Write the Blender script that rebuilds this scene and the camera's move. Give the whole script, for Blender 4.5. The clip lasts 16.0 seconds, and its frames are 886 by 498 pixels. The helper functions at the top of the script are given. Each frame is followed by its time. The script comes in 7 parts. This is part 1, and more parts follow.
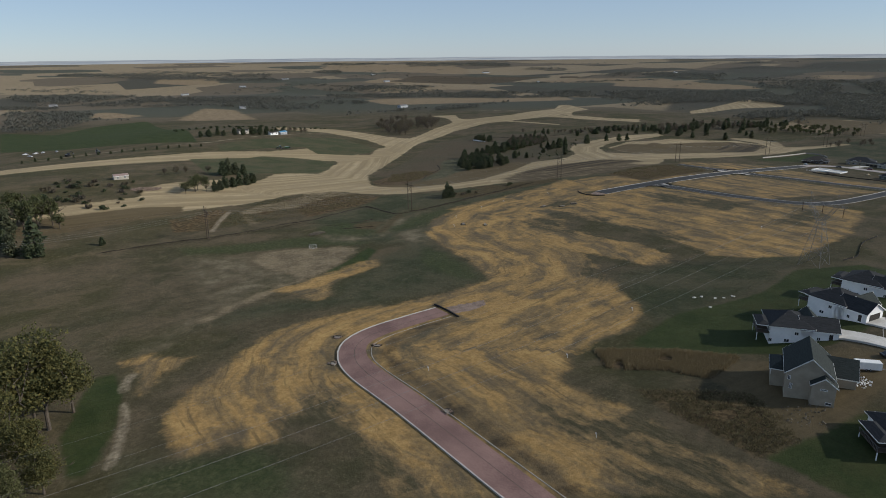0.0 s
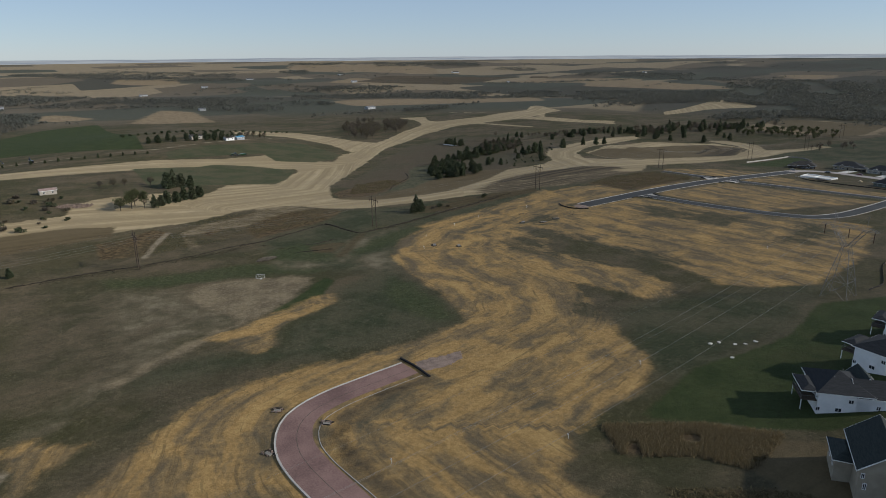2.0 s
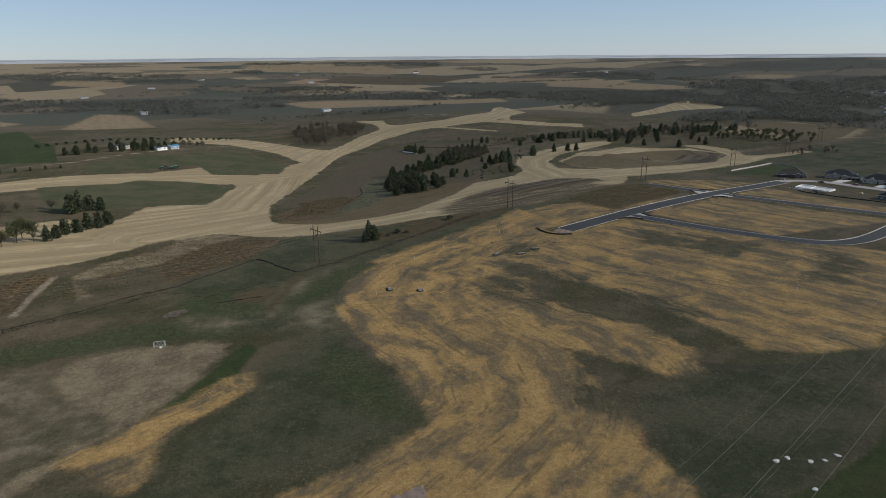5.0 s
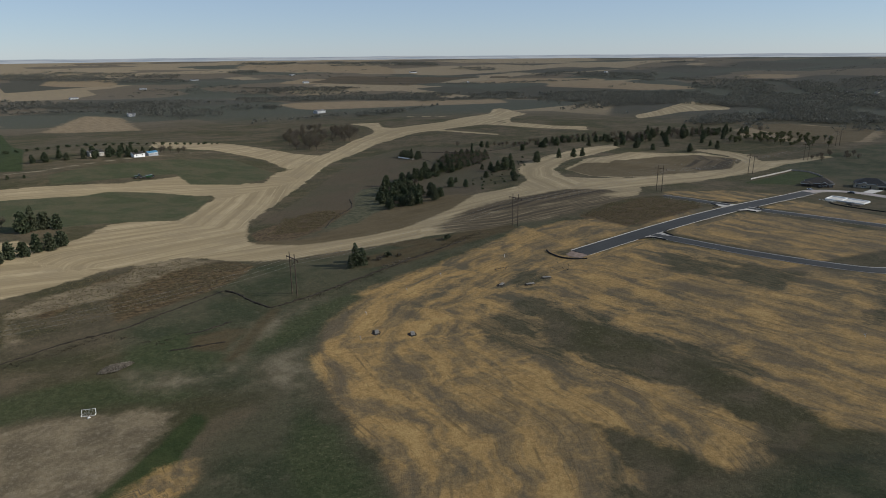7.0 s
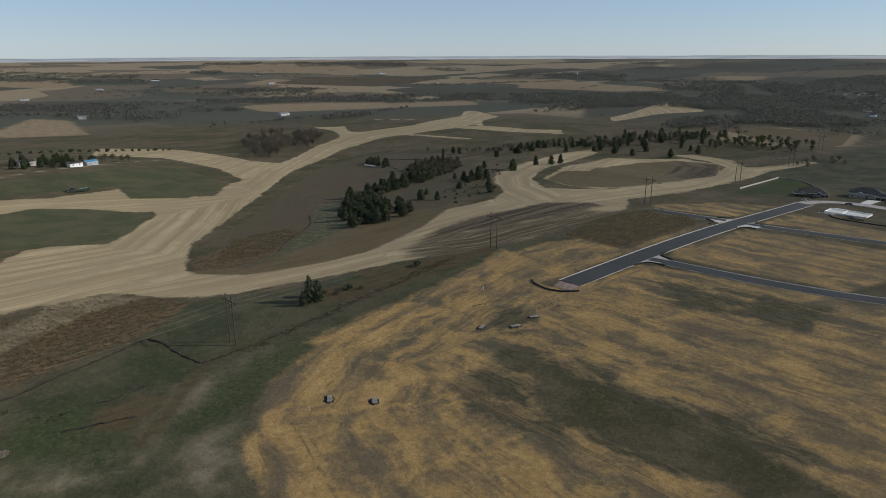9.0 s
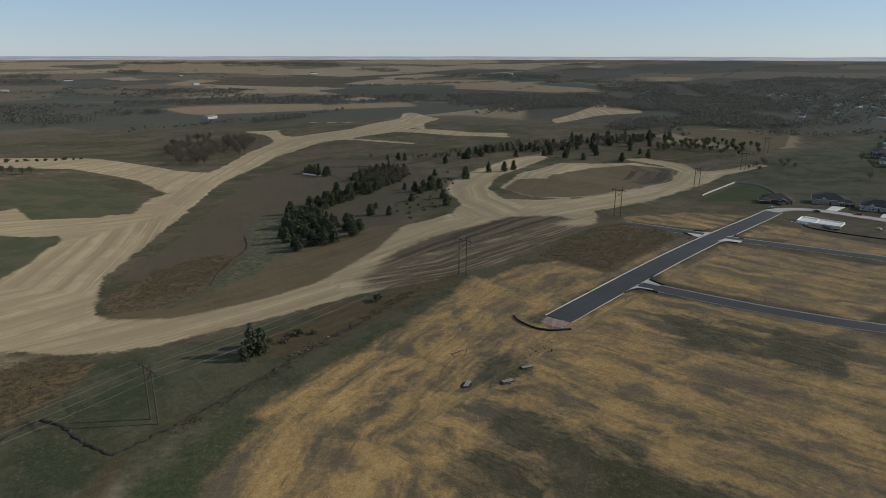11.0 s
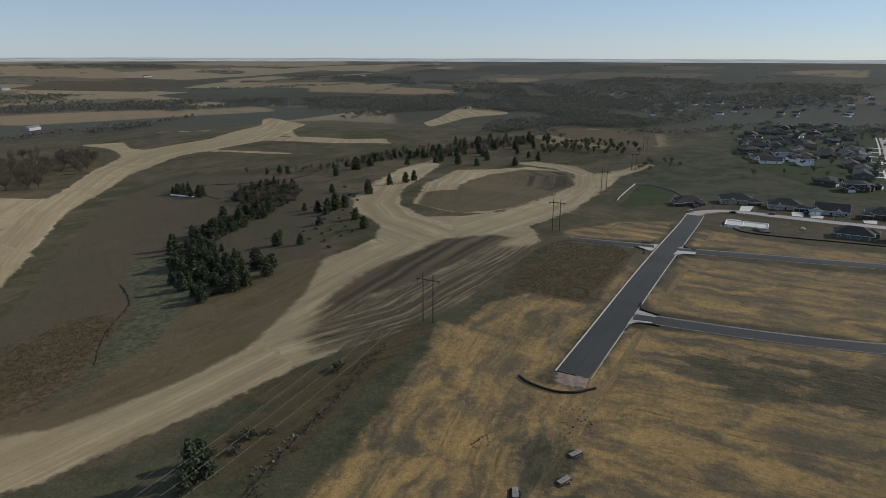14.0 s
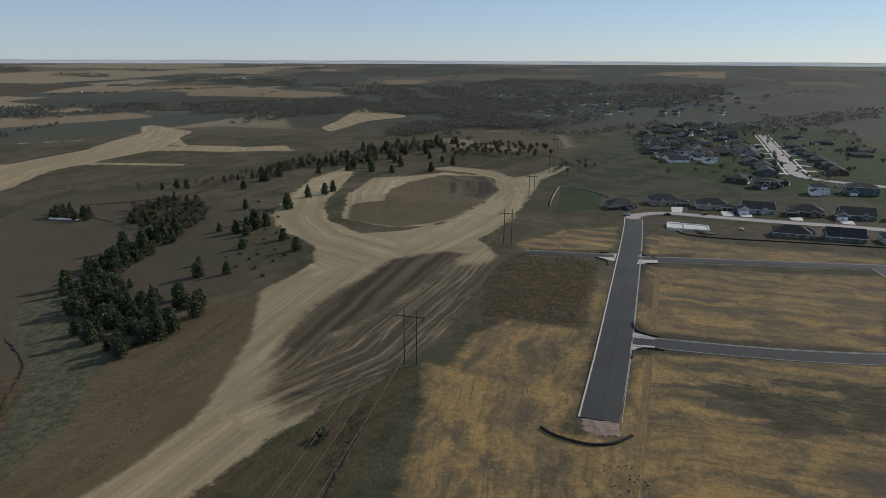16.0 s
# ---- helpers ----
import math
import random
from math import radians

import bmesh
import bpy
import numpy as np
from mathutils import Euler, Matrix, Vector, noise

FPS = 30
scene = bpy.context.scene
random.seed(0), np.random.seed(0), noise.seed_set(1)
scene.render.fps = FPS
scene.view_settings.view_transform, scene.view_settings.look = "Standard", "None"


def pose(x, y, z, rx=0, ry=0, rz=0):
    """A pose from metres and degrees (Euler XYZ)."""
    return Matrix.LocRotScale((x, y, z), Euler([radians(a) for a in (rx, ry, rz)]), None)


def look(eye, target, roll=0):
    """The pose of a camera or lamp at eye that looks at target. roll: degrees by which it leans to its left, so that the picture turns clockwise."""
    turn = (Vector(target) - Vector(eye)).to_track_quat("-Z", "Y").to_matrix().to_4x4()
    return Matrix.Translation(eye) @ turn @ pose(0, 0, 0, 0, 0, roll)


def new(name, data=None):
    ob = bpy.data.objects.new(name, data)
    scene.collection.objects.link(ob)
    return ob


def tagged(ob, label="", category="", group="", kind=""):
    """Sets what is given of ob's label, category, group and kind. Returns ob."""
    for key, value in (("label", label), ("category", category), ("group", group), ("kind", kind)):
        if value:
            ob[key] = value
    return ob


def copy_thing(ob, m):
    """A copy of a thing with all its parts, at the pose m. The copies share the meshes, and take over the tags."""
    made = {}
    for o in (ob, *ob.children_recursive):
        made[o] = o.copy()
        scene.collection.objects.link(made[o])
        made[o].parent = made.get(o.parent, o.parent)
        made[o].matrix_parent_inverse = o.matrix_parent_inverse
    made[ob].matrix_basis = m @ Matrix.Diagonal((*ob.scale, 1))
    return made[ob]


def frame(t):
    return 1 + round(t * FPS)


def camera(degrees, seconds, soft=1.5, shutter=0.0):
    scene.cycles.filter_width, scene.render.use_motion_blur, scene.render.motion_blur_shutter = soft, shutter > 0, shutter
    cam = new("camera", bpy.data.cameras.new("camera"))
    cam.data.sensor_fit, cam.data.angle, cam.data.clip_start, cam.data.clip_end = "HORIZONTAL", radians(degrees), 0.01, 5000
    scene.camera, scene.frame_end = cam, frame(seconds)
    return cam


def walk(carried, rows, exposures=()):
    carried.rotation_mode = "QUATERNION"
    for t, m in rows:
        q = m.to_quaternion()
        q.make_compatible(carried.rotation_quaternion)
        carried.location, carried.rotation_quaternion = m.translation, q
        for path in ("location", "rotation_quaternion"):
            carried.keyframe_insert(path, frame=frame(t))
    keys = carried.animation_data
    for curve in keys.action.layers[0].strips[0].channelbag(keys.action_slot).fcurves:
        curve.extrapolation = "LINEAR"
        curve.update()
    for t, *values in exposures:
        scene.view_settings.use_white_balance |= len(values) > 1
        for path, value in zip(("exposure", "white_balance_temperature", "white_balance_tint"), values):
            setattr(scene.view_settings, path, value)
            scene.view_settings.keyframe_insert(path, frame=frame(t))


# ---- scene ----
cam = camera(68.8, 16.0, 0.9)
METRES, EYE, TILT, LEAN, TURN = 358.6, 90.0, -1.634, -1.844, -31.7
ROWS = [
    (0.0, 0.0, 0.0, 0.0, -0.63, -15.11, 2.35),
    (0.5, 0.0009, 0.0308, 0.0008, -1.09, -15.13, 2.37),
    (1.0, 0.0022, 0.0629, 0.0015, -1.88, -15.18, 2.38),
    (1.5, 0.0037, 0.0934, 0.0023, -2.57, -15.22, 2.38),
    (2.0, 0.0057, 0.1252, 0.003, -3.27, -15.24, 2.38),
    (2.5, 0.008, 0.1558, 0.0035, -3.93, -15.27, 2.39),
    (3.0, 0.0108, 0.1878, 0.004, -4.61, -15.3, 2.41),
    (3.5, 0.0135, 0.2166, 0.0048, -5.31, -15.34, 2.42),
    (4.0, 0.0168, 0.2476, 0.005, -6.04, -15.37, 2.41),
    (6.5, 0.0361, 0.4028, 0.0083, -6.82, -15.41, 2.46),
    (7.0, 0.0402, 0.4331, 0.009, -6.82, -15.44, 2.48),
    (7.5, 0.0448, 0.4648, 0.0094, -7.23, -15.43, 2.48),
    (8.0, 0.0493, 0.4954, 0.0099, -7.91, -15.46, 2.45),
    (8.5, 0.054, 0.5275, 0.0104, -8.59, -15.48, 2.39),
    (9.0, 0.0581, 0.5582, 0.0112, -9.42, -15.5, 2.33),
    (11.5, 0.0391, 0.7128, 0.0152, -17.21, -15.76, 2.15),
    (12.0, 0.0292, 0.742, 0.0161, -19.29, -15.81, 2.17),
    (12.5, 0.0184, 0.7721, 0.017, -21.53, -15.87, 2.14),
    (13.0, 0.0085, 0.8009, 0.018, -23.67, -15.94, 2.17),
    (13.5, -0.0013, 0.8318, 0.0187, -26.11, -16.0, 2.21),
    (14.0, -0.0098, 0.8613, 0.0196, -28.68, -16.09, 2.24),
    (14.5, -0.0173, 0.8924, 0.02, -31.34, -16.11, 2.27),
    (15.0, -0.0234, 0.9226, 0.0207, -33.85, -16.18, 2.26),
    (15.5, -0.0285, 0.9539, 0.0213, -36.44, -16.25, 2.22),
    (16.0, -0.0322, 0.9846, 0.0217, -38.94, -16.32, 2.22),
]
walk(cam, [(t, pose(0, 0, EYE, TILT, LEAN, TURN) @ pose(METRES * x, METRES * y, METRES * z, 90 + pitch, roll, yaw)) for t, x, y, z, yaw, pitch, roll in ROWS],
     [(0.0, 0.52, 6300, 10), (8.0, 0.52, 6300, 10), (16.0, 0.5, 6300, 10)])

# ---- light ----
SUN_EL, SUN_AZ = 27.0, 132.0   # degrees above the horizon; clockwise from +y
world = bpy.data.worlds.new("sky_world")
scene.world = world
world.use_nodes = True
_wn = world.node_tree
_bg = _wn.nodes["Background"]
_sky = _wn.nodes.new("ShaderNodeTexSky")
_sky.sky_type = "NISHITA"
_sky.sun_disc = False
_sky.sun_elevation, _sky.sun_rotation = radians(SUN_EL), radians(SUN_AZ)
_sky.altitude, _sky.air_density, _sky.dust_density, _sky.ozone_density = 300.0, 0.8, 0.1, 3.0
_haze = _wn.nodes.new("ShaderNodeMix")
_haze.data_type = "RGBA"
_haze.inputs["Factor"].default_value = 0.45
_haze.inputs[7].default_value = (5.7, 7.0, 8.9, 1)
_wn.links.new(_sky.outputs["Color"], _haze.inputs[6])
_wn.links.new(_haze.outputs[2], _bg.inputs["Color"])
_bg.inputs["Strength"].default_value = 0.056
sun_lamp = bpy.data.lights.new("sun", "SUN")
sun_lamp.energy, sun_lamp.angle, sun_lamp.color = 2.6, radians(1.5), (1.0, 0.925, 0.80)
_d = Vector((math.sin(radians(SUN_AZ)) * math.cos(radians(SUN_EL)), math.cos(radians(SUN_AZ)) * math.cos(radians(SUN_EL)), math.sin(radians(SUN_EL))))
new("sun", sun_lamp).matrix_world = look(Vector((300, 300, 500)) + _d * 100, (300, 300, 500))

# ---- materials ----
class Nodes:
    """A short way to wire one material."""

    def __init__(self, name, rough=0.9, metal=0.0):
        self.mat = bpy.data.materials.new(name)
        self.mat.use_nodes = True
        self.t = self.mat.node_tree
        self.b = self.t.nodes["Principled BSDF"]
        self.b.inputs["Roughness"].default_value = rough
        self.b.inputs["Metallic"].default_value = metal
        self.b.inputs["Specular IOR Level"].default_value = 0.25

    def node(self, kind, **props):
        n = self.t.nodes.new(kind)
        for k, v in props.items():
            setattr(n, k, v)
        return n

    def put(self, socket, v):
        if isinstance(v, bpy.types.NodeSocket):
            self.t.links.new(v, socket)
        elif isinstance(v, tuple) and len(v) == 3 and socket.type == "RGBA":
            socket.default_value = (*v, 1)
        else:
            socket.default_value = v

    def pos(self):
        return self.node("ShaderNodeTexCoord").outputs["Object"]

    def world_pos(self):
        return self.node("ShaderNodeNewGeometry").outputs["Position"]

    def attr(self, name, vector=False):
        return self.node("ShaderNodeAttribute", attribute_name=name).outputs["Vector" if vector else "Fac"]

    def noise(self, vec, scale, detail=4.0, rough=0.55):
        n = self.node("ShaderNodeTexNoise")
        self.put(n.inputs["Vector"], vec)
        n.inputs["Scale"].default_value, n.inputs["Detail"].default_value, n.inputs["Roughness"].default_value = scale, detail, rough
        return n.outputs["Fac"]

    def cells(self, vec, scale, out="Color", feature="F1"):
        n = self.node("ShaderNodeTexVoronoi", feature=feature)
        self.put(n.inputs["Vector"], vec)
        n.inputs["Scale"].default_value = scale
        return n.outputs[out]

    def scale(self, vec, s):
        n = self.node("ShaderNodeVectorMath", operation="MULTIPLY")
        self.put(n.inputs[0], vec)
        n.inputs[1].default_value = s
        return n.outputs[0]

    def add_vec(self, a, b):
        n = self.node("ShaderNodeVectorMath", operation="ADD")
        self.put(n.inputs[0], a)
        self.put(n.inputs[1], b)
        return n.outputs[0]

    def math(self, op, a, b=0.0, clamp=False):
        n = self.node("ShaderNodeMath", operation=op, use_clamp=clamp)
        self.put(n.inputs[0], a)
        self.put(n.inputs[1], b)
        return n.outputs[0]

    def ramp(self, v, lo, hi, out_lo=0.0, out_hi=1.0):
        n = self.node("ShaderNodeMapRange", interpolation_type="SMOOTHSTEP")
        for s, x in zip(("Value", "From Min", "From Max", "To Min", "To Max"), (v, lo, hi, out_lo, out_hi)):
            self.put(n.inputs[s], x)
        return n.outputs["Result"]

    def mix(self, fac, a, b, blend="MIX"):
        n = self.node("ShaderNodeMix", data_type="RGBA", blend_type=blend)
        self.put(n.inputs["Factor"], fac)
        self.put(n.inputs[6], a)
        self.put(n.inputs[7], b)
        return n.outputs[2]

    def chance(self):
        return self.node("ShaderNodeObjectInfo").outputs["Random"]

    def island(self):
        return self.node("ShaderNodeNewGeometry").outputs["Random Per Island"]

    def bump(self, height, strength=0.3, distance=0.1):
        n = self.node("ShaderNodeBump")
        n.inputs["Strength"].default_value, n.inputs["Distance"].default_value = strength, distance
        self.put(n.inputs["Height"], height)
        self.t.links.new(n.outputs["Normal"], self.b.inputs["Normal"])

    def done(self, colour, rough=None):
        self.put(self.b.inputs["Base Color"], colour)
        if rough is not None:
            self.put(self.b.inputs["Roughness"], rough)
        return self.mat


def worn(name, a, b, scale=1.0, rough=0.85, metal=0.0, bump=0.0, vary=0.0, fine=8.0):
    """Two tones at two scales, with fine relief."""
    g = Nodes(name, rough, metal)
    p = g.pos()
    big, small = g.noise(p, scale, 3.0), g.noise(p, scale * fine, 3.0)
    f = g.ramp(g.math("ADD", g.math("MULTIPLY", big, 0.6), g.math("MULTIPLY", small, 0.4)), 0.33, 0.67)
    col = g.mix(f, a, b)
    if vary:
        col = g.mix(g.math("MULTIPLY", g.chance(), vary), col, tuple(0.35 * v for v in a))
    if bump:
        g.bump(small, bump, 0.05)
    return g.done(col)


def ground_material():
    g = Nodes("ground_cover", 0.95)
    g.b.inputs["Diffuse Roughness"].default_value = 0.35
    g.b.inputs["Specular IOR Level"].default_value = 0.1
    p = g.pos()
    n_big, n_mid, n_fine = g.noise(p, 0.013, 4.0), g.noise(p, 0.09, 5.0, 0.6), g.noise(p, 0.7, 6.0, 0.65)
    grain = g.noise(p, 3.5, 3.0, 0.6)
    warp = g.node("ShaderNodeTexNoise")
    g.put(warp.inputs["Vector"], p)
    warp.inputs["Scale"].default_value, warp.inputs["Detail"].default_value = 0.05, 3.0
    row = g.attr("row", True)
    track = g.attr("track", True)

    ragged = g.noise(p, 0.5, 8.0, 0.75)

    def cover(name, wobble, soft, shift=0.0):
        d = g.attr(name)
        d = g.math("ADD", d, g.math("MULTIPLY", g.math("SUBTRACT", n_mid, 0.5 - shift), wobble))
        d = g.math("ADD", d, g.math("MULTIPLY", g.math("SUBTRACT", ragged, 0.5), wobble * 0.7))
        return g.ramp(d, -soft, soft)

    # open land: thin olive and brown grass
    col = g.mix(g.ramp(n_mid, 0.35, 0.65), (0.062, 0.053, 0.031), (0.092, 0.074, 0.046))
    col = g.mix(g.ramp(n_big, 0.42, 0.62), col, (0.050, 0.047, 0.021))
    col = g.mix(g.ramp(n_fine, 0.50, 0.74, 0.0, 0.3), col, (0.125, 0.098, 0.058))
    drain = g.noise(g.add_vec(g.scale(p, (0.020, 0.045, 0.0)), g.scale(warp.outputs["Color"], (1.2, 1.2, 0.0))), 1.0, 5.0, 0.6)
    col = g.mix(g.ramp(drain, 0.50, 0.64, 0.0, 0.65), col, (0.110, 0.085, 0.053))
    col = g.mix(g.ramp(drain, 0.46, 0.36, 0.0, 0.6), col, (0.040, 0.041, 0.020))
    rill = g.math("ABSOLUTE", g.math("SUBTRACT", g.noise(g.add_vec(g.scale(p, (0.030, 0.018, 0.0)), g.scale(warp.outputs["Color"], (0.6, 0.6, 0.0))), 1.0, 4.0, 0.6), 0.5))
    col = g.mix(g.math("MULTIPLY", g.ramp(rill, 0.010, 0.0, 0.0, 0.2), g.ramp(n_mid, 0.4, 0.6)), col, (0.185, 0.145, 0.092))
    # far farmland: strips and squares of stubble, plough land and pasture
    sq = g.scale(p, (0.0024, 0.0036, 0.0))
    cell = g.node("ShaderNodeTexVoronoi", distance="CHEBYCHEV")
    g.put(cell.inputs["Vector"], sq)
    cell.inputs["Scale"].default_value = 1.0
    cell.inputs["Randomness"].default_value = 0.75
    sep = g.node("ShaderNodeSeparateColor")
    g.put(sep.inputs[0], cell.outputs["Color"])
    # pale fields grow commoner with distance: haze painted into the field colours
    field_haze = g.attr("field_haze")
    field = g.mix(g.ramp(g.math("ADD", sep.outputs[0], g.math("MULTIPLY", field_haze, 0.5)), 0.45, 0.52), (0.058, 0.056, 0.042), (0.118, 0.096, 0.066))
    field = g.mix(g.ramp(g.math("SUBTRACT", sep.outputs[1], g.math("MULTIPLY", field_haze, 0.2)), 0.62, 0.66), field, (0.062, 0.066, 0.048))
    field = g.mix(g.ramp(g.math("ADD", sep.outputs[2], g.math("MULTIPLY", field_haze, 0.5)), 0.82, 0.84), field, (0.240, 0.190, 0.120))
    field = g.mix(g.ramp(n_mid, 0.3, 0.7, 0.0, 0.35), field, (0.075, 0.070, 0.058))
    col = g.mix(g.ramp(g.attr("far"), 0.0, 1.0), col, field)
    # meadow, pasture and lawns
    blotch = g.noise(p, 0.045, 6.0, 0.62)
    meadow = g.mix(g.ramp(blotch, 0.40, 0.58), (0.037, 0.044, 0.022), (0.068, 0.064, 0.037))
    meadow = g.mix(g.ramp(g.noise(p, 0.16, 6.0, 0.7), 0.57, 0.70, 0.0, 0.55), meadow, (0.108, 0.090, 0.058))
    meadow = g.mix(g.ramp(n_fine, 0.45, 0.8, 0.0, 0.3), meadow, (0.080, 0.073, 0.044))
    col = g.mix(cover("meadow", 16.0, 7.0), col, meadow)
    lawn = g.mix(g.ramp(n_mid, 0.3, 0.7), (0.028, 0.040, 0.013), (0.043, 0.054, 0.019))
    lawn = g.mix(g.ramp(grain, 0.5, 0.8, 0.0, 0.25), lawn, (0.045, 0.050, 0.020))
    lawn = g.mix(g.ramp(blotch, 0.52, 0.68, 0.0, 0.6), lawn, (0.046, 0.048, 0.019))
    mown = cover("lawn", 4.0, 1.0)
    col = g.mix(mown, col, lawn)
    green = g.mix(g.ramp(n_fine, 0.35, 0.7), (0.034, 0.047, 0.018), (0.058, 0.064, 0.028))
    col = g.mix(g.math("MULTIPLY", cover("green", 10.0, 4.0), 0.8), col, green)
    # rough weeds
    weeds = g.mix(g.ramp(g.noise(p, 0.45, 6.0, 0.7), 0.35, 0.65), (0.036, 0.026, 0.014), (0.130, 0.091, 0.046))
    weeds = g.mix(g.ramp(blotch, 0.45, 0.6, 0.0, 0.6), weeds, (0.060, 0.050, 0.027))
    col = g.mix(cover("weeds", 4.0, 1.6), col, weeds)
    # dead stalks and clods, and small shadows between the grass painted dark
    bits = g.noise(p, 0.95, 8.0, 0.78)
    cover_low = g.noise(p, 0.06, 4.0, 0.6)
    col = g.mix(g.math("MULTIPLY", g.ramp(bits, 0.545, 0.62, 0.0, 0.45), g.math("SUBTRACT", g.ramp(cover_low, 0.40, 0.62), mown, True)), col, (0.165, 0.132, 0.078))
    col = g.mix(g.ramp(bits, 0.455, 0.39, 0.0, 0.35), col, (0.024, 0.025, 0.012))
    # thin worn grass, dead scrub and the grey-green weeds of the creek
    thin_grass = g.mix(g.ramp(g.noise(p, 0.12, 6.0, 0.65), 0.35, 0.65), (0.084, 0.072, 0.043), (0.172, 0.144, 0.094))
    patchy = g.ramp(g.noise(g.add_vec(g.scale(p, (0.10, 0.05, 0.0)), g.scale(warp.outputs["Color"], (1.0, 1.0, 0.0))), 1.0, 5.0, 0.6), 0.34, 0.58, 0.3, 0.95)
    col = g.mix(g.math("MULTIPLY", cover("worn", 14.0, 7.0), patchy), col, thin_grass)
    dead = g.mix(g.ramp(g.noise(p, 0.5, 6.0, 0.7), 0.35, 0.65), (0.052, 0.037, 0.021), (0.112, 0.080, 0.044))
    dead = g.mix(g.ramp(blotch, 0.45, 0.62, 0.0, 0.25), dead, (0.072, 0.058, 0.034))
    stub = g.mix(g.ramp(g.noise(g.scale(p, (0.25, 0.02, 0.0)), 1.0, 4.0), 0.35, 0.65), (0.165, 0.125, 0.076), (0.220, 0.168, 0.104))
    col = g.mix(cover("stubble", 30.0, 8.0), col, stub)
    earth = g.mix(g.ramp(g.noise(g.scale(track, (0.5, 0.02, 0.0)), 1.0, 5.0, 0.65), 0.35, 0.65), (0.058, 0.044, 0.022), (0.082, 0.061, 0.031))
    earth = g.mix(g.ramp(n_mid, 0.4, 0.7, 0.0, 0.6), earth, (0.080, 0.068, 0.038))
    col = g.mix(cover("earth", 7.0, 2.5), col, earth)
    # bare pale ground
    pale = g.mix(g.ramp(n_mid, 0.3, 0.7), (0.105, 0.084, 0.052), (0.190, 0.150, 0.092))
    pale = g.mix(g.ramp(n_fine, 0.45, 0.75, 0.0, 0.5), pale, (0.24, 0.20, 0.14))
    col = g.mix(cover("pale", 9.0, 2.5), col, pale)
    trail = g.mix(g.ramp(n_fine, 0.35, 0.7), (0.17, 0.14, 0.095), (0.29, 0.245, 0.175))
    col = g.mix(g.math("MULTIPLY", cover("trail", 2.0, 0.9), 0.85), col, trail)
    # graded earth roads with tracks along them
    lanes = g.noise(g.add_vec(g.scale(track, (0.15, 0.0045, 0.0)), g.scale(warp.outputs["Color"], (0.5, 0.5, 0.0))), 1.0, 3.0, 0.5)
    ruts = g.noise(g.add_vec(g.scale(track, (0.7, 0.005, 0.0)), g.scale(warp.outputs["Color"], (1.2, 1.2, 0.0))), 1.0, 4.0, 0.6)
    dirt = g.mix(g.ramp(lanes, 0.36, 0.60), (0.232, 0.181, 0.105), (0.315, 0.250, 0.147))
    dirt = g.mix(g.ramp(lanes, 0.56, 0.72, 0.0, 0.8), dirt, (0.385, 0.312, 0.192))
    dirt = g.mix(g.ramp(ruts, 0.50, 0.64, 0.0, 0.45), dirt, (0.190, 0.147, 0.086))
    dirt = g.mix(g.ramp(blotch, 0.44, 0.64, 0.0, 0.65), dirt, (0.235, 0.186, 0.114))
    dirt = g.mix(g.ramp(ruts, 0.42, 0.33, 0.0, 0.4), dirt, (0.42, 0.345, 0.218))
    graded = cover("dirt", 9.0, 1.1)
    col = g.mix(graded, col, dirt)
    churn = g.noise(g.add_vec(g.scale(track, (0.42, 0.014, 0.0)), g.scale(warp.outputs["Color"], (1.0, 1.0, 0.0))), 1.0, 6.0, 0.7)
    churned = g.mix(g.ramp(churn, 0.44, 0.60), (0.068, 0.054, 0.034), (0.155, 0.120, 0.072))
    churned = g.mix(g.ramp(churn, 0.57, 0.68), churned, (0.37, 0.295, 0.18))
    col = g.mix(cover("churned", 10.0, 5.0), col, churned)
    # plain fields between the roads, smooth graded slopes, scrub and creek weeds
    plain = g.mix(g.ramp(n_big, 0.42, 0.60), (0.080, 0.063, 0.040), (0.071, 0.062, 0.037))
    plain = g.mix(g.ramp(g.noise(p, 0.035, 6.0, 0.65), 0.50, 0.68, 0.0, 0.6), plain, (0.092, 0.072, 0.046))
    plain = g.mix(g.ramp(g.noise(g.scale(track, (0.6, 0.01, 0.0)), 1.0, 4.0, 0.6), 0.5, 0.7, 0.0, 0.3), plain, (0.048, 0.042, 0.026))
    col = g.mix(cover("fallow", 5.0, 1.2), col, plain)
    graze = g.mix(g.ramp(blotch, 0.40, 0.60), (0.052, 0.058, 0.028), (0.076, 0.071, 0.039))
    col = g.mix(cover("pasture", 5.0, 1.2), col, graze)
    loam = g.mix(g.ramp(g.noise(g.scale(track, (0.3, 0.012, 0.0)), 1.0, 5.0, 0.6), 0.3, 0.7), (0.080, 0.061, 0.033), (0.108, 0.083, 0.045))
    loam = g.mix(g.ramp(blotch, 0.42, 0.66, 0.0, 0.55), loam, (0.116, 0.091, 0.053))
    col = g.mix(cover("clay", 5.0, 1.6), col, loam)
    col = g.mix(cover("scrub", 3.0, 1.2), col, dead)
    reed = g.mix(g.ramp(g.noise(p, 0.35, 6.0, 0.7), 0.35, 0.65), (0.054, 0.055, 0.031), (0.098, 0.091, 0.054))
    col = g.mix(cover("weedy", 5.0, 2.0), col, reed)
    # blown straw in rows
    wave = g.add_vec(g.scale(row, (0.135, 0.017, 0.0)), g.scale(warp.outputs["Color"], (1.6, 1.6, 0.0)))
    rows = g.noise(wave, 1.0, 5.0, 0.6)
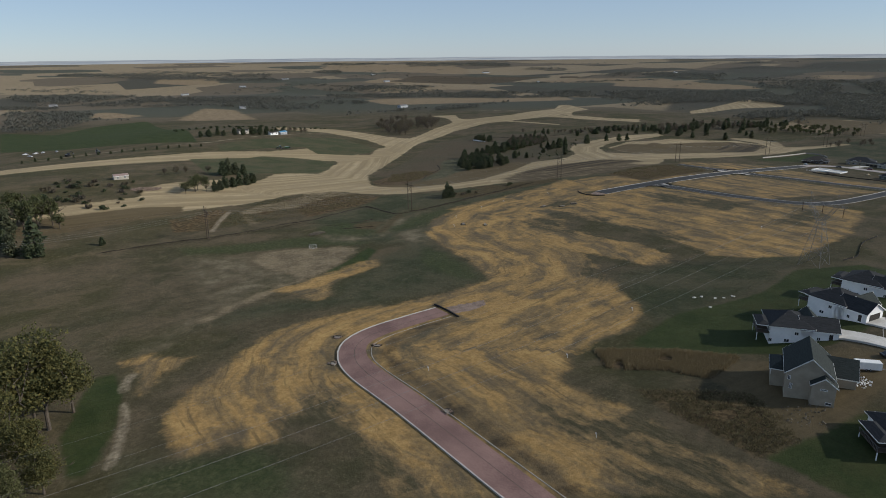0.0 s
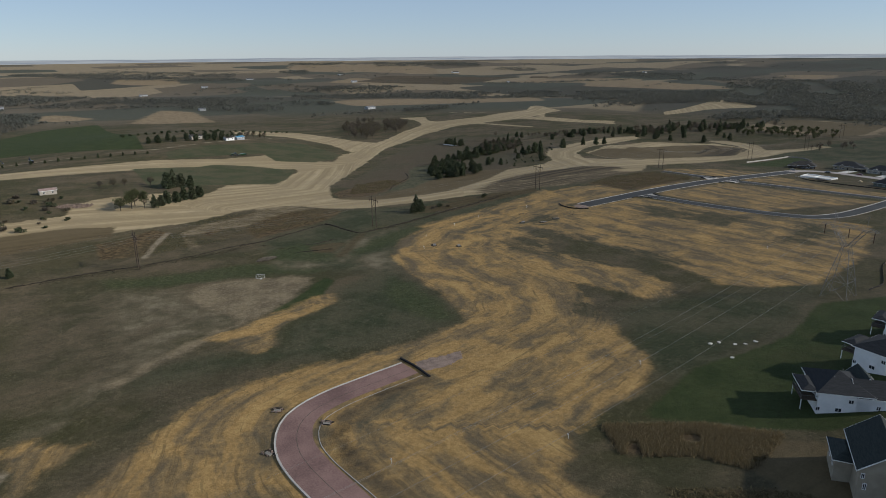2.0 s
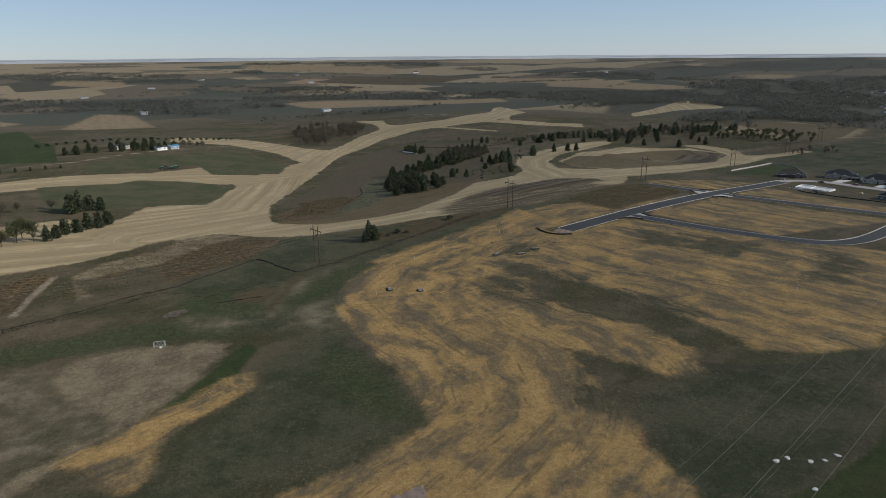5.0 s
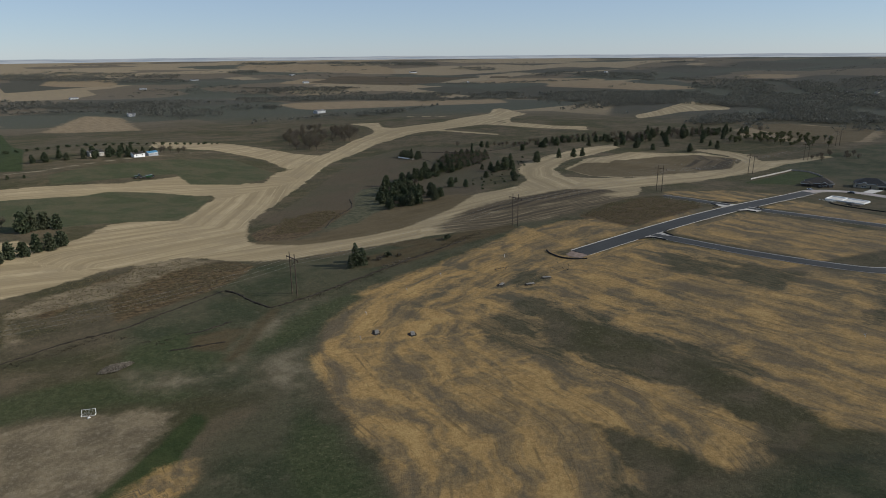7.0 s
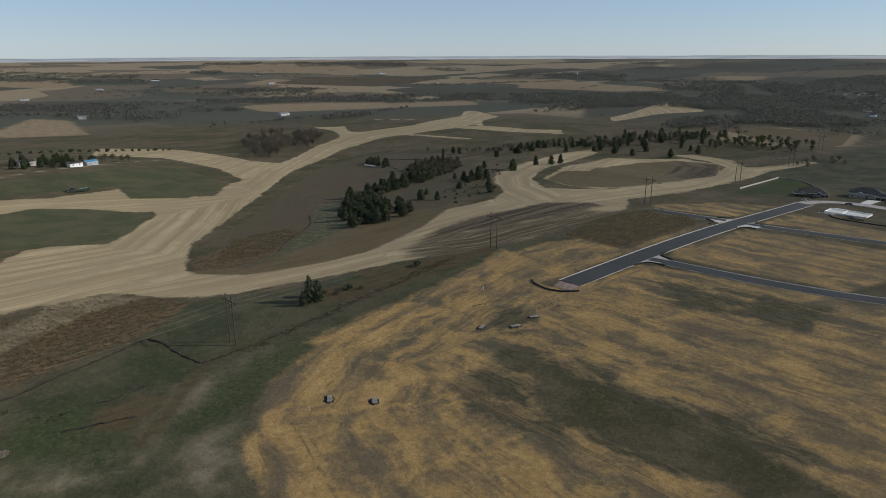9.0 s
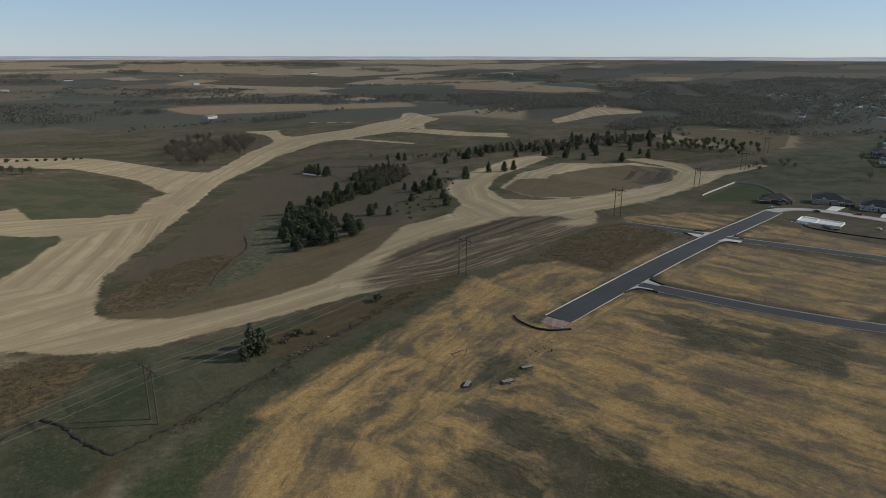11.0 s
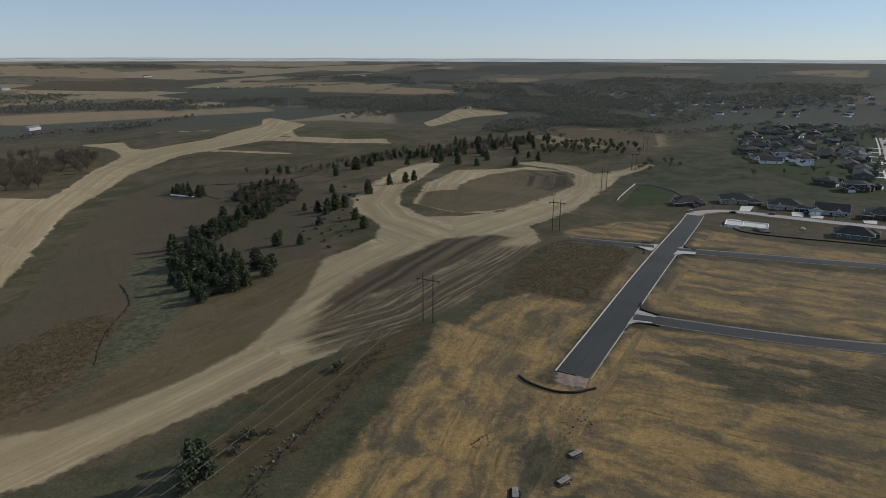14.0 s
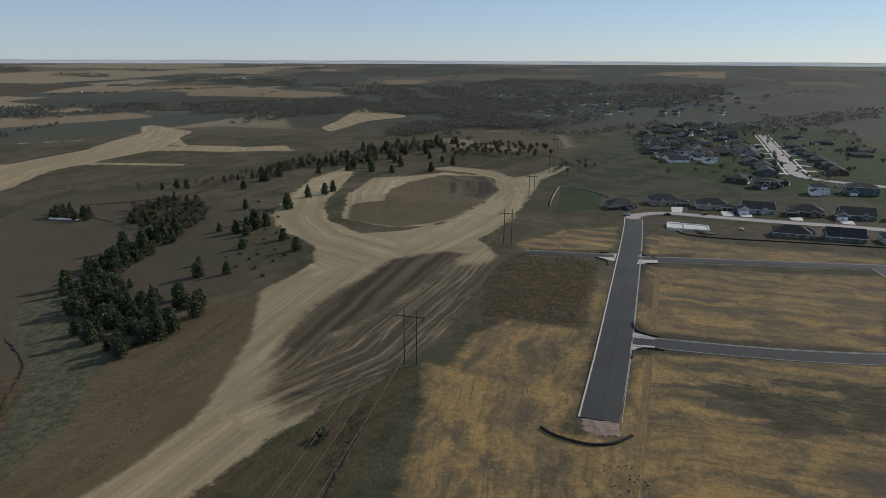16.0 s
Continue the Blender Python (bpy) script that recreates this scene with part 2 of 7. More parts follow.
    streak = g.noise(g.add_vec(g.scale(row, (0.45, 0.06, 0.0)), g.scale(warp.outputs["Color"], (1.5, 1.5, 0.0))), 1.0, 5.0, 0.65)
    clump = g.noise(g.add_vec(g.scale(row, (0.10, 0.05, 0.0)), g.scale(warp.outputs["Color"], (2.2, 2.2, 0.0))), 1.0, 5.0, 0.55)
    flake = g.noise(g.add_vec(g.scale(row, (0.55, 0.16, 0.0)), g.scale(warp.outputs["Color"], (2.0, 2.0, 0.0))), 1.0, 7.0, 0.72)
    patch = g.math("ADD", g.math("MULTIPLY", rows, 0.40), g.math("MULTIPLY", clump, 0.44))
    patch = g.math("ADD", patch, g.math("MULTIPLY", flake, 0.16))
    patch = g.math("ADD", patch, g.math("MULTIPLY", g.math("SUBTRACT", g.noise(p, 0.9, 6.0, 0.7), 0.5), 0.10))
    inside = cover("straw", 9.0, 2.2)
    bald = cover("bald", 14.0, 4.0)
    patch = g.math("SUBTRACT", patch, g.math("MULTIPLY", bald, 0.085))
    east = g.node("ShaderNodeSeparateXYZ")
    g.put(east.inputs[0], p)
    patch = g.math("SUBTRACT", patch, g.ramp(east.outputs[0], 220.0, 430.0, 0.0, 0.030))
    # bare soil between, thin brown chaff, thick gold straw, loose bright heads
    thin = g.mix(g.ramp(streak, 0.35, 0.65), (0.098, 0.079, 0.050), (0.134, 0.103, 0.062))
    thin = g.mix(g.ramp(n_big, 0.45, 0.6), thin, (0.090, 0.077, 0.049))
    thin = g.mix(g.math("MULTIPLY", bald, 0.7), thin, g.mix(g.ramp(flake, 0.42, 0.58), (0.034, 0.036, 0.017), (0.078, 0.066, 0.037)))
    chaff = g.mix(g.ramp(n_fine, 0.3, 0.7), (0.166, 0.119, 0.060), (0.212, 0.148, 0.072))
    straw = g.mix(g.ramp(n_fine, 0.3, 0.72), (0.262, 0.166, 0.064), (0.340, 0.220, 0.088))
    furrow = g.noise(g.add_vec(g.scale(row, (0.75, 0.022, 0.0)), g.scale(warp.outputs["Color"], (2.2, 2.2, 0.0))), 1.0, 3.0, 0.6)
    cut = g.math("MULTIPLY", g.ramp(furrow, 0.54, 0.64, 0.0, 0.65), g.ramp(n_mid, 0.40, 0.60))
    straw = g.mix(g.ramp(grain, 0.5, 0.8, 0.0, 0.35), straw, (0.20, 0.14, 0.07))
    litter = g.mix(g.ramp(patch, 0.395, 0.490), thin, chaff)
    litter = g.mix(g.math("MULTIPLY", g.ramp(patch, 0.465, 0.545), g.ramp(east.outputs[0], 230.0, 470.0, 1.0, 0.72)), litter, straw)
    litter = g.mix(g.ramp(patch, 0.540, 0.600, 0.0, 0.5), litter, (0.40, 0.270, 0.108))
    litter = g.mix(cut, litter, (0.112, 0.083, 0.043))
    col = g.mix(inside, col, litter)
    soil = g.mix(g.ramp(lanes, 0.4, 0.65), (0.046, 0.037, 0.024), (0.108, 0.083, 0.050))
    col = g.mix(cover("soil", 8.0, 3.0), col, soil)
    speck = g.math("ADD", g.math("MULTIPLY", g.noise(p, 0.35, 5.0, 0.7), 0.5), g.math("MULTIPLY", g.noise(p, 1.7, 4.0, 0.7), 0.5))
    shade = g.node("ShaderNodeCombineColor")
    for k in range(3):
        g.put(shade.inputs[k], g.ramp(speck, 0.36, 0.64, 0.62, 1.38))
    calm = g.math("SUBTRACT", 1.0, g.math("MULTIPLY", graded, 0.65))
    col = g.mix(g.math("MULTIPLY", calm, 0.32), col, shade.outputs[0], "MULTIPLY")
    relief = g.math("ADD", g.math("MULTIPLY", g.noise(p, 0.4, 8.0, 0.7), 0.75), g.math("MULTIPLY", grain, 0.25))
    g.bump(g.math("MULTIPLY", relief, calm), 0.5, 1.0)
    return g.done(col)


M_GROUND = ground_material()
M_ASPHALT = worn("fresh_asphalt", (0.030, 0.031, 0.031), (0.044, 0.045, 0.044), 0.05, 0.85, bump=0.1, fine=40.0)
M_PINK = worn("pink_quartzite_asphalt", (0.135, 0.082, 0.072), (0.240, 0.150, 0.128), 0.09, 0.9, bump=0.1, fine=30.0)
M_KERB = worn("kerb_concrete", (0.32, 0.30, 0.27), (0.42, 0.395, 0.36), 0.2, 0.85, bump=0.1)
M_CONCRETE = worn("pale_concrete", (0.42, 0.40, 0.36), (0.54, 0.52, 0.48), 0.3, 0.85, bump=0.1)
M_STREET = worn("old_pinkish_concrete_street", (0.27, 0.235, 0.215), (0.35, 0.31, 0.285), 0.12, 0.9)
M_GRAVEL = worn("crushed_pink_quartzite", (0.140, 0.105, 0.085), (0.265, 0.195, 0.155), 0.5, 0.95, bump=0.6)
M_BLACK = worn("black_filter_fabric", (0.010, 0.010, 0.011), (0.022, 0.021, 0.020), 2.0, 0.8)
M_WOOD = worn("weathered_pole_timber", (0.050, 0.038, 0.028), (0.095, 0.074, 0.056), 1.2, 0.9, bump=0.2)
M_STEEL = worn("galvanised_steel", (0.13, 0.13, 0.13), (0.20, 0.20, 0.20), 1.0, 0.6, 0.2)
M_WIRE = worn("aluminium_wire", (0.20, 0.195, 0.185), (0.27, 0.265, 0.25), 1.0, 0.7, 0.0)
M_GLASSY = worn("brown_insulator_glaze", (0.05, 0.03, 0.025), (0.08, 0.05, 0.04), 2.0, 0.25)
M_WHITE = worn("white_paint", (0.66, 0.66, 0.64), (0.78, 0.78, 0.76), 0.6, 0.6)
M_TYRE = worn("tyre_rubber", (0.012, 0.012, 0.012), (0.03, 0.03, 0.03), 3.0, 0.85)
M_TIMBER = worn("fresh_lumber", (0.42, 0.32, 0.20), (0.55, 0.44, 0.29), 1.0, 0.8)
M_INLET = worn("weathered_inlet_concrete", (0.16, 0.145, 0.12), (0.27, 0.25, 0.215), 0.8, 0.9, bump=0.2)
M_RUBBLE = worn("pale_rubble", (0.095, 0.080, 0.060), (0.175, 0.150, 0.115), 0.8, 0.95, bump=0.4)


def pane_material():
    g = Nodes("window_glass", 0.06)
    g.b.inputs["Specular IOR Level"].default_value = 0.6
    return g.done(g.mix(g.noise(g.pos(), 0.7, 2.0), (0.018, 0.022, 0.028), (0.045, 0.052, 0.060)))


M_PANE = pane_material()


def shingles(name, a, b):
    g = Nodes(name, 0.9)
    p = g.pos()
    course = g.noise(g.scale(p, (0.6, 0.6, 9.0)), 1.0, 3.0)
    tab = g.noise(p, 5.0, 2.0)
    col = g.mix(g.ramp(g.math("ADD", g.math("MULTIPLY", course, 0.6), g.math("MULTIPLY", tab, 0.4)), 0.35, 0.65), a, b)
    g.bump(course, 0.25, 0.05)
    return g.done(col)


def siding(name, a, b):
    g = Nodes(name, 0.7)
    p = g.pos()
    w = g.node("ShaderNodeTexWave", wave_type="BANDS", bands_direction="Z", wave_profile="SAW")
    g.put(w.inputs["Vector"], p)
    w.inputs["Scale"].default_value = 1.6
    g.bump(w.outputs["Fac"], 0.5, 0.02)
    return g.done(g.mix(g.ramp(g.noise(p, 0.5, 4.0), 0.3, 0.7), a, b))


ROOFS = [shingles("charcoal_shingles", (0.014, 0.016, 0.018), (0.028, 0.030, 0.033)), shingles("green_grey_shingles", (0.015, 0.020, 0.019), (0.031, 0.038, 0.035)),
         shingles("brown_grey_shingles", (0.030, 0.027, 0.024), (0.054, 0.049, 0.043))]
WALLS = {"white": siding("white_siding", (0.74, 0.74, 0.73), (0.82, 0.82, 0.81)), "tan": siding("tan_siding", (0.27, 0.235, 0.18), (0.34, 0.30, 0.23)),
         "grey": siding("blue_grey_siding", (0.085, 0.098, 0.105), (0.125, 0.140, 0.148)), "green": siding("grey_green_siding", (0.085, 0.100, 0.085), (0.125, 0.140, 0.118)),
         "brown": siding("dark_brown_siding", (0.070, 0.055, 0.045), (0.105, 0.084, 0.070)), "beige": siding("beige_siding", (0.36, 0.33, 0.28), (0.45, 0.41, 0.35)),
         "light": siding("light_grey_siding", (0.30, 0.31, 0.32), (0.40, 0.41, 0.42))}

# ---- the land ----
HILLS = [
    (-60, 540, 7.9), (60, 180, 7.5), (60, 300, -5.1), (60, 540, 7.8), (180, 60, 2.1), (180, 180, 2.4),
    (180, 300, -1.6), (180, 540, -1.5), (180, 780, 9.0), (180, 900, 6.7), (300, 180, 3.7), (300, 300, -3.4),
    (300, 420, 3.1), (300, 540, -7.0), (300, 660, -2.6), (300, 780, 5.7), (420, 180, 4.9), (420, 300, -1.9),
    (420, 420, 7.5), (420, 540, -3.0), (420, 660, -4.6), (420, 780, -2.9), (420, 900, -4.2), (540, 300, -2.3),
    (540, 540, 4.3), (540, 660, 1.3), (540, 780, -5.5), (660, 420, -4.5), (780, 420, -5.2), (780, 540, -4.9),
    (780, 900, 4.9), (900, 300, 3.1), (900, 900, 2.2),
]
HILL_R = 120.0


def height(x, y):
    """The height of the land."""
    x, y = np.asarray(x, float), np.asarray(y, float)
    r = np.hypot(x - 250, y - 300)
    z = -6 - 20 / (1 + np.exp(-(r - 700) / 160))
    for a, b, k in HILLS:
        z = z + k * np.exp(-((x - a) ** 2 + (y - b) ** 2) / (2 * HILL_R**2))
    z = z + 2.5 * np.exp(-((x - 222) ** 2 / 1350 + (y - 84) ** 2 / 340))
    u, v = 0.94 * (x - 220) + 0.342 * (y - 80), 0.94 * (y - 80) - 0.342 * (x - 220)
    z = z + 7.3 * np.exp(-((u / 60) ** 2 + (v / 25) ** 2) / 2)
    z = z + 3.0 * np.exp(-((x - 595) ** 2 + (y - 500) ** 2) / 900) - 3.0 * np.exp(-((x - 690) ** 2 + (y - 478) ** 2) / 1400)
    f = np.clip((r - 900) / 900, 0, 1)
    z = z + f * (9 * np.sin(x / 310 + 1) * np.cos(y / 260) + 6 * np.sin((x + y) / 170))
    s = np.clip((np.hypot(x - 90, y - 150) - 2300) / 2350, 0, 1)
    return z * (1 - s) + s * 50.0


def near(points, x, y):
    """Distance from a line of points, and the way along it."""
    best, along, run = np.full(x.shape, 1e9), np.zeros(x.shape), 0.0
    side = np.zeros(x.shape)
    for (ax, ay), (bx, by) in zip(points, points[1:]):
        dx, dy = bx - ax, by - ay
        ll = math.hypot(dx, dy)
        t = np.clip(((x - ax) * dx + (y - ay) * dy) / ll**2, 0, 1)
        d = np.hypot(x - ax - t * dx, y - ay - t * dy)
        m = d < best
        best, along = np.where(m, d, best), np.where(m, run + t * ll, along)
        side = np.where(m, np.sign((x - ax) * dy - (y - ay) * dx), side)
        run += ll
    return best, along, side


def inside(points, x, y):
    """How far inside a plot a place lies (below zero: outside)."""
    d = near(points + points[:1], x, y)[0]
    odd = np.zeros(x.shape, bool)
    for (ax, ay), (bx, by) in zip(points, points[1:] + points[:1]):
        if ay != by:
            odd ^= ((ay > y) != (by > y)) & (x < (bx - ax) * (y - ay) / (by - ay) + ax)
    return np.where(odd, d, -d)


PLOTS = {
    "straw_ribbon": ("straw", [(16, 147), (17, 168), (28, 179), (42, 191), (56, 202), (73, 209), (90, 208), (107, 204), (129, 203), (154, 207), (161, 224), (169, 259), (179, 301), (199, 327), (238, 344), (288, 353), (348, 372), (342, 341), (291, 310), (230, 243), (207, 204), (187, 167), (174, 142), (154, 135), (129, 132), (114, 121), (120, 103), (121, 81), (125, 57), (53, 104), (54, 123), (51, 143), (46, 147), (40, 139), (28, 144)]),
    "straw_east": ("straw", [(318, 323), (344, 308), (370, 269), (382, 233), (408, 200), (409, 182), (342, 157), (286, 150), (267, 160), (256, 174), (261, 192), (267, 223), (266, 260), (267, 286), (265, 304)]),
    "straw_tongue": ("straw", [(234, 269), (245, 241), (247, 214), (241, 188), (232, 176), (219, 181), (217, 202), (208, 226)]),
    "straw_ridge": ("straw", [(221, 345), (245, 350), (274, 354), (326, 363), (374, 364), (388, 355), (388, 332), (382, 324), (331, 324), (321, 329), (324, 309), (337, 311), (373, 311), (378, 294), (385, 258), (390, 231), (300, 226)]),
    "straw_block": ("straw", [(477, 310), (496, 211), (401, 235), (394, 309), (407, 312)]),
    "straw_corner": ("straw", [(553, 314), (552, 295), (516, 287), (502, 312)]),
    "straw_thin": ("straw", [(543, 290), (538, 200), (513, 207), (503, 290)]),
    "straw_stub": ("straw", [(493, 378), (543, 360), (571, 332), (503, 329), (487, 371)]),
    "straw_verge": ("straw", [(467, 332), (470, 326), (364, 324), (363, 329), (395, 328)]),
    "d_up": ("dirt", [(-120, 640), (83, 656), (141, 665), (206, 660), (256, 676), (269, 654), (310, 634), (352, 676), (367, 651), (254, 569), (253, 602), (195, 623), (133, 619), (79, 612), (-120, 600)]),
    "d_diag": ("dirt", [(183, 538), (213, 544), (256, 596), (310, 634), (355, 683), (417, 755), (535, 872), (625, 934), (737, 933), (951, 1055), (1065, 1133), (929, 975), (735, 858), (628, 863), (541, 823), (416, 714), (310, 588), (241, 504), (222, 456), (238, 418), (208, 418), (184, 445), (154, 444), (118, 428), (86, 424), (40, 417), (-60, 412), (-90, 440), (20, 462), (67, 468), (100, 465), (132, 485), (170, 533)]),
    "d_br": ("dirt", [(417, 755), (414, 822), (390, 926), (314, 971), (273, 832), (334, 821), (361, 772), (355, 683)]),
    "d_main": ("dirt", [(217, 460), (230, 442), (251, 435), (268, 430), (299, 436), (341, 445), (382, 464), (413, 460), (434, 461), (459, 477), (490, 519), (517, 541), (586, 571), (671, 602), (751, 613), (727, 590), (610, 546), (558, 526), (513, 499), (487, 462), (500, 444), (528, 430), (622, 431), (716, 445), (765, 461), (788, 491), (794, 539), (819, 524), (812, 476), (776, 445), (805, 427), (847, 417), (845, 400), (771, 417), (670, 408), (556, 395), (496, 398), (471, 382), (430, 378), (386, 380), (354, 384), (330, 388), (283, 399), (251, 405), (226, 411), (215, 414), (205, 424)]),
    "d_far": ("dirt", [(639, 1060), (677, 1024), (641, 960), (647, 899), (712, 891), (812, 922), (1050, 1153), (1063, 1135), (990, 996), (860, 911), (786, 862), (816, 788), (867, 751), (828, 722), (779, 776), (755, 852), (667, 860), (596, 873), (524, 828), (419, 728), (325, 613), (279, 563), (233, 504), (258, 572), (284, 602), (321, 653), (340, 678), (388, 705), (423, 763), (520, 833), (597, 907), (631, 981)]),
    "d_br2": ("dirt", [(361, 856), (391, 832), (411, 804), (438, 772), (388, 705), (364, 732), (349, 780), (341, 798)]),
    "d_patch": ("dirt", [(1128, 854), (1223, 877), (1490, 963), (1381, 788), (1257, 835), (1064, 802)]),
    "g_strip": ("meadow", [(191, 387), (199, 411), (217, 410), (245, 398), (282, 399), (328, 386), (351, 376), (337, 366), (274, 354), (245, 350), (221, 345)]),
    "g_up2": ("meadow", [(707, 349), (832, 272), (904, 190), (729, 152), (641, 174), (684, 326)]),
    "g_slope2": ("meadow", [(201, 180), (225, 175), (247, 169), (275, 149), (245, 134), (216, 133), (171, 132), (171, 143), (187, 164)]),
    "gravel_yard": ("dirt", [(54, 462), (60, 488), (81, 506), (122, 512), (132, 484), (118, 455), (84, 442), (66, 442)]),
    "west_road": ("clay", [(-120, 410), (-22, 409), (9, 404), (42, 411), (72, 416), (76, 434), (52, 440), (11, 437), (-22, 436), (-120, 440)]),
    "town_lawn": ("lawn", [(700, 135), (745, 250), (830, 300), (960, 345), (1200, 365), (1400, 335), (1400, 60), (900, 50), (760, 80)]),
    "bald_h": ("bald", [(233, 184), (253, 175), (261, 159), (227, 148), (211, 161), (216, 173)]),
    "bald_i": ("bald", [(100, 120), (120, 112), (128, 90), (118, 60), (105, 48), (97, 80)]),
    "back_lawn": ("lawn", [(601, 376), (735, 392), (706, 355), (632, 350)]),
    "stubble_east": ("stubble", [(1025, 608), (1186, 583), (1158, 458), (988, 418), (934, 481), (944, 557)]),
    "town_green": ("meadow", [(700, 345), (745, 425), (1000, 400), (1100, 380), (1400, 380), (1450, 50), (1000, 20), (760, 100), (650, 150), (668, 330)]),
    "bald_a": ("bald", [(362, 291), (369, 273), (377, 231), (345, 229), (345, 245), (338, 273)]),
    "bald_b": ("bald", [(263, 293), (274, 288), (274, 279), (265, 278), (258, 289)]),
    "bald_c": ("bald", [(291, 317), (301, 309), (292, 299), (278, 298), (275, 310)]),
    "bald_d": ("bald", [(238, 290), (262, 285), (276, 270), (273, 240), (277, 215), (272, 200), (250, 198), (240, 225), (233, 250), (227, 272)]),
    "bald_e": ("bald", [(205, 204), (199, 183), (189, 171), (187, 190)]),
    "bald_g": ("bald", [(330, 196), (370, 200), (392, 210), (380, 186), (345, 180)]),
    "red_bank": ("weeds", [(137, 376), (153, 382), (177, 389), (190, 396), (206, 410), (202, 423), (184, 437), (162, 428), (142, 411)]),
    "red_bank_west": ("weeds", [(60, 379), (73, 376), (82, 375), (101, 410), (93, 420), (75, 407), (62, 406)]),
    "gravel_bank": ("pale", [(142, 411), (162, 426), (182, 437), (193, 437), (177, 451), (156, 436), (144, 426)]),
    "gravel_bank_west": ("pale", [(107, 379), (107, 402), (120, 404), (143, 407), (169, 424), (195, 430), (183, 442), (149, 428), (121, 420), (106, 408), (103, 377)]),
    "creek_meadow": ("meadow", [(183, 390), (195, 401), (219, 405), (236, 398), (247, 388), (237, 364), (203, 359), (189, 357)]),
    "verge_brown": ("earth", [(243, 374), (252, 389), (273, 387), (300, 388), (324, 390), (347, 382), (343, 371), (305, 369), (261, 364)]),
    "low_meadow": ("meadow", [(136, 370), (153, 377), (180, 388), (188, 356), (239, 352), (290, 351), (234, 344), (212, 335), (191, 314), (177, 297), (168, 280), (129, 318)]),
    "low_green_a": ("green", [(133, 348), (141, 351), (151, 354), (158, 349), (152, 336), (159, 327), (166, 322), (158, 315), (147, 316), (136, 324), (131, 335)]),
    "low_green_b": ("green", [(182, 336), (202, 344), (218, 346), (236, 346), (213, 338), (195, 324), (181, 317), (168, 316), (163, 314), (170, 326)]),
    "brown_spot": ("earth", [(155, 346), (167, 345), (174, 340), (164, 332), (160, 326), (152, 334)]),
    "track_worn": ("worn", [(203, 354), (210, 352), (195, 340), (180, 334), (167, 321), (156, 307), (152, 308), (162, 326), (175, 339)]),
    "dull_flat": ("worn", [(130, 330), (143, 320), (149, 312), (146, 307), (134, 312), (129, 318)]),
    "grass_tufted": ("worn", [(163, 310), (184, 313), (173, 291), (166, 282), (153, 295)]),
    "swale_green": ("green", [(56, 335), (72, 327), (90, 320), (108, 315), (124, 310), (136, 302), (143, 301), (141, 318), (120, 333), (104, 337), (84, 339), (57, 347)]),
    "bare_patch": ("pale", [(84, 312), (95, 317), (108, 313), (126, 304), (134, 295), (124, 282), (107, 267), (95, 262), (90, 266), (83, 289)]),
    "bare_streak": ("worn", [(94, 262), (83, 262), (65, 253), (53, 243), (49, 241), (50, 260), (65, 274), (79, 292), (88, 285)]),
    "green_gully": ("lawn", [(103, 264), (114, 271), (126, 281), (139, 293), (140, 285), (126, 268), (115, 260), (106, 258)]),
    "straw_strip": ("straw", [(75, 253), (86, 256), (98, 260), (111, 263), (123, 269), (131, 267), (128, 259), (114, 252), (103, 249), (95, 242), (93, 231), (88, 228), (84, 229), (82, 239)]),
    "valley_green": ("meadow", [(135, 272), (152, 280), (170, 290), (166, 267), (161, 241), (155, 217), (152, 206), (138, 206), (121, 207), (103, 209), (93, 213), (82, 220), (64, 223), (50, 225), (49, 234), (56, 237), (73, 238), (84, 228), (93, 229), (96, 239), (114, 250), (128, 256)]),
    "valley_dark": ("green", [(161, 271), (163, 258), (160, 239), (154, 216), (151, 208), (144, 215), (143, 233), (147, 254)]),
    "west_field": ("worn", [(56, 331), (83, 315), (79, 293), (65, 279), (51, 270)]),
    "west_lawn": ("lawn", [(-6, 172), (-1, 189), (5, 206), (10, 205), (11, 192), (7, 172), (2, 158), (-3, 151), (-6, 154)]),
    "straw_west": ("straw", [(13, 213), (21, 213), (32, 202), (28, 197), (22, 196), (17, 187), (14, 183), (16, 201)]),
    "low_left": ("meadow", [(3, 139), (6, 152), (14, 148), (28, 142), (37, 138), (39, 114)]),
    "low_left_green": ("green", [(19, 143), (27, 139), (35, 136), (36, 126), (33, 118), (13, 132), (4, 141), (8, 146)]),
    "left_bald": ("bald", [(39, 142), (44, 150), (57, 157), (60, 150), (60, 128), (60, 111), (61, 99), (39, 114)]),
    "field_a": ("pasture", [(120, 625), (172, 624), (191, 633), (218, 624), (252, 598), (226, 554), (207, 530), (184, 536), (169, 538), (116, 531)]),
    "field_b": ("pasture", [(164, 704), (186, 719), (217, 733), (269, 747), (326, 751), (330, 728), (336, 675), (315, 650), (288, 636), (252, 645), (254, 685), (224, 680), (179, 671), (160, 668)]),
    "field_c": ("fallow", [(243, 496), (260, 514), (294, 548), (349, 611), (403, 669), (454, 721), (526, 758), (566, 756), (578, 704), (559, 625), (524, 562), (397, 471), (354, 485), (312, 474), (308, 493), (290, 510), (253, 488)]),
    "field_c_weeds": ("scrub", [(229, 471), (238, 479), (253, 488), (290, 510), (311, 495), (290, 469), (271, 457), (256, 451), (243, 445), (225, 454)]),
    "hay_slope": ("clay", [(222, 455), (245, 442), (264, 439), (282, 444), (315, 465), (350, 471), (379, 469), (391, 463), (375, 453), (347, 437), (301, 421), (276, 422), (256, 426), (240, 431), (223, 448)]),
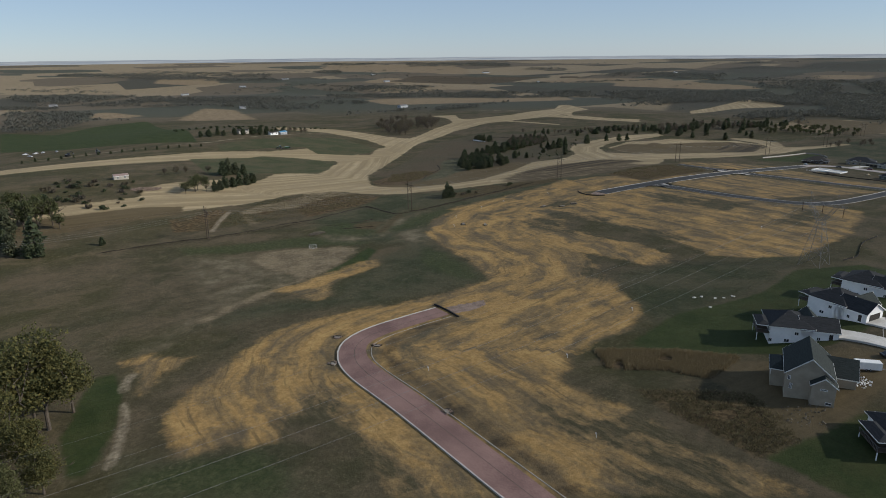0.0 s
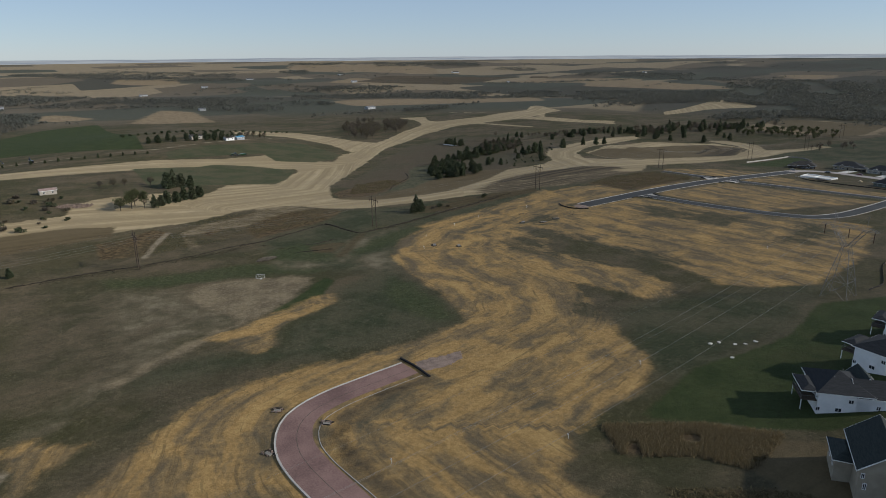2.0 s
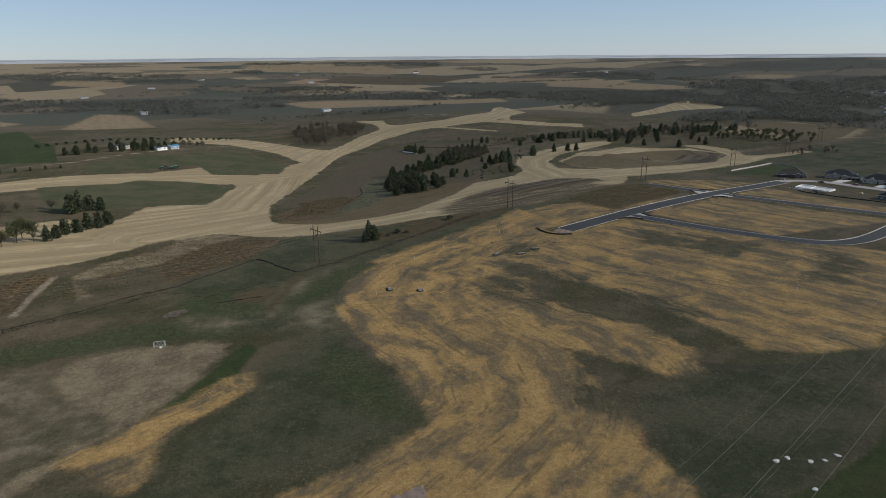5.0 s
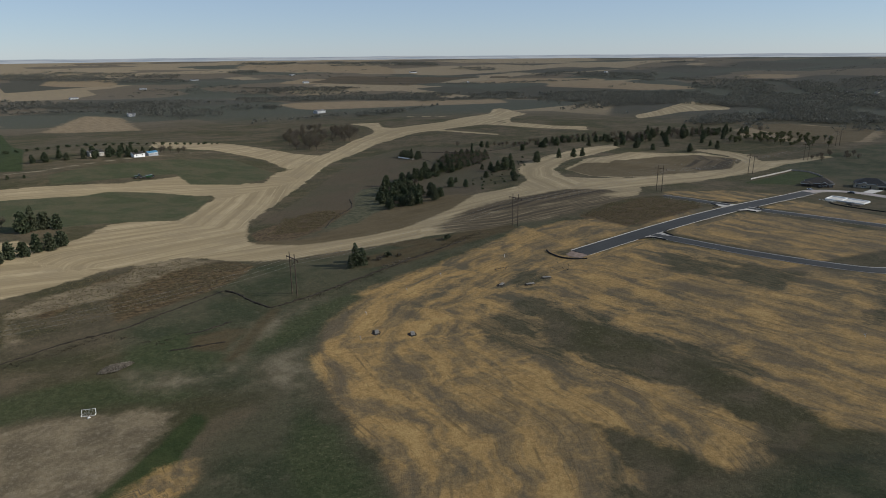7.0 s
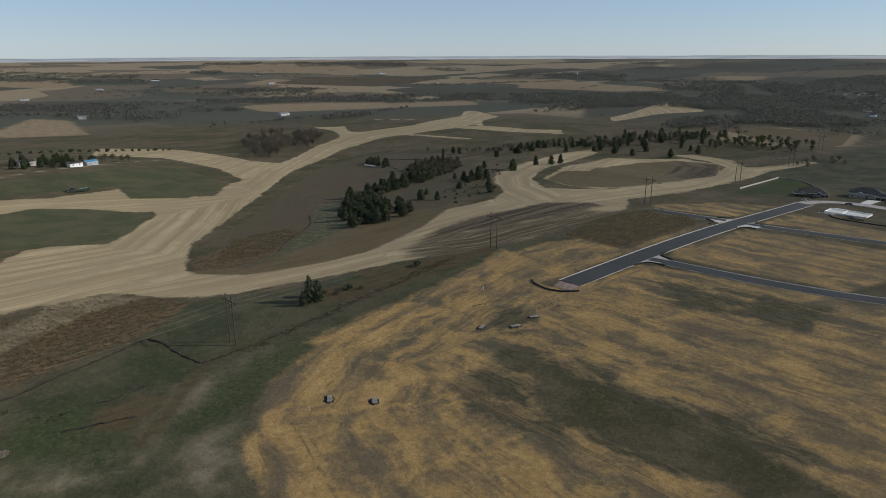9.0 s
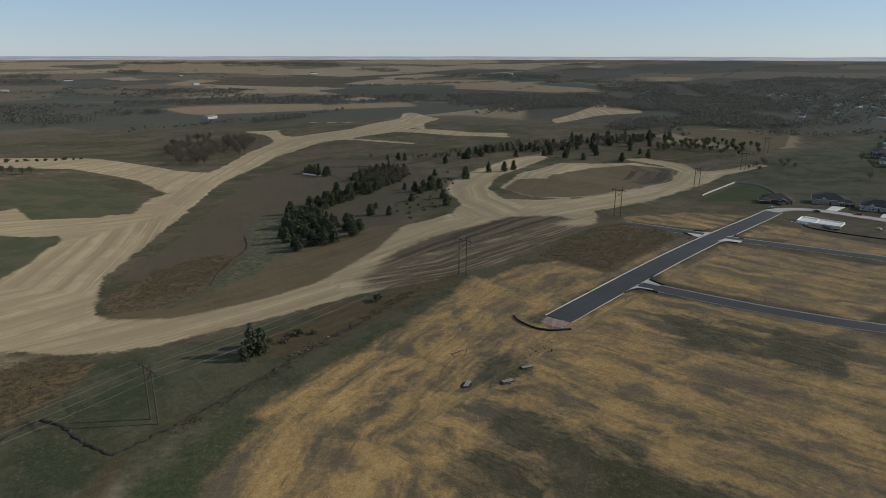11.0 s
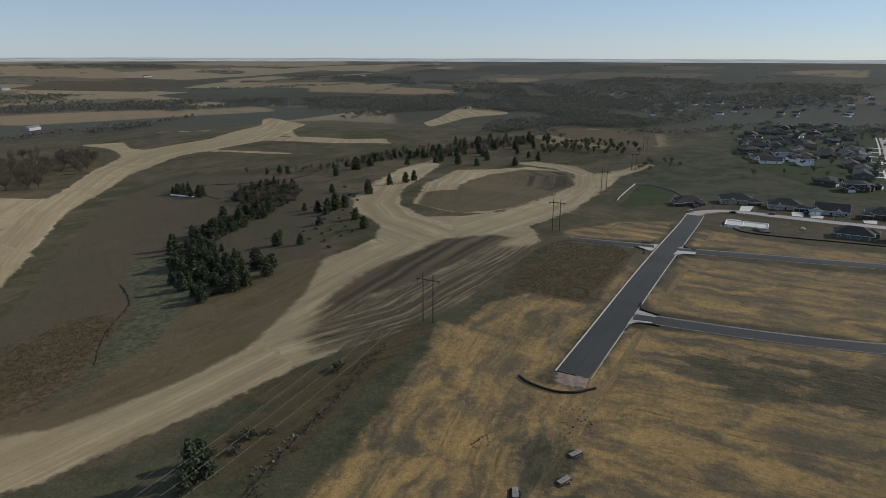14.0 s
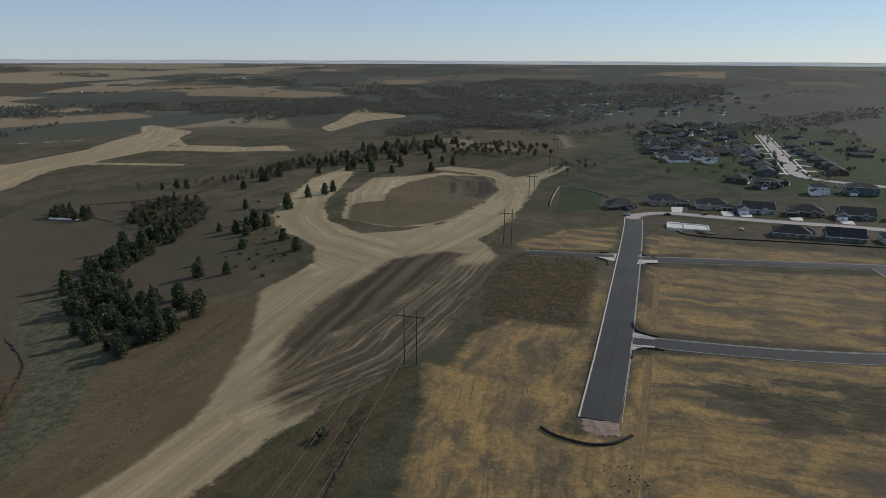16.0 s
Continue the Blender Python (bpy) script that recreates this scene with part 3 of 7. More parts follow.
    "hay_slope_low": ("clay", [(258, 449), (265, 448), (279, 452), (294, 462), (320, 474), (341, 478), (362, 479), (378, 481), (388, 472), (368, 456), (337, 448), (322, 440), (309, 437), (285, 436), (266, 433), (260, 430)]),
    "creek_grass": ("weedy", [(348, 553), (375, 562), (371, 539), (334, 489), (310, 470), (290, 454), (274, 455), (281, 463), (310, 493)]),
    "creek_grass_low": ("weedy", [(359, 563), (381, 562), (365, 532), (342, 500), (332, 481), (309, 470), (293, 463), (278, 453), (269, 454), (267, 458), (280, 468), (298, 483), (317, 504), (339, 541)]),
    "ring_fill": ("dirt", [(522, 494), (604, 532), (708, 561), (738, 540), (783, 515), (776, 472), (706, 440), (613, 433), (549, 431), (518, 435), (507, 455)]),
    "ring_middle": ("clay", [(652, 519), (704, 526), (764, 514), (776, 472), (706, 441), (613, 433), (549, 431), (525, 437), (508, 452), (519, 488), (562, 508), (580, 492)]),
    "ring_dark": ("soil", [(760, 507), (769, 471), (706, 442), (650, 442), (668, 471)]),
    "dark_strip": ("soil", [(352, 427), (382, 431), (417, 428), (446, 425), (466, 406), (464, 396), (418, 397), (390, 401), (366, 408), (347, 415), (343, 423)]),
    "mixed_strip": ("churned", [(343, 423), (361, 410), (390, 401), (444, 396), (459, 378), (426, 374), (371, 374), (354, 381), (327, 384), (315, 392), (309, 399), (317, 410)]),
    "weed_block": ("scrub", [(388, 366), (407, 366), (457, 372), (469, 369), (473, 335), (451, 330), (401, 329), (388, 333), (384, 354)]),
    "pole_verge": ("meadow", [(324, 383), (353, 381), (367, 372), (383, 367), (370, 359), (325, 359), (298, 361), (284, 363), (277, 386), (303, 385)]),
    "scarp": ("earth", [(271, 406), (287, 397), (297, 392), (310, 387), (324, 383), (303, 378), (289, 383), (276, 390)]),
    "house_lawn": ("lawn", [(148, 127), (159, 116), (170, 101), (175, 94), (190, 86), (204, 84), (240, 90), (285, 108), (290, 125), (262, 138), (256, 137), (227, 130), (206, 131), (183, 135)]),
    "low_lawn": ("lawn", [(129, 69), (145, 66), (157, 65), (172, 60), (168, 42), (137, 42), (131, 51), (130, 60)]),
    "yard_dirt": ("clay", [(150, 100), (164, 100), (170, 93), (180, 86), (192, 82), (192, 66), (171, 66), (157, 65), (145, 66), (139, 71), (146, 81)]),
    "tall_grass": ("scrub", [(138, 130), (158, 115), (167, 101), (163, 100), (150, 98), (145, 109), (132, 119)]),
    "brush": ("weeds", [(129, 106), (146, 93), (151, 85), (141, 67), (128, 69), (128, 83), (127, 96)]),
    "lots_grass": ("meadow", [(176, 140), (205, 133), (230, 132), (258, 140), (290, 150), (275, 160), (240, 160), (205, 175), (188, 160)]),
    "green_field": ("lawn", [(-31, 878), (29, 798), (150, 728), (167, 867), (186, 1311), (97, 1251), (33, 1124), (-39, 1234)]),
    "tan_hill": ("stubble", [(228, 1276), (359, 1208), (398, 1504), (351, 1593)]),
    "tan_strip": ("stubble", [(102, 1414), (207, 1417), (159, 1574), (123, 1599)]),
    "tan_far_a": ("stubble", [(438, 2818), (658, 2656), (774, 3215), (514, 3068)]),
    "tan_far_b": ("stubble", [(1415, 3272), (1840, 2656), (2137, 3122), (1987, 3754), (1538, 3863)]),
    "tan_far_c": ("stubble", [(1089, 2297), (1357, 2178), (1463, 2603), (1387, 2702)]),
    "tan_far_d": ("stubble", [(1779, 2127), (1897, 1535), (2260, 1806), (2046, 2165)]),
    "tan_long": ("stubble", [(745, 1417), (985, 1327), (1178, 1240), (1368, 1478), (1066, 1646), (756, 1602)]),
    "tan_far_e": ("stubble", [(1722, 1626), (1848, 1335), (2075, 1204), (2012, 1442), (2142, 1950)]),
    "tan_far_f": ("stubble", [(2644, 1468), (2674, 1262), (2911, 1335), (2813, 1526)]),
    "tan_far_g": ("stubble", [(3561, 356), (3352, 108), (4034, 70), (3860, 419)]),
    "plough_far": ("soil", [(1205, 2311), (1468, 2038), (1926, 2308), (2115, 2112), (2126, 2244), (1543, 2714)]),
    "brown_hill": ("clay", [(1088, 637), (931, 446), (994, 430), (1176, 475), (1167, 603)]),
}
LINES = {
    "cut_path": ("trail", 1.5, [(79, 372), (88, 391), (99, 411)]),
    "wash": ("trail", 1.1, [(10, 182), (9, 172), (6, 160), (3, 152)]),
    "wash_top": ("trail", 1.6, [(15, 201), (12, 196), (11, 191)]),
    "rill": ("worn", 1.2, [(21, 216), (37, 236), (50, 250)]),
    "rill_top": ("worn", 3.0, [(50, 250), (71, 259), (91, 264)]),
    "scrub_line": ("weeds", 3.5, [(118, 399), (128, 411), (142, 424), (159, 433), (180, 444)]),
    "farm_lane": ("trail", 1.8, [(-150, 726), (40, 716), (160, 722), (250, 762), (320, 800), (420, 850)]),
    "green_edge": ("meadow", 3.0, [(190, 338), (221, 349.5), (245, 355), (274, 359), (330, 369), (345, 373)]),
    "site_track": ("earth", 2.0, [(159, 319), (167, 327), (178, 340), (189, 351)]),
    "spur_a": ("dirt", 7.0, [(798, 1108), (834, 1041), (951, 1036)]),
    "spur_b": ("dirt", 6.0, [(916, 974), (799, 853), (815, 802), (831, 724)]),
    "spur_c": ("dirt", 5.0, [(654, 889), (676, 832), (692, 763)]),
    "terrace": ("soil", 2.5, [(529, 711), (549, 672), (585, 649), (655, 668)]),
    "terrace_low": ("earth", 2.5, [(314, 527), (334, 558), (346, 575), (352, 560)]),
    "slope_lip": ("worn", 1.2, [(250, 449), (265, 449), (279, 453), (294, 463), (320, 475), (341, 479), (362, 480), (378, 482)]),
    "creek_side": ("trail", 1.2, [(263, 455), (280, 470), (299, 485), (316, 504), (330, 528), (338, 546)]),
    "pale_streak": ("pale", 2.2, [(97, 263), (83, 256), (68, 249), (54, 241), (44, 234)]),
    "kerb_fill": ("soil", 1.9, [(87.5, 60), (84.5, 95), (82.5, 135), (81.5, 155), (83, 166), (89, 173), (103, 177), (117, 178)]),
}
ROWS_OF_STRAW = [(90, 20), (78, 90), (75, 160), (82, 178), (100, 184), (135, 190), (170, 200), (187, 225), (190, 260), (200, 300), (235, 325), (300, 340), (345, 348), (420, 352)]
TRACKS = [
    [(-200, 440), (60, 445), (150, 432), (270, 420), (340, 415), (440, 420), (520, 412), (600, 412), (700, 428), (770, 450), (850, 410)],
    [(450, 430), (475, 480), (510, 515), (550, 535), (600, 560), (700, 597), (770, 590), (810, 540), (800, 490), (770, 455)],
    [(150, 450), (240, 470), (290, 545), (330, 610), (400, 700), (470, 780), (540, 850), (625, 900), (735, 895), (850, 960), (1060, 1130)],
    [(-200, 640), (100, 640), (200, 640), (260, 640), (330, 640)],
    [(300, 420), (350, 395), (420, 390), (480, 390)],
]


def axis(lo, hi, step, far):
    """Close steps from lo to hi, growing outside."""
    mid = list(np.arange(lo, hi + 0.1, step))
    out, s, v = [], step, hi
    while v < far:
        s *= 1.07
        v += s
        out.append(v)
    low, s, v = [], step, lo
    while v > -far:
        s *= 1.07
        v -= s
        low.append(v)
    return np.array(low[::-1] + mid + out)


def build_ground():
    xs, ys = axis(-110, 740, 2.5, 5100), axis(30, 680, 2.5, 5100)
    gx, gy = np.meshgrid(xs, ys)
    x, y = gx.ravel(), gy.ravel()
    nx, ny = len(xs), len(ys)
    i = (np.arange(ny - 1)[:, None] * nx + np.arange(nx - 1)[None]).ravel()
    faces = np.stack([i, i + 1, i + nx + 1, i + nx], 1)
    me = bpy.data.meshes.new("ground")
    me.from_pydata(np.stack([x, y, height(x, y)], 1).tolist(), [], faces.tolist())
    me.polygons.foreach_set("use_smooth", np.ones(len(faces), bool))
    for cover in ("straw", "dirt", "meadow", "lawn", "weeds", "soil", "pale", "earth", "stubble", "bald", "trail", "churned", "fallow", "clay", "worn", "scrub", "weedy", "pasture", "green"):
        d = np.full(x.shape, -400.0)
        for kind, plot in PLOTS.values():
            if kind == cover:
                ax, ay = np.array(plot).T
                m = (x > ax.min() - 400) & (x < ax.max() + 400) & (y > ay.min() - 400) & (y < ay.max() + 400)
                d[m] = np.maximum(d[m], inside(plot, x[m], y[m]))
        for kind, half, line in LINES.values():
            if kind == cover:
                d = np.maximum(d, half - near(line, x, y)[0])
        me.attributes.new(cover, "FLOAT", "POINT").data.foreach_set("value", np.clip(d, -400, 400))
    d, a, s = near(ROWS_OF_STRAW, x, y)
    field = (x > 235) & (y < 306)
    lat, along = np.where(field, x, d * s), np.where(field, y, a)
    me.attributes.new("row", "FLOAT_VECTOR", "POINT").data.foreach_set("vector", np.stack([lat, along, lat * 0], 1).ravel())
    best, lat, along = np.full(x.shape, 1e9), np.zeros(x.shape), np.zeros(x.shape)
    for k, line in enumerate(TRACKS):
        d, a, s = near(line, x, y)
        m = d < best
        best, lat, along = np.where(m, d, best), np.where(m, d * s + 300 * k, lat), np.where(m, a, along)
    me.attributes.new("track", "FLOAT_VECTOR", "POINT").data.foreach_set("vector", np.stack([lat, along, lat * 0], 1).ravel())
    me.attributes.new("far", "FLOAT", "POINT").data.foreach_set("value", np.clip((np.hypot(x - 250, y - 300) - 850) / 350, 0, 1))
    az = np.degrees(np.arctan2(x - 120, y - 180))
    # rises with distance as painted haze, falls to the east for darker fields
    field_haze = np.clip((np.hypot(x - 250, y - 300) - 2300) / 1700, 0, 1) * np.clip((66 - az) / 16, 0, 1) - 0.5 * np.clip((az - 52) / 12, 0, 1)
    me.attributes.new("field_haze", "FLOAT", "POINT").data.foreach_set("value", field_haze)
    me.materials.append(M_GROUND)
    return tagged(new("ground", me), "rolling prairie ground with straw, grass and bare earth", "ground", kind="structure")


build_ground()


def part(name, bm, material, parent, label=""):
    """One mesh under a thing or a part."""
    me = bpy.data.meshes.new(name)
    bm.to_mesh(me)
    bm.free()
    me.materials.append(material)
    ob = new(name, me)
    ob.parent = parent
    return tagged(ob, label)


def smooth_line(points, step=3.0):
    """A soft curve through the points, in short steps."""
    p = [Vector(q) for q in points]
    p = [p[0] * 2 - p[1]] + p + [p[-1] * 2 - p[-2]]
    out = []
    for a, b, c, d in zip(p, p[1:], p[2:], p[3:]):
        n = max(1, int((c - b).length / step))
        for k in range(n):
            t = k / n
            out.append(0.5 * (2 * b + (c - a) * t + (2 * a - 5 * b + 4 * c - d) * t * t + (3 * b - a - 3 * c + d) * t**3))
    return out + [p[-2]]


def sides(line):
    """The sideways way at each point of a line."""
    out = []
    for k in range(len(line)):
        d = (line[min(k + 1, len(line) - 1)] - line[max(k - 1, 0)]).normalized()
        out.append(Vector((d.y, -d.x)))
    return out


def strip(line, profile):
    """A bmesh swept along a line on the land: profile is (sideways, up) pairs."""
    bm = bmesh.new()
    rings = []
    for q, s in zip(line, sides(line)):
        z0 = float(height(q.x, q.y))
        rings.append([bm.verts.new((q.x + s.x * a, q.y + s.y * a, z0 + b)) for a, b in profile])
    for r0, r1 in zip(rings, rings[1:]):
        for k in range(len(profile) - 1):
            bm.faces.new((r0[k], r0[k + 1], r1[k + 1], r1[k]))
    for ring in (rings[0], rings[-1]):
        if len(profile) > 2:
            try:
                bm.faces.new(ring)
            except ValueError:
                pass
    bmesh.ops.recalc_face_normals(bm, faces=bm.faces)
    return bm


def street(name, points, half, material, label, kerb_label, curved=True):
    line = smooth_line(points) if curved else smooth_line(points, 6.0)
    base = tagged(new(name), label, "road", kind="structure")
    w = half - 0.5
    part("carriageway", strip(line, [(-w, -0.3), (-w, 0.10), (-w / 2, 0.14), (0, 0.17), (w / 2, 0.14), (w, 0.10), (w, -0.3)]), material, base)
    for s in (-1, 1):
        prof = [(s * w, -0.3), (s * w, 0.104), (s * (w + 0.3), 0.09), (s * (w + 0.34), 0.24), (s * half, 0.25), (s * half, -0.3)]
        part("kerb", strip(line, prof), M_KERB, base, kerb_label)
    return base


street("road_1", [(84.0, 20), (79.1, 70), (76.6, 100), (74.3, 135), (72.5, 158), (74.3, 170), (80, 178.7), (89.5, 182.8), (102, 184.2), (117, 185.2)], 5.4, M_PINK,
       "pink quartzite asphalt street stub with pale concrete kerbs", "pale concrete kerb")
street("road_2", [(331, 317), (386, 317.6), (490, 320.2), (560, 322.5), (600, 324.5)], 5.65, M_ASPHALT,
       "fresh dark asphalt street with pale concrete kerbs", "pale concrete kerb", False)

# ---- trees ----
def leaf_material(name, a, b, c):
    g = Nodes(name, 0.8)
    col = g.mix(g.island(), a, b)
    col = g.mix(g.ramp(g.chance(), 0.3, 1.0), col, c)
    thin = g.node("ShaderNodeBsdfTranslucent")
    g.put(thin.inputs["Color"], col)
    both = g.node("ShaderNodeMixShader")
    both.inputs[0].default_value = 0.35
    g.t.links.new(g.b.outputs[0], both.inputs[1])
    g.t.links.new(thin.outputs[0], both.inputs[2])
    g.t.links.new(both.outputs[0], g.t.nodes["Material Output"].inputs["Surface"])
    return g.done(col)


M_CONIFER = leaf_material("dark_conifer_needles", (0.040, 0.056, 0.030), (0.096, 0.112, 0.058), (0.080, 0.088, 0.050))
M_TWIGS = leaf_material("bare_grey_twigs", (0.075, 0.064, 0.048), (0.150, 0.125, 0.092), (0.115, 0.098, 0.062))
M_AUTUMN = leaf_material("green_and_yellow_leaves", (0.060, 0.072, 0.030), (0.165, 0.146, 0.050), (0.105, 0.108, 0.046))
M_OLIVE = leaf_material("olive_leaves", (0.060, 0.070, 0.028), (0.110, 0.115, 0.048), (0.080, 0.090, 0.040))
M_BARK = worn("grey_brown_bark", (0.060, 0.048, 0.036), (0.125, 0.105, 0.085), 1.5, 0.95, bump=0.4)
# grey twig tones, lightened further to paint in the haze of distance
M_WOODS = leaf_material("far_woods_hazed", (0.070, 0.076, 0.062), (0.150, 0.142, 0.116), (0.108, 0.108, 0.090))


def leaf_cloud(rng, centre, size, n, leaf, bias=0.0):
    """Corners of n small leaf clumps in an ellipsoid shell."""
    v = rng.normal(size=(n, 3))
    v /= np.linalg.norm(v, axis=1)[:, None]
    r = rng.uniform(0.35, 1.0, n) ** 0.5
    c = np.asarray(centre) + v * r[:, None] * np.asarray(size)
    a = rng.normal(size=(n, 3))
    a /= np.linalg.norm(a, axis=1)[:, None]
    b = np.cross(a, rng.normal(size=(n, 3)))
    b /= np.linalg.norm(b, axis=1)[:, None]
    s = leaf * rng.uniform(0.6, 1.3, (n, 1))
    k = rng.uniform(0.5, 1.0, (n, 1))
    return np.stack([c - a * s, c + b * s * k, c + a * s, c - b * s * k], 1)


def quads_mesh(name, q, material):
    q = np.concatenate(q).reshape(-1, 3)
    me = bpy.data.meshes.new(name)
    me.from_pydata(q.tolist(), [], np.arange(len(q)).reshape(-1, 4).tolist())
    me.materials.append(material)
    return me


def limb(bm, a, b, ra, rb, n=6):
    """A tapered round bar from a to b."""
    a, b = Vector(a), Vector(b)
    d = (b - a).normalized()
    u = d.orthogonal().normalized()
    v = d.cross(u)
    rings = [[bm.verts.new(p + (u * math.cos(2 * math.pi * k / n) + v * math.sin(2 * math.pi * k / n)) * r) for k in range(n)] for p, r in ((a, ra), (b, rb))]
    for k in range(n):
        bm.faces.new((rings[0][k], rings[0][(k + 1) % n], rings[1][(k + 1) % n], rings[1][k]))
    bm.faces.new(rings[0][::-1])
    bm.faces.new(rings[1])


def bm_mesh(name, bm, material):
    me = bpy.data.meshes.new(name)
    bm.to_mesh(me)
    bm.free()
    me.materials.append(material)
    return me


def conifer_meshes(seed, h, r, round_top=0.0):
    """Trunk and crown: whorls of drooping clumps on a narrowing outline."""
    rng = np.random.default_rng(seed)
    bm = bmesh.new()
    limb(bm, (0, 0, -0.4), (0, 0, h * 0.5), r * 0.075, r * 0.05)
    limb(bm, (0, 0, h * 0.5), (0, 0, h * 0.93), r * 0.05, 0.03)
    for k in range(9):
        a, z = rng.uniform(0, 6.28), h * rng.uniform(0.12, 0.6)
        limb(bm, (0, 0, z), (math.cos(a) * r * 0.7, math.sin(a) * r * 0.7, z + 0.1 * r), r * 0.03, 0.02, 4)
    trunk = bm_mesh("trunk", bm, M_BARK)
    q, z = [], h * 0.05
    while z < h * 0.99:
        t = z / h
        w = r * ((1 - t) ** (0.75 - 0.35 * round_top)) * (0.62 + 0.38 * min(1, t * 5))
        n = max(3, int(7 * w / r + 2))
        for k in range(n):
            a = rng.uniform(0, 6.283)
            rr = w * rng.uniform(0.55, 1.02)
            s = w * rng.uniform(0.26, 0.42) + 0.12
            q.append(leaf_cloud(rng, (math.cos(a) * rr * 0.72, math.sin(a) * rr * 0.72, z + rng.normal() * 0.02 * h), (s, s, s * 0.62), 6, 0.125 * r + 0.10))
        z += h * 0.062
    q.append(leaf_cloud(rng, (0, 0, h * 0.5), (r * 0.42, r * 0.42, h * 0.42), 60, 0.17 * r + 0.1))
    return trunk, quads_mesh("crown", q, M_CONIFER)


def broad_meshes(seed, h, r, material, leaves=16, leaf=0.3, clumps=46):
    """Trunk with forking limbs, and a crown of uneven clumps with gaps."""
    rng = np.random.default_rng(seed)
    bm = bmesh.new()
    limb(bm, (0, 0, -0.5), (0.1, 0, h * 0.3), r * 0.05, r * 0.04, 8)
    q = []
    for k in range(7):
        a, e = k * 0.9 + rng.uniform(0, 0.5), rng.uniform(0.45, 1.25)
        p0 = Vector((0.1, 0, h * rng.uniform(0.2, 0.34)))
        d = Vector((math.cos(a) * math.cos(e), math.sin(a) * math.cos(e), math.sin(e)))
        p1 = p0 + d * h * rng.uniform(0.22, 0.34)
        limb(bm, p0, p1, r * 0.035, r * 0.022)
        for j in range(3):
            d2 = (d + Vector(rng.normal(size=3)) * 0.45).normalized()
            p2 = p1 + d2 * h * rng.uniform(0.14, 0.26)
            limb(bm, p1, p2, r * 0.02, 0.02, 4)
            for i in range(2):
                d3 = (d2 + Vector(rng.normal(size=3)) * 0.6).normalized()
                limb(bm, p2, p2 + d3 * h * 0.12, r * 0.010, 0.012, 3)
    trunk = bm_mesh("trunk", bm, M_BARK)
    for k in range(clumps):
        v = rng.normal(size=3)
        v /= np.linalg.norm(v)
        lobe = 0.78 + 0.3 * math.sin(3 * math.atan2(v[1], v[0]) + seed) * (1 - abs(v[2])) + 0.18 * math.sin(5 * v[2] + seed)
        c = np.array((0, 0, h * 0.58)) + v * np.array((r * 0.9, r * 0.9, h * 0.40)) * rng.uniform(0.3, 1.0) * lobe
        s = r * rng.uniform(0.16, 0.32)
        q.append(leaf_cloud(rng, c, (s, s, s * 0.8), leaves, leaf))
    return trunk, quads_mesh("crown", q, material)


def shrub_mesh(seed, h, r, material):
    rng = np.random.default_rng(seed)
    q = [leaf_cloud(rng, (rng.normal() * r * 0.4, rng.normal() * r * 0.4, h * rng.uniform(0.25, 0.7)), (r * 0.5, r * 0.5, h * 0.32), 26, 0.16 * r + 0.08) for k in range(9)]
    return quads_mesh("crown", q, material)


CONIFERS = [conifer_meshes(11, 9.0, 3.6, 0.8), conifer_meshes(12, 9.8, 4.1, 1.1), conifer_meshes(13, 7.6, 3.9, 1.4), conifer_meshes(14, 10.4, 3.7, 0.6), conifer_meshes(15, 7.2, 3.5, 1.2)]
BARE = [broad_meshes(21, 10, 4.2, M_TWIGS, 16, 0.24), broad_meshes(22, 9, 4.6, M_TWIGS, 14, 0.26), broad_meshes(23, 11, 4.0, M_TWIGS, 15, 0.22)]
OLIVE = [broad_meshes(31, 8, 4.0, M_OLIVE, 22, 0.25), broad_meshes(32, 9, 3.6, M_OLIVE, 22, 0.25)]
TALL = [broad_meshes(41, 24, 9.0, M_AUTUMN, 78, 0.29, 190), broad_meshes(42, 20, 8.5, M_AUTUMN, 78, 0.29, 180)]
SHRUBS = [shrub_mesh(51, 2.0, 1.5, M_TWIGS), shrub_mesh(52, 2.2, 1.6, M_CONIFER), shrub_mesh(53, 1.8, 1.4, M_OLIVE)]
tree_rng = random.Random(7)


def place(ob, x, y, size=1.0, lift=0.0, turn=None):
    a = tree_rng.uniform(0, 360) if turn is None else turn
    ob.matrix_basis = pose(x, y, float(height(x, y)) + lift, 0, 0, a) @ Matrix.Diagonal((size * tree_rng.uniform(0.9, 1.1) if turn is None else size, size * tree_rng.uniform(0.9, 1.1) if turn is None else size, size, 1))
    return ob


def tree(kinds, x, y, size, name, label, category="tree", group=""):
    trunk, crown = kinds[tree_rng.randrange(len(kinds))]
    base = tagged(new(name), label, category, group)
    for n, me in (("trunk", trunk), ("crown", crown)):
        new(n, me).parent = base
    return place(base, x, y, size, -0.1)


def conifer(x, y, size, group="dark conifers of the draw", label="dark green cedar tree on a dry grass slope"):
    return tree(CONIFERS, x, y, size, "conifer_tree", label, "conifer tree", group)


def bare_tree(x, y, size, group="", label="leafless grey-brown tree standing in dry grass"):
    return tree(BARE, x, y, size, "bare_tree", label, "tree", group)


def shrub(x, y, size, kind=0, group="shrubs", label="low brown shrub in rough grass"):
    ob = tagged(new("shrub", SHRUBS[kind]), label, "shrub", group)
    return place(ob, x, y, size, -0.1)


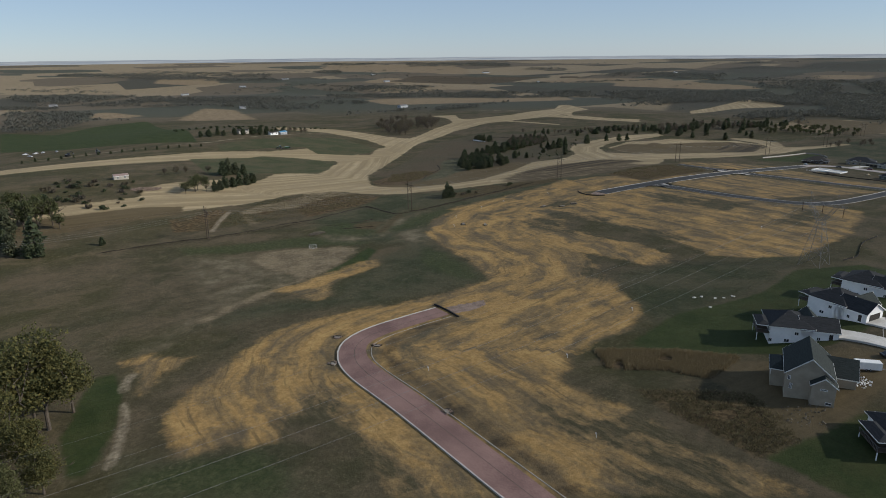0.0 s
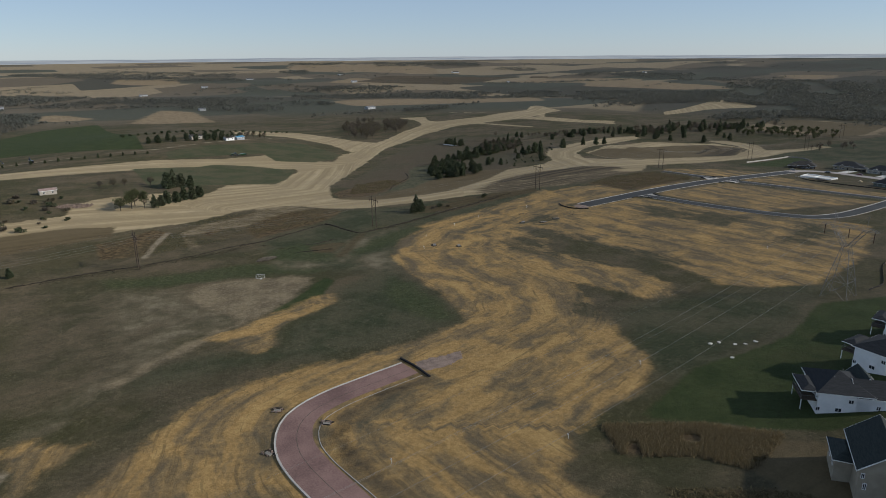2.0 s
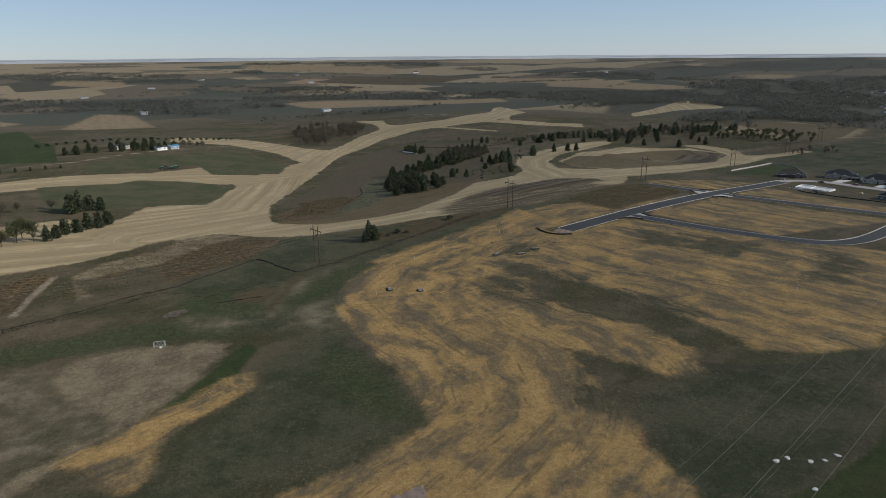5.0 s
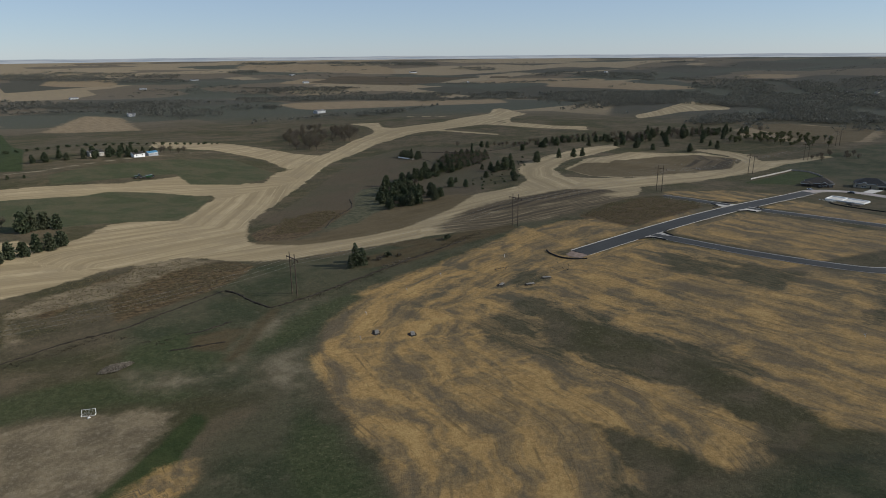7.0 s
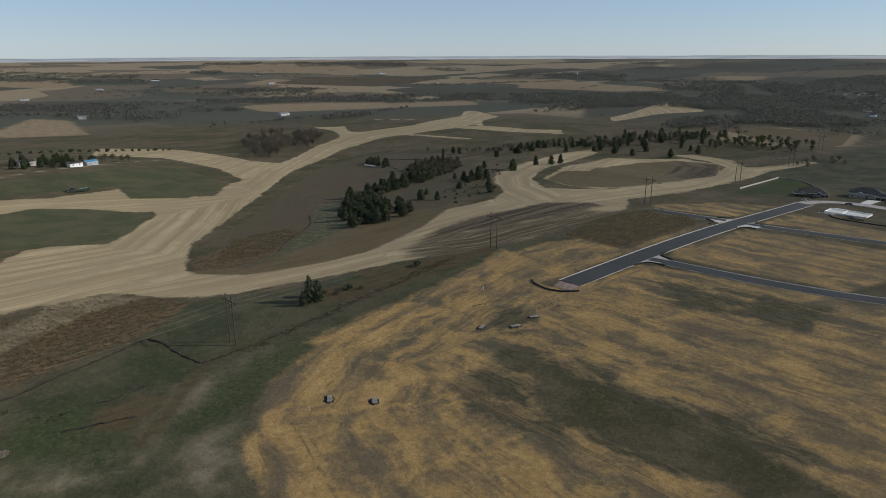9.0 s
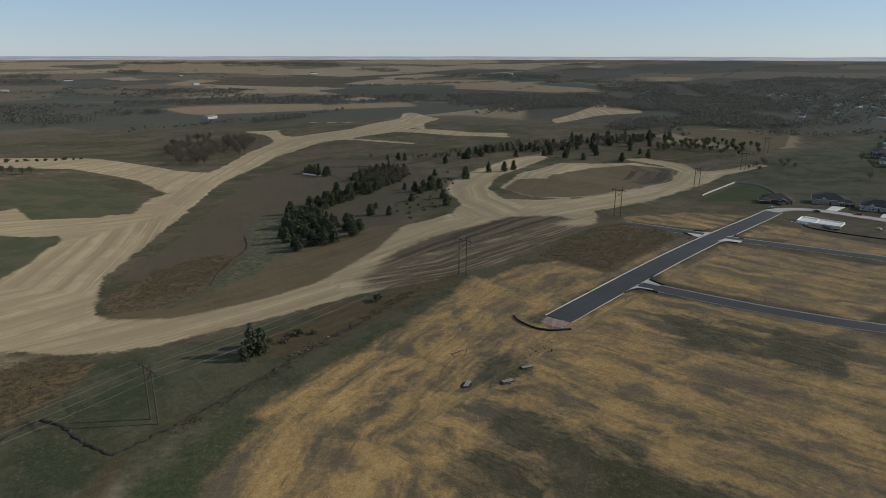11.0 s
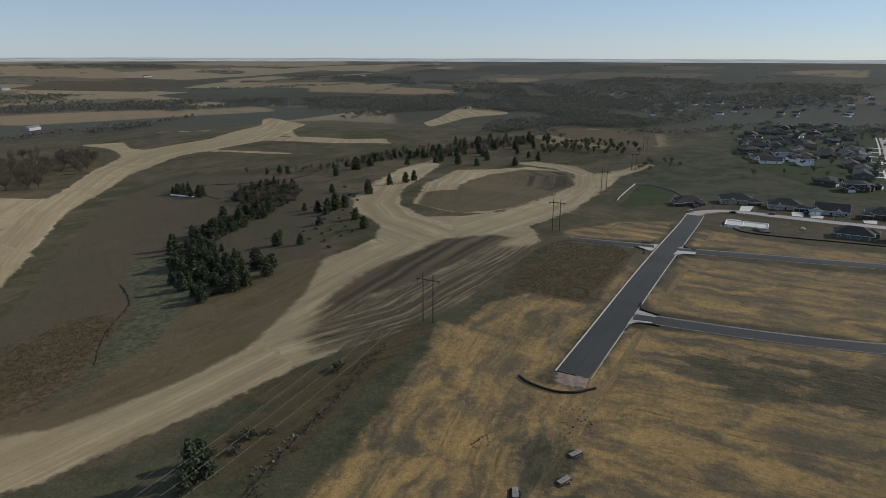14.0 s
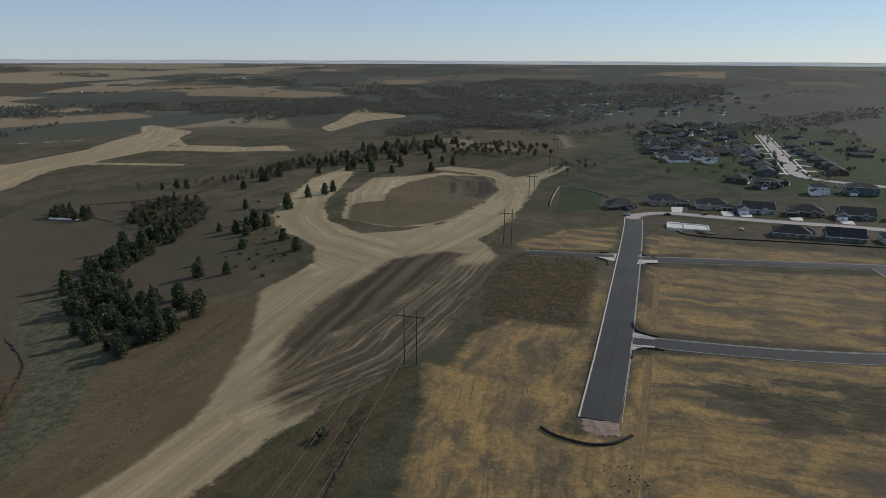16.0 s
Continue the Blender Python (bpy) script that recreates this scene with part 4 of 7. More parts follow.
def scatter(plot, n, gap, seed):
    """Up to n places in a plot, no closer than gap."""
    rng = random.Random(seed)
    xs, ys = [p[0] for p in plot], [p[1] for p in plot]
    out = []
    for k in range(n * 60):
        if len(out) >= n:
            break
        x, y = rng.uniform(min(xs), max(xs)), rng.uniform(min(ys), max(ys))
        if float(inside(plot, np.array([x]), np.array([y]))[0]) > 0 and all((x - a) ** 2 + (y - b) ** 2 > gap * gap for a, b in out):
            out.append((x, y))
    return out


# the wooded draw
DRAW = [(322, 472), (340, 474), (362, 503), (380, 532), (397, 549), (425, 556), (464, 568), (502, 579), (532, 600), (548, 622), (556, 650), (526, 660), (488, 630), (470, 592), (438, 578), (410, 572), (384, 560), (362, 530), (344, 503)]
BELT = [(322, 472), (347, 473), (372, 505), (388, 535), (400, 551), (425, 556), (464, 568), (470, 584), (438, 580), (405, 572), (372, 556), (350, 522), (332, 495)]
for x, y in scatter(BELT, 95, 4.4, 3):
    conifer(x + tree_rng.uniform(-4, 4), y + tree_rng.uniform(-4, 4), tree_rng.choice((0.45, 0.6, 0.7, 0.8, 1.0)) * tree_rng.uniform(0.85, 1.15))
for x, y in scatter(DRAW, 110, 5.0, 41):
    if x > 455:
        if tree_rng.random() < 0.4:
            conifer(x, y, tree_rng.uniform(0.55, 1.0))
        else:
            bare_tree(x, y, tree_rng.uniform(0.5, 0.85), "bare trees of the draw")
for x, y in scatter([(511, 731), (517, 718), (505, 679), (490, 660), (490, 688), (488, 703)], 12, 5.0, 42):
    conifer(x, y, tree_rng.uniform(0.6, 0.9), label="dark green cedar beside the white roll on the slope")
for x, y in scatter([(573, 734), (592, 671), (645, 627), (716, 643), (786, 611), (860, 647), (786, 678), (703, 666), (633, 664), (590, 690)], 95, 6.5, 43):
    if tree_rng.random() < 0.45:
        conifer(x, y, tree_rng.uniform(0.5, 1.0))
    else:
        bare_tree(x, y, tree_rng.uniform(0.55, 0.9), "bare trees of the draw")
for x, y, s in [(342, 471, 1.0), (348, 471, 1.1), (352, 476, 0.9), (363, 472, 0.9), (373, 479, 0.9), (370, 486, 1.05), (378, 492, 0.8), (404, 505, 0.95), (409, 493, 0.7), (419, 517, 0.6), (447, 512, 0.7),
                (492, 528, 1.1), (484, 529, 1.15), (478, 531, 1.0), (474, 536, 0.9), (497, 540, 1.0), (470, 526, 0.8), (532, 571, 0.7), (538, 542, 1.2), (543, 546, 1.1), (580, 552, 0.9), (596, 547, 0.9), (612, 549, 1.0),
                (465, 499, 0.85), (448, 480, 0.75), (486, 581, 0.6), (476, 549, 0.6), (668, 634, 1.0), (641, 628, 1.0), (600, 622, 0.9)]:
    conifer(x, y, s, "cedars on the open slope", "single dark green cedar on the dry slope")
for x, y, s in [(735, 600, 1.0), (749, 601, 1.1), (745, 579, 1.2), (752, 561, 1.0), (792, 569, 1.2), (779, 530, 1.0), (826, 523, 1.0), (886, 576, 1.2), (842, 622, 1.2), (870, 595, 1.1), (855, 560, 0.9),
                (905, 560, 1.0), (765, 590, 0.9), (815, 585, 1.1), (800, 610, 1.0), (700, 612, 0.9), (840, 540, 0.7), (920, 590, 1.2)]:
    conifer(x, y, s, "pines beyond the dirt loop", "tall dark pine beyond the graded dirt loop")
for k, (x, y) in enumerate(scatter([(860, 530), (905, 520), (890, 470), (905, 430), (960, 440), (1000, 520), (930, 560)], 60, 7, 5)):
    tree(OLIVE, x, y, tree_rng.uniform(0.8, 1.2), "leafy_tree", "pale olive leafy tree beside the pond", "tree", "olive trees by the pond")
for x, y in scatter([(735, 612), (800, 640), (900, 655), (970, 610), (1010, 560), (935, 575), (860, 592)], 60, 7, 15):
    if tree_rng.random() < 0.6:
        conifer(x, y, tree_rng.uniform(0.7, 1.2), "pines beyond the dirt loop", "dark pine in the wood beyond the dirt loop")
    else:
        bare_tree(x, y, tree_rng.uniform(0.9, 1.3), "bare trees beyond the dirt loop")
for x, y in scatter([(790, 400), (830, 372), (870, 395), (850, 420), (805, 412)], 12, 7, 6):
    bare_tree(x, y, tree_rng.uniform(0.6, 0.9), "bare trees behind the power line")
for x, y in scatter(DRAW, 150, 5.0, 31):
    shrub(x + 1.5, y + 1.0, tree_rng.uniform(0.9, 1.9), tree_rng.choice((0, 1, 2)), "undergrowth of the draw", "grey-green shrub between the conifers of the draw")
# grove between the dirt roads
for x, y in scatter([(450, 900), (436, 830), (440, 812), (500, 850), (560, 900), (590, 950), (560, 1000), (500, 990)], 70, 7, 8):
    bare_tree(x, y, tree_rng.uniform(1.1, 1.6), "grove between the dirt roads", "leafless tree in a dense grey grove")
# clump beside the haul road
for x, y, s in [(110, 474, 0.95), (115, 480, 1.05), (121, 482, 1.0), (127, 487, 1.05), (133, 489, 1.0), (139, 494, 1.0), (126, 528, 1.2), (131, 532, 1.3), (137, 535, 1.25), (143, 532, 1.0), (105, 470, 0.8)]:
    conifer(x, y, s, "conifers beside the haul road", "tall dark conifer in a clump beside the haul road")
for x, y, s in [(85, 468, 1.2), (92, 472, 1.6), (99, 470, 1.5), (95, 478, 1.5)]:
    tree(OLIVE, x, y, s, "leafy_tree", "grey-olive half-bare tree beside the haul road", "tree", "leafy trees beside the haul road")
for x, y, s in [(92, 535, 0.9), (100, 540, 0.8), (84, 538, 0.7), (118, 545, 0.8)]:
    bare_tree(x, y, s, "bare trees behind the gravel yard")
# lone pine beside the creek
for x, y, s in [(243, 379, 1.05), (248, 382, 0.95), (239, 377, 0.6), (246, 377, 0.7)]:
    conifer(x, y, s, "lone pines beside the creek", "dark pine beside the dirt haul road")
for x, y, s, k in [(256, 378, 1.0, 0), (262, 380, 1.3, 1), (266, 377, 0.9, 0), (302, 383, 1.3, 1), (252, 383, 1.0, 0)]:
    shrub(x, y, s, k, "shrubs beside the haul road")
# farm windbreak and roadside row
for x, y in scatter([(159, 757), (254, 764), (275, 790), (262, 800), (200, 785), (165, 775)], 26, 6, 9):
    conifer(x, y, tree_rng.uniform(0.7, 1.0), "conifers of the farm windbreak", "dark conifer in a farm windbreak")
for k in range(6):
    bare_tree(262 + 6 * k, 778 + tree_rng.uniform(-6, 10), 0.9, "bare trees of the farmyard")
for k in range(16):
    conifer(-10 + 10.5 * k, 706 - 0.3 * k + tree_rng.uniform(-2, 2), tree_rng.uniform(0.32, 0.45), "young roadside conifers", "small young conifer in a roadside row")
for k in range(26):
    shrub(150 + 9 * k, 842 + 3.2 * k + tree_rng.uniform(-3, 3), tree_rng.uniform(1.0, 1.7), 1, "small cedars along the field edge", "small dark cedar along a field edge")
# trees at the western edge
for x, y, s in [(-4, 418, 2.7), (3, 421, 2.1), (-11, 414, 2.5), (-14, 434, 2.4), (6, 412, 1.3), (-24, 420, 2.3)]:
    tree(OLIVE, x, y, s, "leafy_tree", "tall grey-green leafy tree at the edge of the pasture", "tree", "leafy trees at the west edge")
for x, y, s in [(-7, 374, 1.75), (-10, 368, 0.9), (-5, 366, 0.7), (-19, 409, 1.5), (-20, 390, 1.1), (-17, 374, 1.2), (-30, 400, 1.3), (-36, 430, 1.5), (1, 447, 1.2), (23, 372, 0.55)]:
    conifer(x, y, s, "tall conifers at the west edge", "tall dark conifer at the edge of the pasture")
for x, y in scatter([(0, 520), (18, 545), (60, 515), (62, 445), (30, 440), (8, 470)], 42, 5, 12):
    shrub(x, y, tree_rng.uniform(0.6, 1.7), tree_rng.choice((0, 1, 1)), "cedar shrubs on the pasture", "small dark cedar shrub on the pasture slope")
for x, y in scatter([(400, 470), (460, 482), (520, 540), (560, 580), (480, 545), (430, 512)], 34, 7, 13):
    shrub(x, y, tree_rng.uniform(0.35, 0.8), 1, "small cedars on the slope", "small dark cedar bush on the dry slope")
# cottonwoods by the west lawn
for k, (x, y, s) in enumerate([(-8, 180, 1.22), (-13, 162, 0.75), (-18, 168, 0.9), (-17, 190, 1.35), (-14, 178, 1.2), (-10, 150, 0.62), (-17, 143, 0.65), (-11, 186, 1.0), (-2, 186, 0.8)]):
    tree([TALL[k % 2]], x, y, s, "cottonwood_tree", "tall cottonwood with green and yellow leaves", "tree", "cottonwoods by the lawn")


# far woods, past counting
WOODS = [
    [(1042, 686), (1105, 645), (1180, 588), (1225, 487), (1400, 520), (1500, 640), (1427, 885), (1352, 778)],
    [(-38, 1203), (23, 1138), (36, 1186), (106, 1344), (117, 1528), (60, 1741), (-52, 2003)],
    [(-36, 2270), (102, 1851), (219, 1691), (425, 1578), (447, 1325), (573, 1371), (589, 1735), (472, 1857), (341, 1945), (180, 2566), (-30, 2513)],
    [(137, 3315), (489, 2990), (709, 2766), (883, 2584), (1069, 3290), (775, 3558), (652, 3629), (387, 3591), (194, 3774)],
    [(879, 2168), (984, 2029), (1202, 1896), (1294, 2041), (981, 2256)],
    [(852, 1638), (1252, 1610), (1335, 1387), (1268, 1087), (1181, 901), (1399, 963), (1829, 1262), (1669, 1461), (1531, 1591), (1317, 1828), (1022, 1964)],
    [(2169, 2180), (2289, 1883), (2119, 1467), (2569, 1782), (2415, 2194)],
    [(1172, 1139), (1156, 979), (1098, 842), (1211, 911), (1393, 925), (1906, 1213), (1810, 1297), (1579, 1500)],
    [(1906, 1213), (1427, 885), (1352, 778), (1042, 686), (1105, 645), (1180, 588), (1225, 487), (2198, 728), (2272, 977), (2512, 1246), (2372, 1374), (2434, 1618), (2083, 1313)],
    [(700, 1708), (843, 1632), (1134, 1750), (1246, 1554), (1428, 1474), (1228, 1035), (1706, 1392), (1409, 1749), (1118, 1906), (833, 2008)],
    [(905, 2222), (1025, 2113), (1268, 1924), (1321, 2031), (1108, 2153), (951, 2319)],
    [(1264, 3162), (1343, 3005), (1454, 3309), (1396, 3473)],
    [(1570, 3847), (1863, 3659), (2016, 4022), (1704, 4147)],
    [(1920, 3412), (2360, 3011), (2642, 3415), (2201, 3912)],
    [(2297, 2807), (2462, 2665), (2543, 2771), (2394, 2900)],
    [(602, 1522), (660, 1486), (700, 1558), (645, 1640)],
    [(681, 1491), (726, 1410), (769, 1485), (714, 1544)],
    [(612, 1174), (693, 1150), (826, 1182), (861, 1246), (734, 1234), (648, 1229)],
    [(1184, 986), (1457, 941), (1372, 825), (1012, 586), (1148, 456), (1666, 439), (1853, 324), (2031, 184), (3078, 122), (2814, 507), (3065, 1012), (2251, 1205), (1722, 1204), (1309, 1149)],
]


def far_woods():
    """Bare and evergreen woods on the plain: each tree a loose dome of small leaf clumps."""
    rng = np.random.default_rng(77)
    xs, ys = [], []
    for plot in WOODS:
        ax, ay = np.array(plot, float).T
        area = 0.5 * abs(np.dot(ax, np.roll(ay, 1)) - np.dot(ay, np.roll(ax, 1)))
        far = math.hypot(ax.mean() - 120, ay.mean() - 180)
        want = int(min(5200, area / (90 + far * 0.06)))
        m = want * 6
        x, y = rng.uniform(ax.min() - 15, ax.max() + 15, m), rng.uniform(ay.min() - 15, ay.max() + 15, m)
        gap = np.sin(x / 53 + 2 * np.sin(y / 71)) + np.sin(y / 47 + 1.5 * np.sin(x / 66))
        ok = (inside(plot, x, y) + 14 * gap > 6) & (gap > -1.15)
        xs.append(x[ok][:want])
        ys.append(y[ok][:want])
    # hedgerows and scattered farm trees
    n = 60000
    az, r = rng.uniform(radians(-25), radians(125), n), 1050 * np.exp(rng.uniform(0, 1.45, n))
    x, y = 120 + r * np.sin(az), 180 + r * np.cos(az)
    f = np.sin(x / 210 + 1.3 * np.sin(y / 330)) * np.cos(y / 150 + 0.9 * np.sin(x / 260)) + 0.55 * np.sin(x / 123 + y / 61) + 0.12 * np.cos((x - y) / 47)
    keep = (f > 1.02) | ((np.abs((y + 0.35 * x) % 560 - 280) < 12) & (np.sin(x / 170 + y / 700) > 0.3)) | ((np.abs((y - 0.2 * x) % 430 - 215) < 10) & (np.sin(x / 190 - y / 500) > 0.4))
    keep &= (r < 4200) & (rng.uniform(size=n) < 0.55)
    xs.append(x[keep][:5000])
    ys.append(y[keep][:5000])
    x, y = np.concatenate(xs), np.concatenate(ys)
    clear = (np.hypot(x - 1250, y - 860) < 130) | (np.hypot(x - 900, y - 1020) < 190) | (np.hypot(x - 700, y - 900) < 220)
    x, y = x[~clear], y[~clear]
    r = np.hypot(x - 120, y - 180)
    quads = []
    for sel, k, lo, hi in ((r < 1750, 16, 0.09, 0.165), (r >= 1750, 9, 0.13, 0.25)):
        px, py = x[sel], y[sel]
        m = len(px)
        hgt = rng.uniform(5, 11, m)
        wide = hgt * 0.62 * (1 + np.clip((r[sel] - 1300) / 1500, 0, 1.2))
        v = rng.normal(size=(m, k, 3))
        v /= np.linalg.norm(v, axis=2)[:, :, None]
        v[:, :, 2] = np.abs(v[:, :, 2]) - 0.25
        c = np.stack([px, py, height(px, py) + hgt * 0.4], 1)[:, None] + v * rng.uniform(0.5, 1, (m, k, 1)) * np.stack([wide, wide, hgt * 0.6], 1)[:, None]
        a = rng.normal(size=(m, k, 3))
        a /= np.linalg.norm(a, axis=2)[:, :, None]
        b = np.cross(a, rng.normal(size=(m, k, 3)))
        b /= np.linalg.norm(b, axis=2)[:, :, None]
        s = hgt[:, None, None] * rng.uniform(lo, hi, (m, k, 1))
        quads.append(np.stack([c - a * s, c + b * s, c + a * s, c - b * s], 2).reshape(-1, 4, 3))
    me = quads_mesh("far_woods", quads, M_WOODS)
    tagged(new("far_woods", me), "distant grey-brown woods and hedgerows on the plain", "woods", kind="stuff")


far_woods()

# ---- more streets, pads and kerb-side things ----
street("road_3", [(384, 312.3), (385.5, 290), (388.5, 262), (394.5, 234), (403, 214), (418, 206), (440, 204), (480, 206), (512, 209)], 4.3, M_ASPHALT,
       "narrow dark asphalt side street between straw lots", "pale concrete kerb")
street("road_4", [(489, 315.5), (498, 282), (507, 240), (514, 205), (520, 170)], 4.6, M_ASPHALT,
       "dark asphalt side street with pale kerbs", "pale concrete kerb")
street("road_5", [(488, 327), (484, 345), (478.5, 369)], 4.6, M_ASPHALT, "short dark asphalt stub street", "pale concrete kerb")
street("road_6", [(600, 326), (614, 322), (625, 312), (628, 297), (622, 268), (617, 238), (614, 205), (609, 170), (604, 130)], 4.8, M_STREET,
       "pinkish concrete residential street with parked cars", "pale concrete kerb")
street("road_7", [(772, 95), (788, 150), (803, 184), (830, 196), (910, 193), (1030, 187), (1150, 181), (1290, 176)], 5.6, M_STREET,
       "pale concrete residential street far up the hill", "pale concrete kerb")


def slab(name, corners, material, label, category, lift=0.12, kind="structure"):
    """A low pad on the land with the given corners."""
    bm = bmesh.new()
    topv = [bm.verts.new((x, y, float(height(x, y)) + lift)) for x, y in corners]
    low = [bm.verts.new((x, y, float(height(x, y)) - 0.3)) for x, y in corners]
    bm.faces.new(topv)
    for k in range(len(corners)):
        j = (k + 1) % len(corners)
        bm.faces.new((topv[k], low[k], low[j], topv[j]))
    bmesh.ops.recalc_face_normals(bm, faces=bm.faces)
    ob = new(name, bm_mesh(name, bm, material))
    return tagged(ob, label, category, kind=kind)


def rough_pad(name, plot, material, label, seed, high=0.12):
    """A pad of loose stone with a ragged edge."""
    rng = random.Random(seed)
    cx, cy = sum(p[0] for p in plot) / len(plot), sum(p[1] for p in plot) / len(plot)
    edge = []
    for (ax, ay), (bx, by) in zip(plot, plot[1:] + plot[:1]):
        for k in range(8):
            t = k / 8
            edge.append((ax + (bx - ax) * t + rng.uniform(-0.5, 0.5), ay + (by - ay) * t + rng.uniform(-0.5, 0.5)))
    bm = bmesh.new()
    rings = []
    for f in (1.0, 0.85, 0.6, 0.3):
        ring = []
        for x, y in edge:
            px, py = cx + (x - cx) * f, cy + (y - cy) * f
            ring.append(bm.verts.new((px, py, float(height(px, py)) + (-0.1 if f == 1.0 else high * rng.uniform(0.5, 1.2)))))
        rings.append(ring)
    mid = bm.verts.new((cx, cy, float(height(cx, cy)) + high))
    n = len(edge)
    for r0, r1 in zip(rings, rings[1:]):
        for k in range(n):
            bm.faces.new((r0[k], r0[(k + 1) % n], r1[(k + 1) % n], r1[k]))
    for k in range(n):
        bm.faces.new((rings[-1][k], rings[-1][(k + 1) % n], mid))
    bmesh.ops.recalc_face_normals(bm, faces=bm.faces)
    return tagged(new(name, bm_mesh(name, bm, material)), label, "gravel pad", kind="structure")


rough_pad("gravel_pad_1", [(331.0, 322), (331.5, 312), (325, 311), (323, 317), (325, 321)], M_GRAVEL, "crushed pink stone at the street's end", 1)
rough_pad("gravel_pad_2", [(119, 189), (126, 188.5), (132, 187), (137, 186.5), (134, 182), (128, 180), (119, 181)], M_GRAVEL, "crushed pink stone beyond the street stub", 2, 0.07)
for k, quad in enumerate([[(376.5, 312.4), (391.5, 312.4), (389, 305), (380, 305)], [(479, 316), (497, 316), (492.5, 307), (484.5, 307)], [(480, 326.5), (496, 326.5), (492, 334), (483, 334)]]):
    slab(f"apron_{k + 1}", quad, M_KERB, "pale concrete apron where a side street begins", "apron", 0.13 + 0.004 * k)


def wattle(points, radius, label):
    """A black filter sock lying along a curve."""
    line = smooth_line(points, 1.0)
    n = 8
    prof = [(radius * math.cos(math.pi * 2 * k / n), radius * 0.75 + radius * 0.8 * math.sin(math.pi * 2 * k / n)) for k in range(n + 1)]
    bm = strip(line, prof)
    for v in bm.verts:
        v.co.z += 0.04 * math.sin(v.co.x * 3 + v.co.y * 2)
    return tagged(new("filter_sock", bm_mesh("filter_sock", bm, M_BLACK)), label, "filter sock", "black filter socks")


wattle([(323, 331), (320.5, 327), (319, 319), (321, 313), (326, 308.5)], 0.42, "long black filter sock curving round the street's end")
for pts in ([(399.5, 313), (393.5, 311.5), (391, 308), (390, 304)], [(370.5, 311.5), (377, 310.5), (379.5, 306.5), (379.5, 302)], [(503, 315), (497, 313), (494.5, 308)], [(474, 313.5), (481, 312), (483.5, 307)],
            [(505, 330), (497, 331), (494, 335)], [(472, 328.5), (480, 330), (483, 336)]):
    wattle(pts, 0.36, "black filter sock on the corner of a side street")
wattle([(118.2, 193.5), (118.6, 186), (118.2, 177.5)], 0.4, "black filter sock across the end of the pink street")


def silt_fence(points, label):
    line = smooth_line(points, 2.5)
    base = tagged(new("silt_fence"), label, "fence", "black silt fences")
    part("fabric", strip(line, [(-0.02, -0.1), (-0.02, 0.6), (0.02, 0.6), (0.02, -0.1)]), M_BLACK, base)
    for q in line[::2]:
        bm = bmesh.new()
        z = float(height(q.x, q.y))
        limb(bm, (q.x + 0.06, q.y, z - 0.3), (q.x + 0.06, q.y, z + 0.85), 0.03, 0.03, 4)
        part("stake", bm, M_TIMBER, base, "wooden stake")
    return base


silt_fence([(572, 300), (559, 292), (556, 271), (558, 245), (559, 222), (560, 190)], "sagging black silt fence behind the building lots")
silt_fence([(352, 148), (334, 146), (318, 140), (303, 134), (296, 134), (291, 134)], "black silt fence on the grass slope")


def board_fence(points, material, high, label):
    line = smooth_line(points, 2.4)
    base = tagged(new("board_fence"), label, "fence")
    for a, b in zip(line, line[1:]):
        part("panel", strip([a, b], [(-0.04, 0.05), (-0.04, high), (0.04, high), (0.04, 0.05)]), material, base)
    for q in line:
        bm = bmesh.new()
        z = float(height(q.x, q.y))
        limb(bm, (q.x, q.y, z - 0.2), (q.x, q.y, z + high + 0.12), 0.08, 0.08, 6)
        part("post", bm, material, base)
    return base


board_fence([(631, 384), (660, 388), (700, 392), (729, 394)], M_KERB, 1.3, "white vinyl board fence round a back lawn")
board_fence([(729, 394), (727, 378), (708, 360), (684, 347)], M_STREET, 1.0, "grey board fence round a back lawn")


# cut banks of the small creeks
M_CUT = worn("dark_cut_earth", (0.016, 0.013, 0.010), (0.045, 0.037, 0.026), 0.4, 0.95, bump=0.4)


def cut_bank(points, wide, high, seed):
    """A low broken lip of dark earth along a creek."""
    rng = random.Random(seed)
    line = smooth_line(points, 1.3)
    line = [q + Vector((rng.uniform(-0.35, 0.35), rng.uniform(-0.35, 0.35))) for q in line]
    bm = bmesh.new()
    rings = []
    for k, (q, s) in enumerate(zip(line, sides(line))):
        z = float(height(q.x, q.y))
        e = 0.0 if k in (0, len(line) - 1) else rng.uniform(0.15, 1.0)
        prof = [(-wide, -0.1), (-wide * 0.4, high * e), (wide * 0.3, high * e * 0.8), (wide * 0.8, -0.1)]
        rings.append([bm.verts.new((q.x + s.x * a, q.y + s.y * a, z + b)) for a, b in prof])
    for r0, r1 in zip(rings, rings[1:]):
        for k in range(3):
            bm.faces.new((r0[k], r0[k + 1], r1[k + 1], r1[k]))
    bmesh.ops.recalc_face_normals(bm, faces=bm.faces)
    return tagged(new("creek_bank", bm_mesh("creek_bank", bm, M_CUT)), "broken dark earth bank of a small creek", "creek bank", kind="structure")


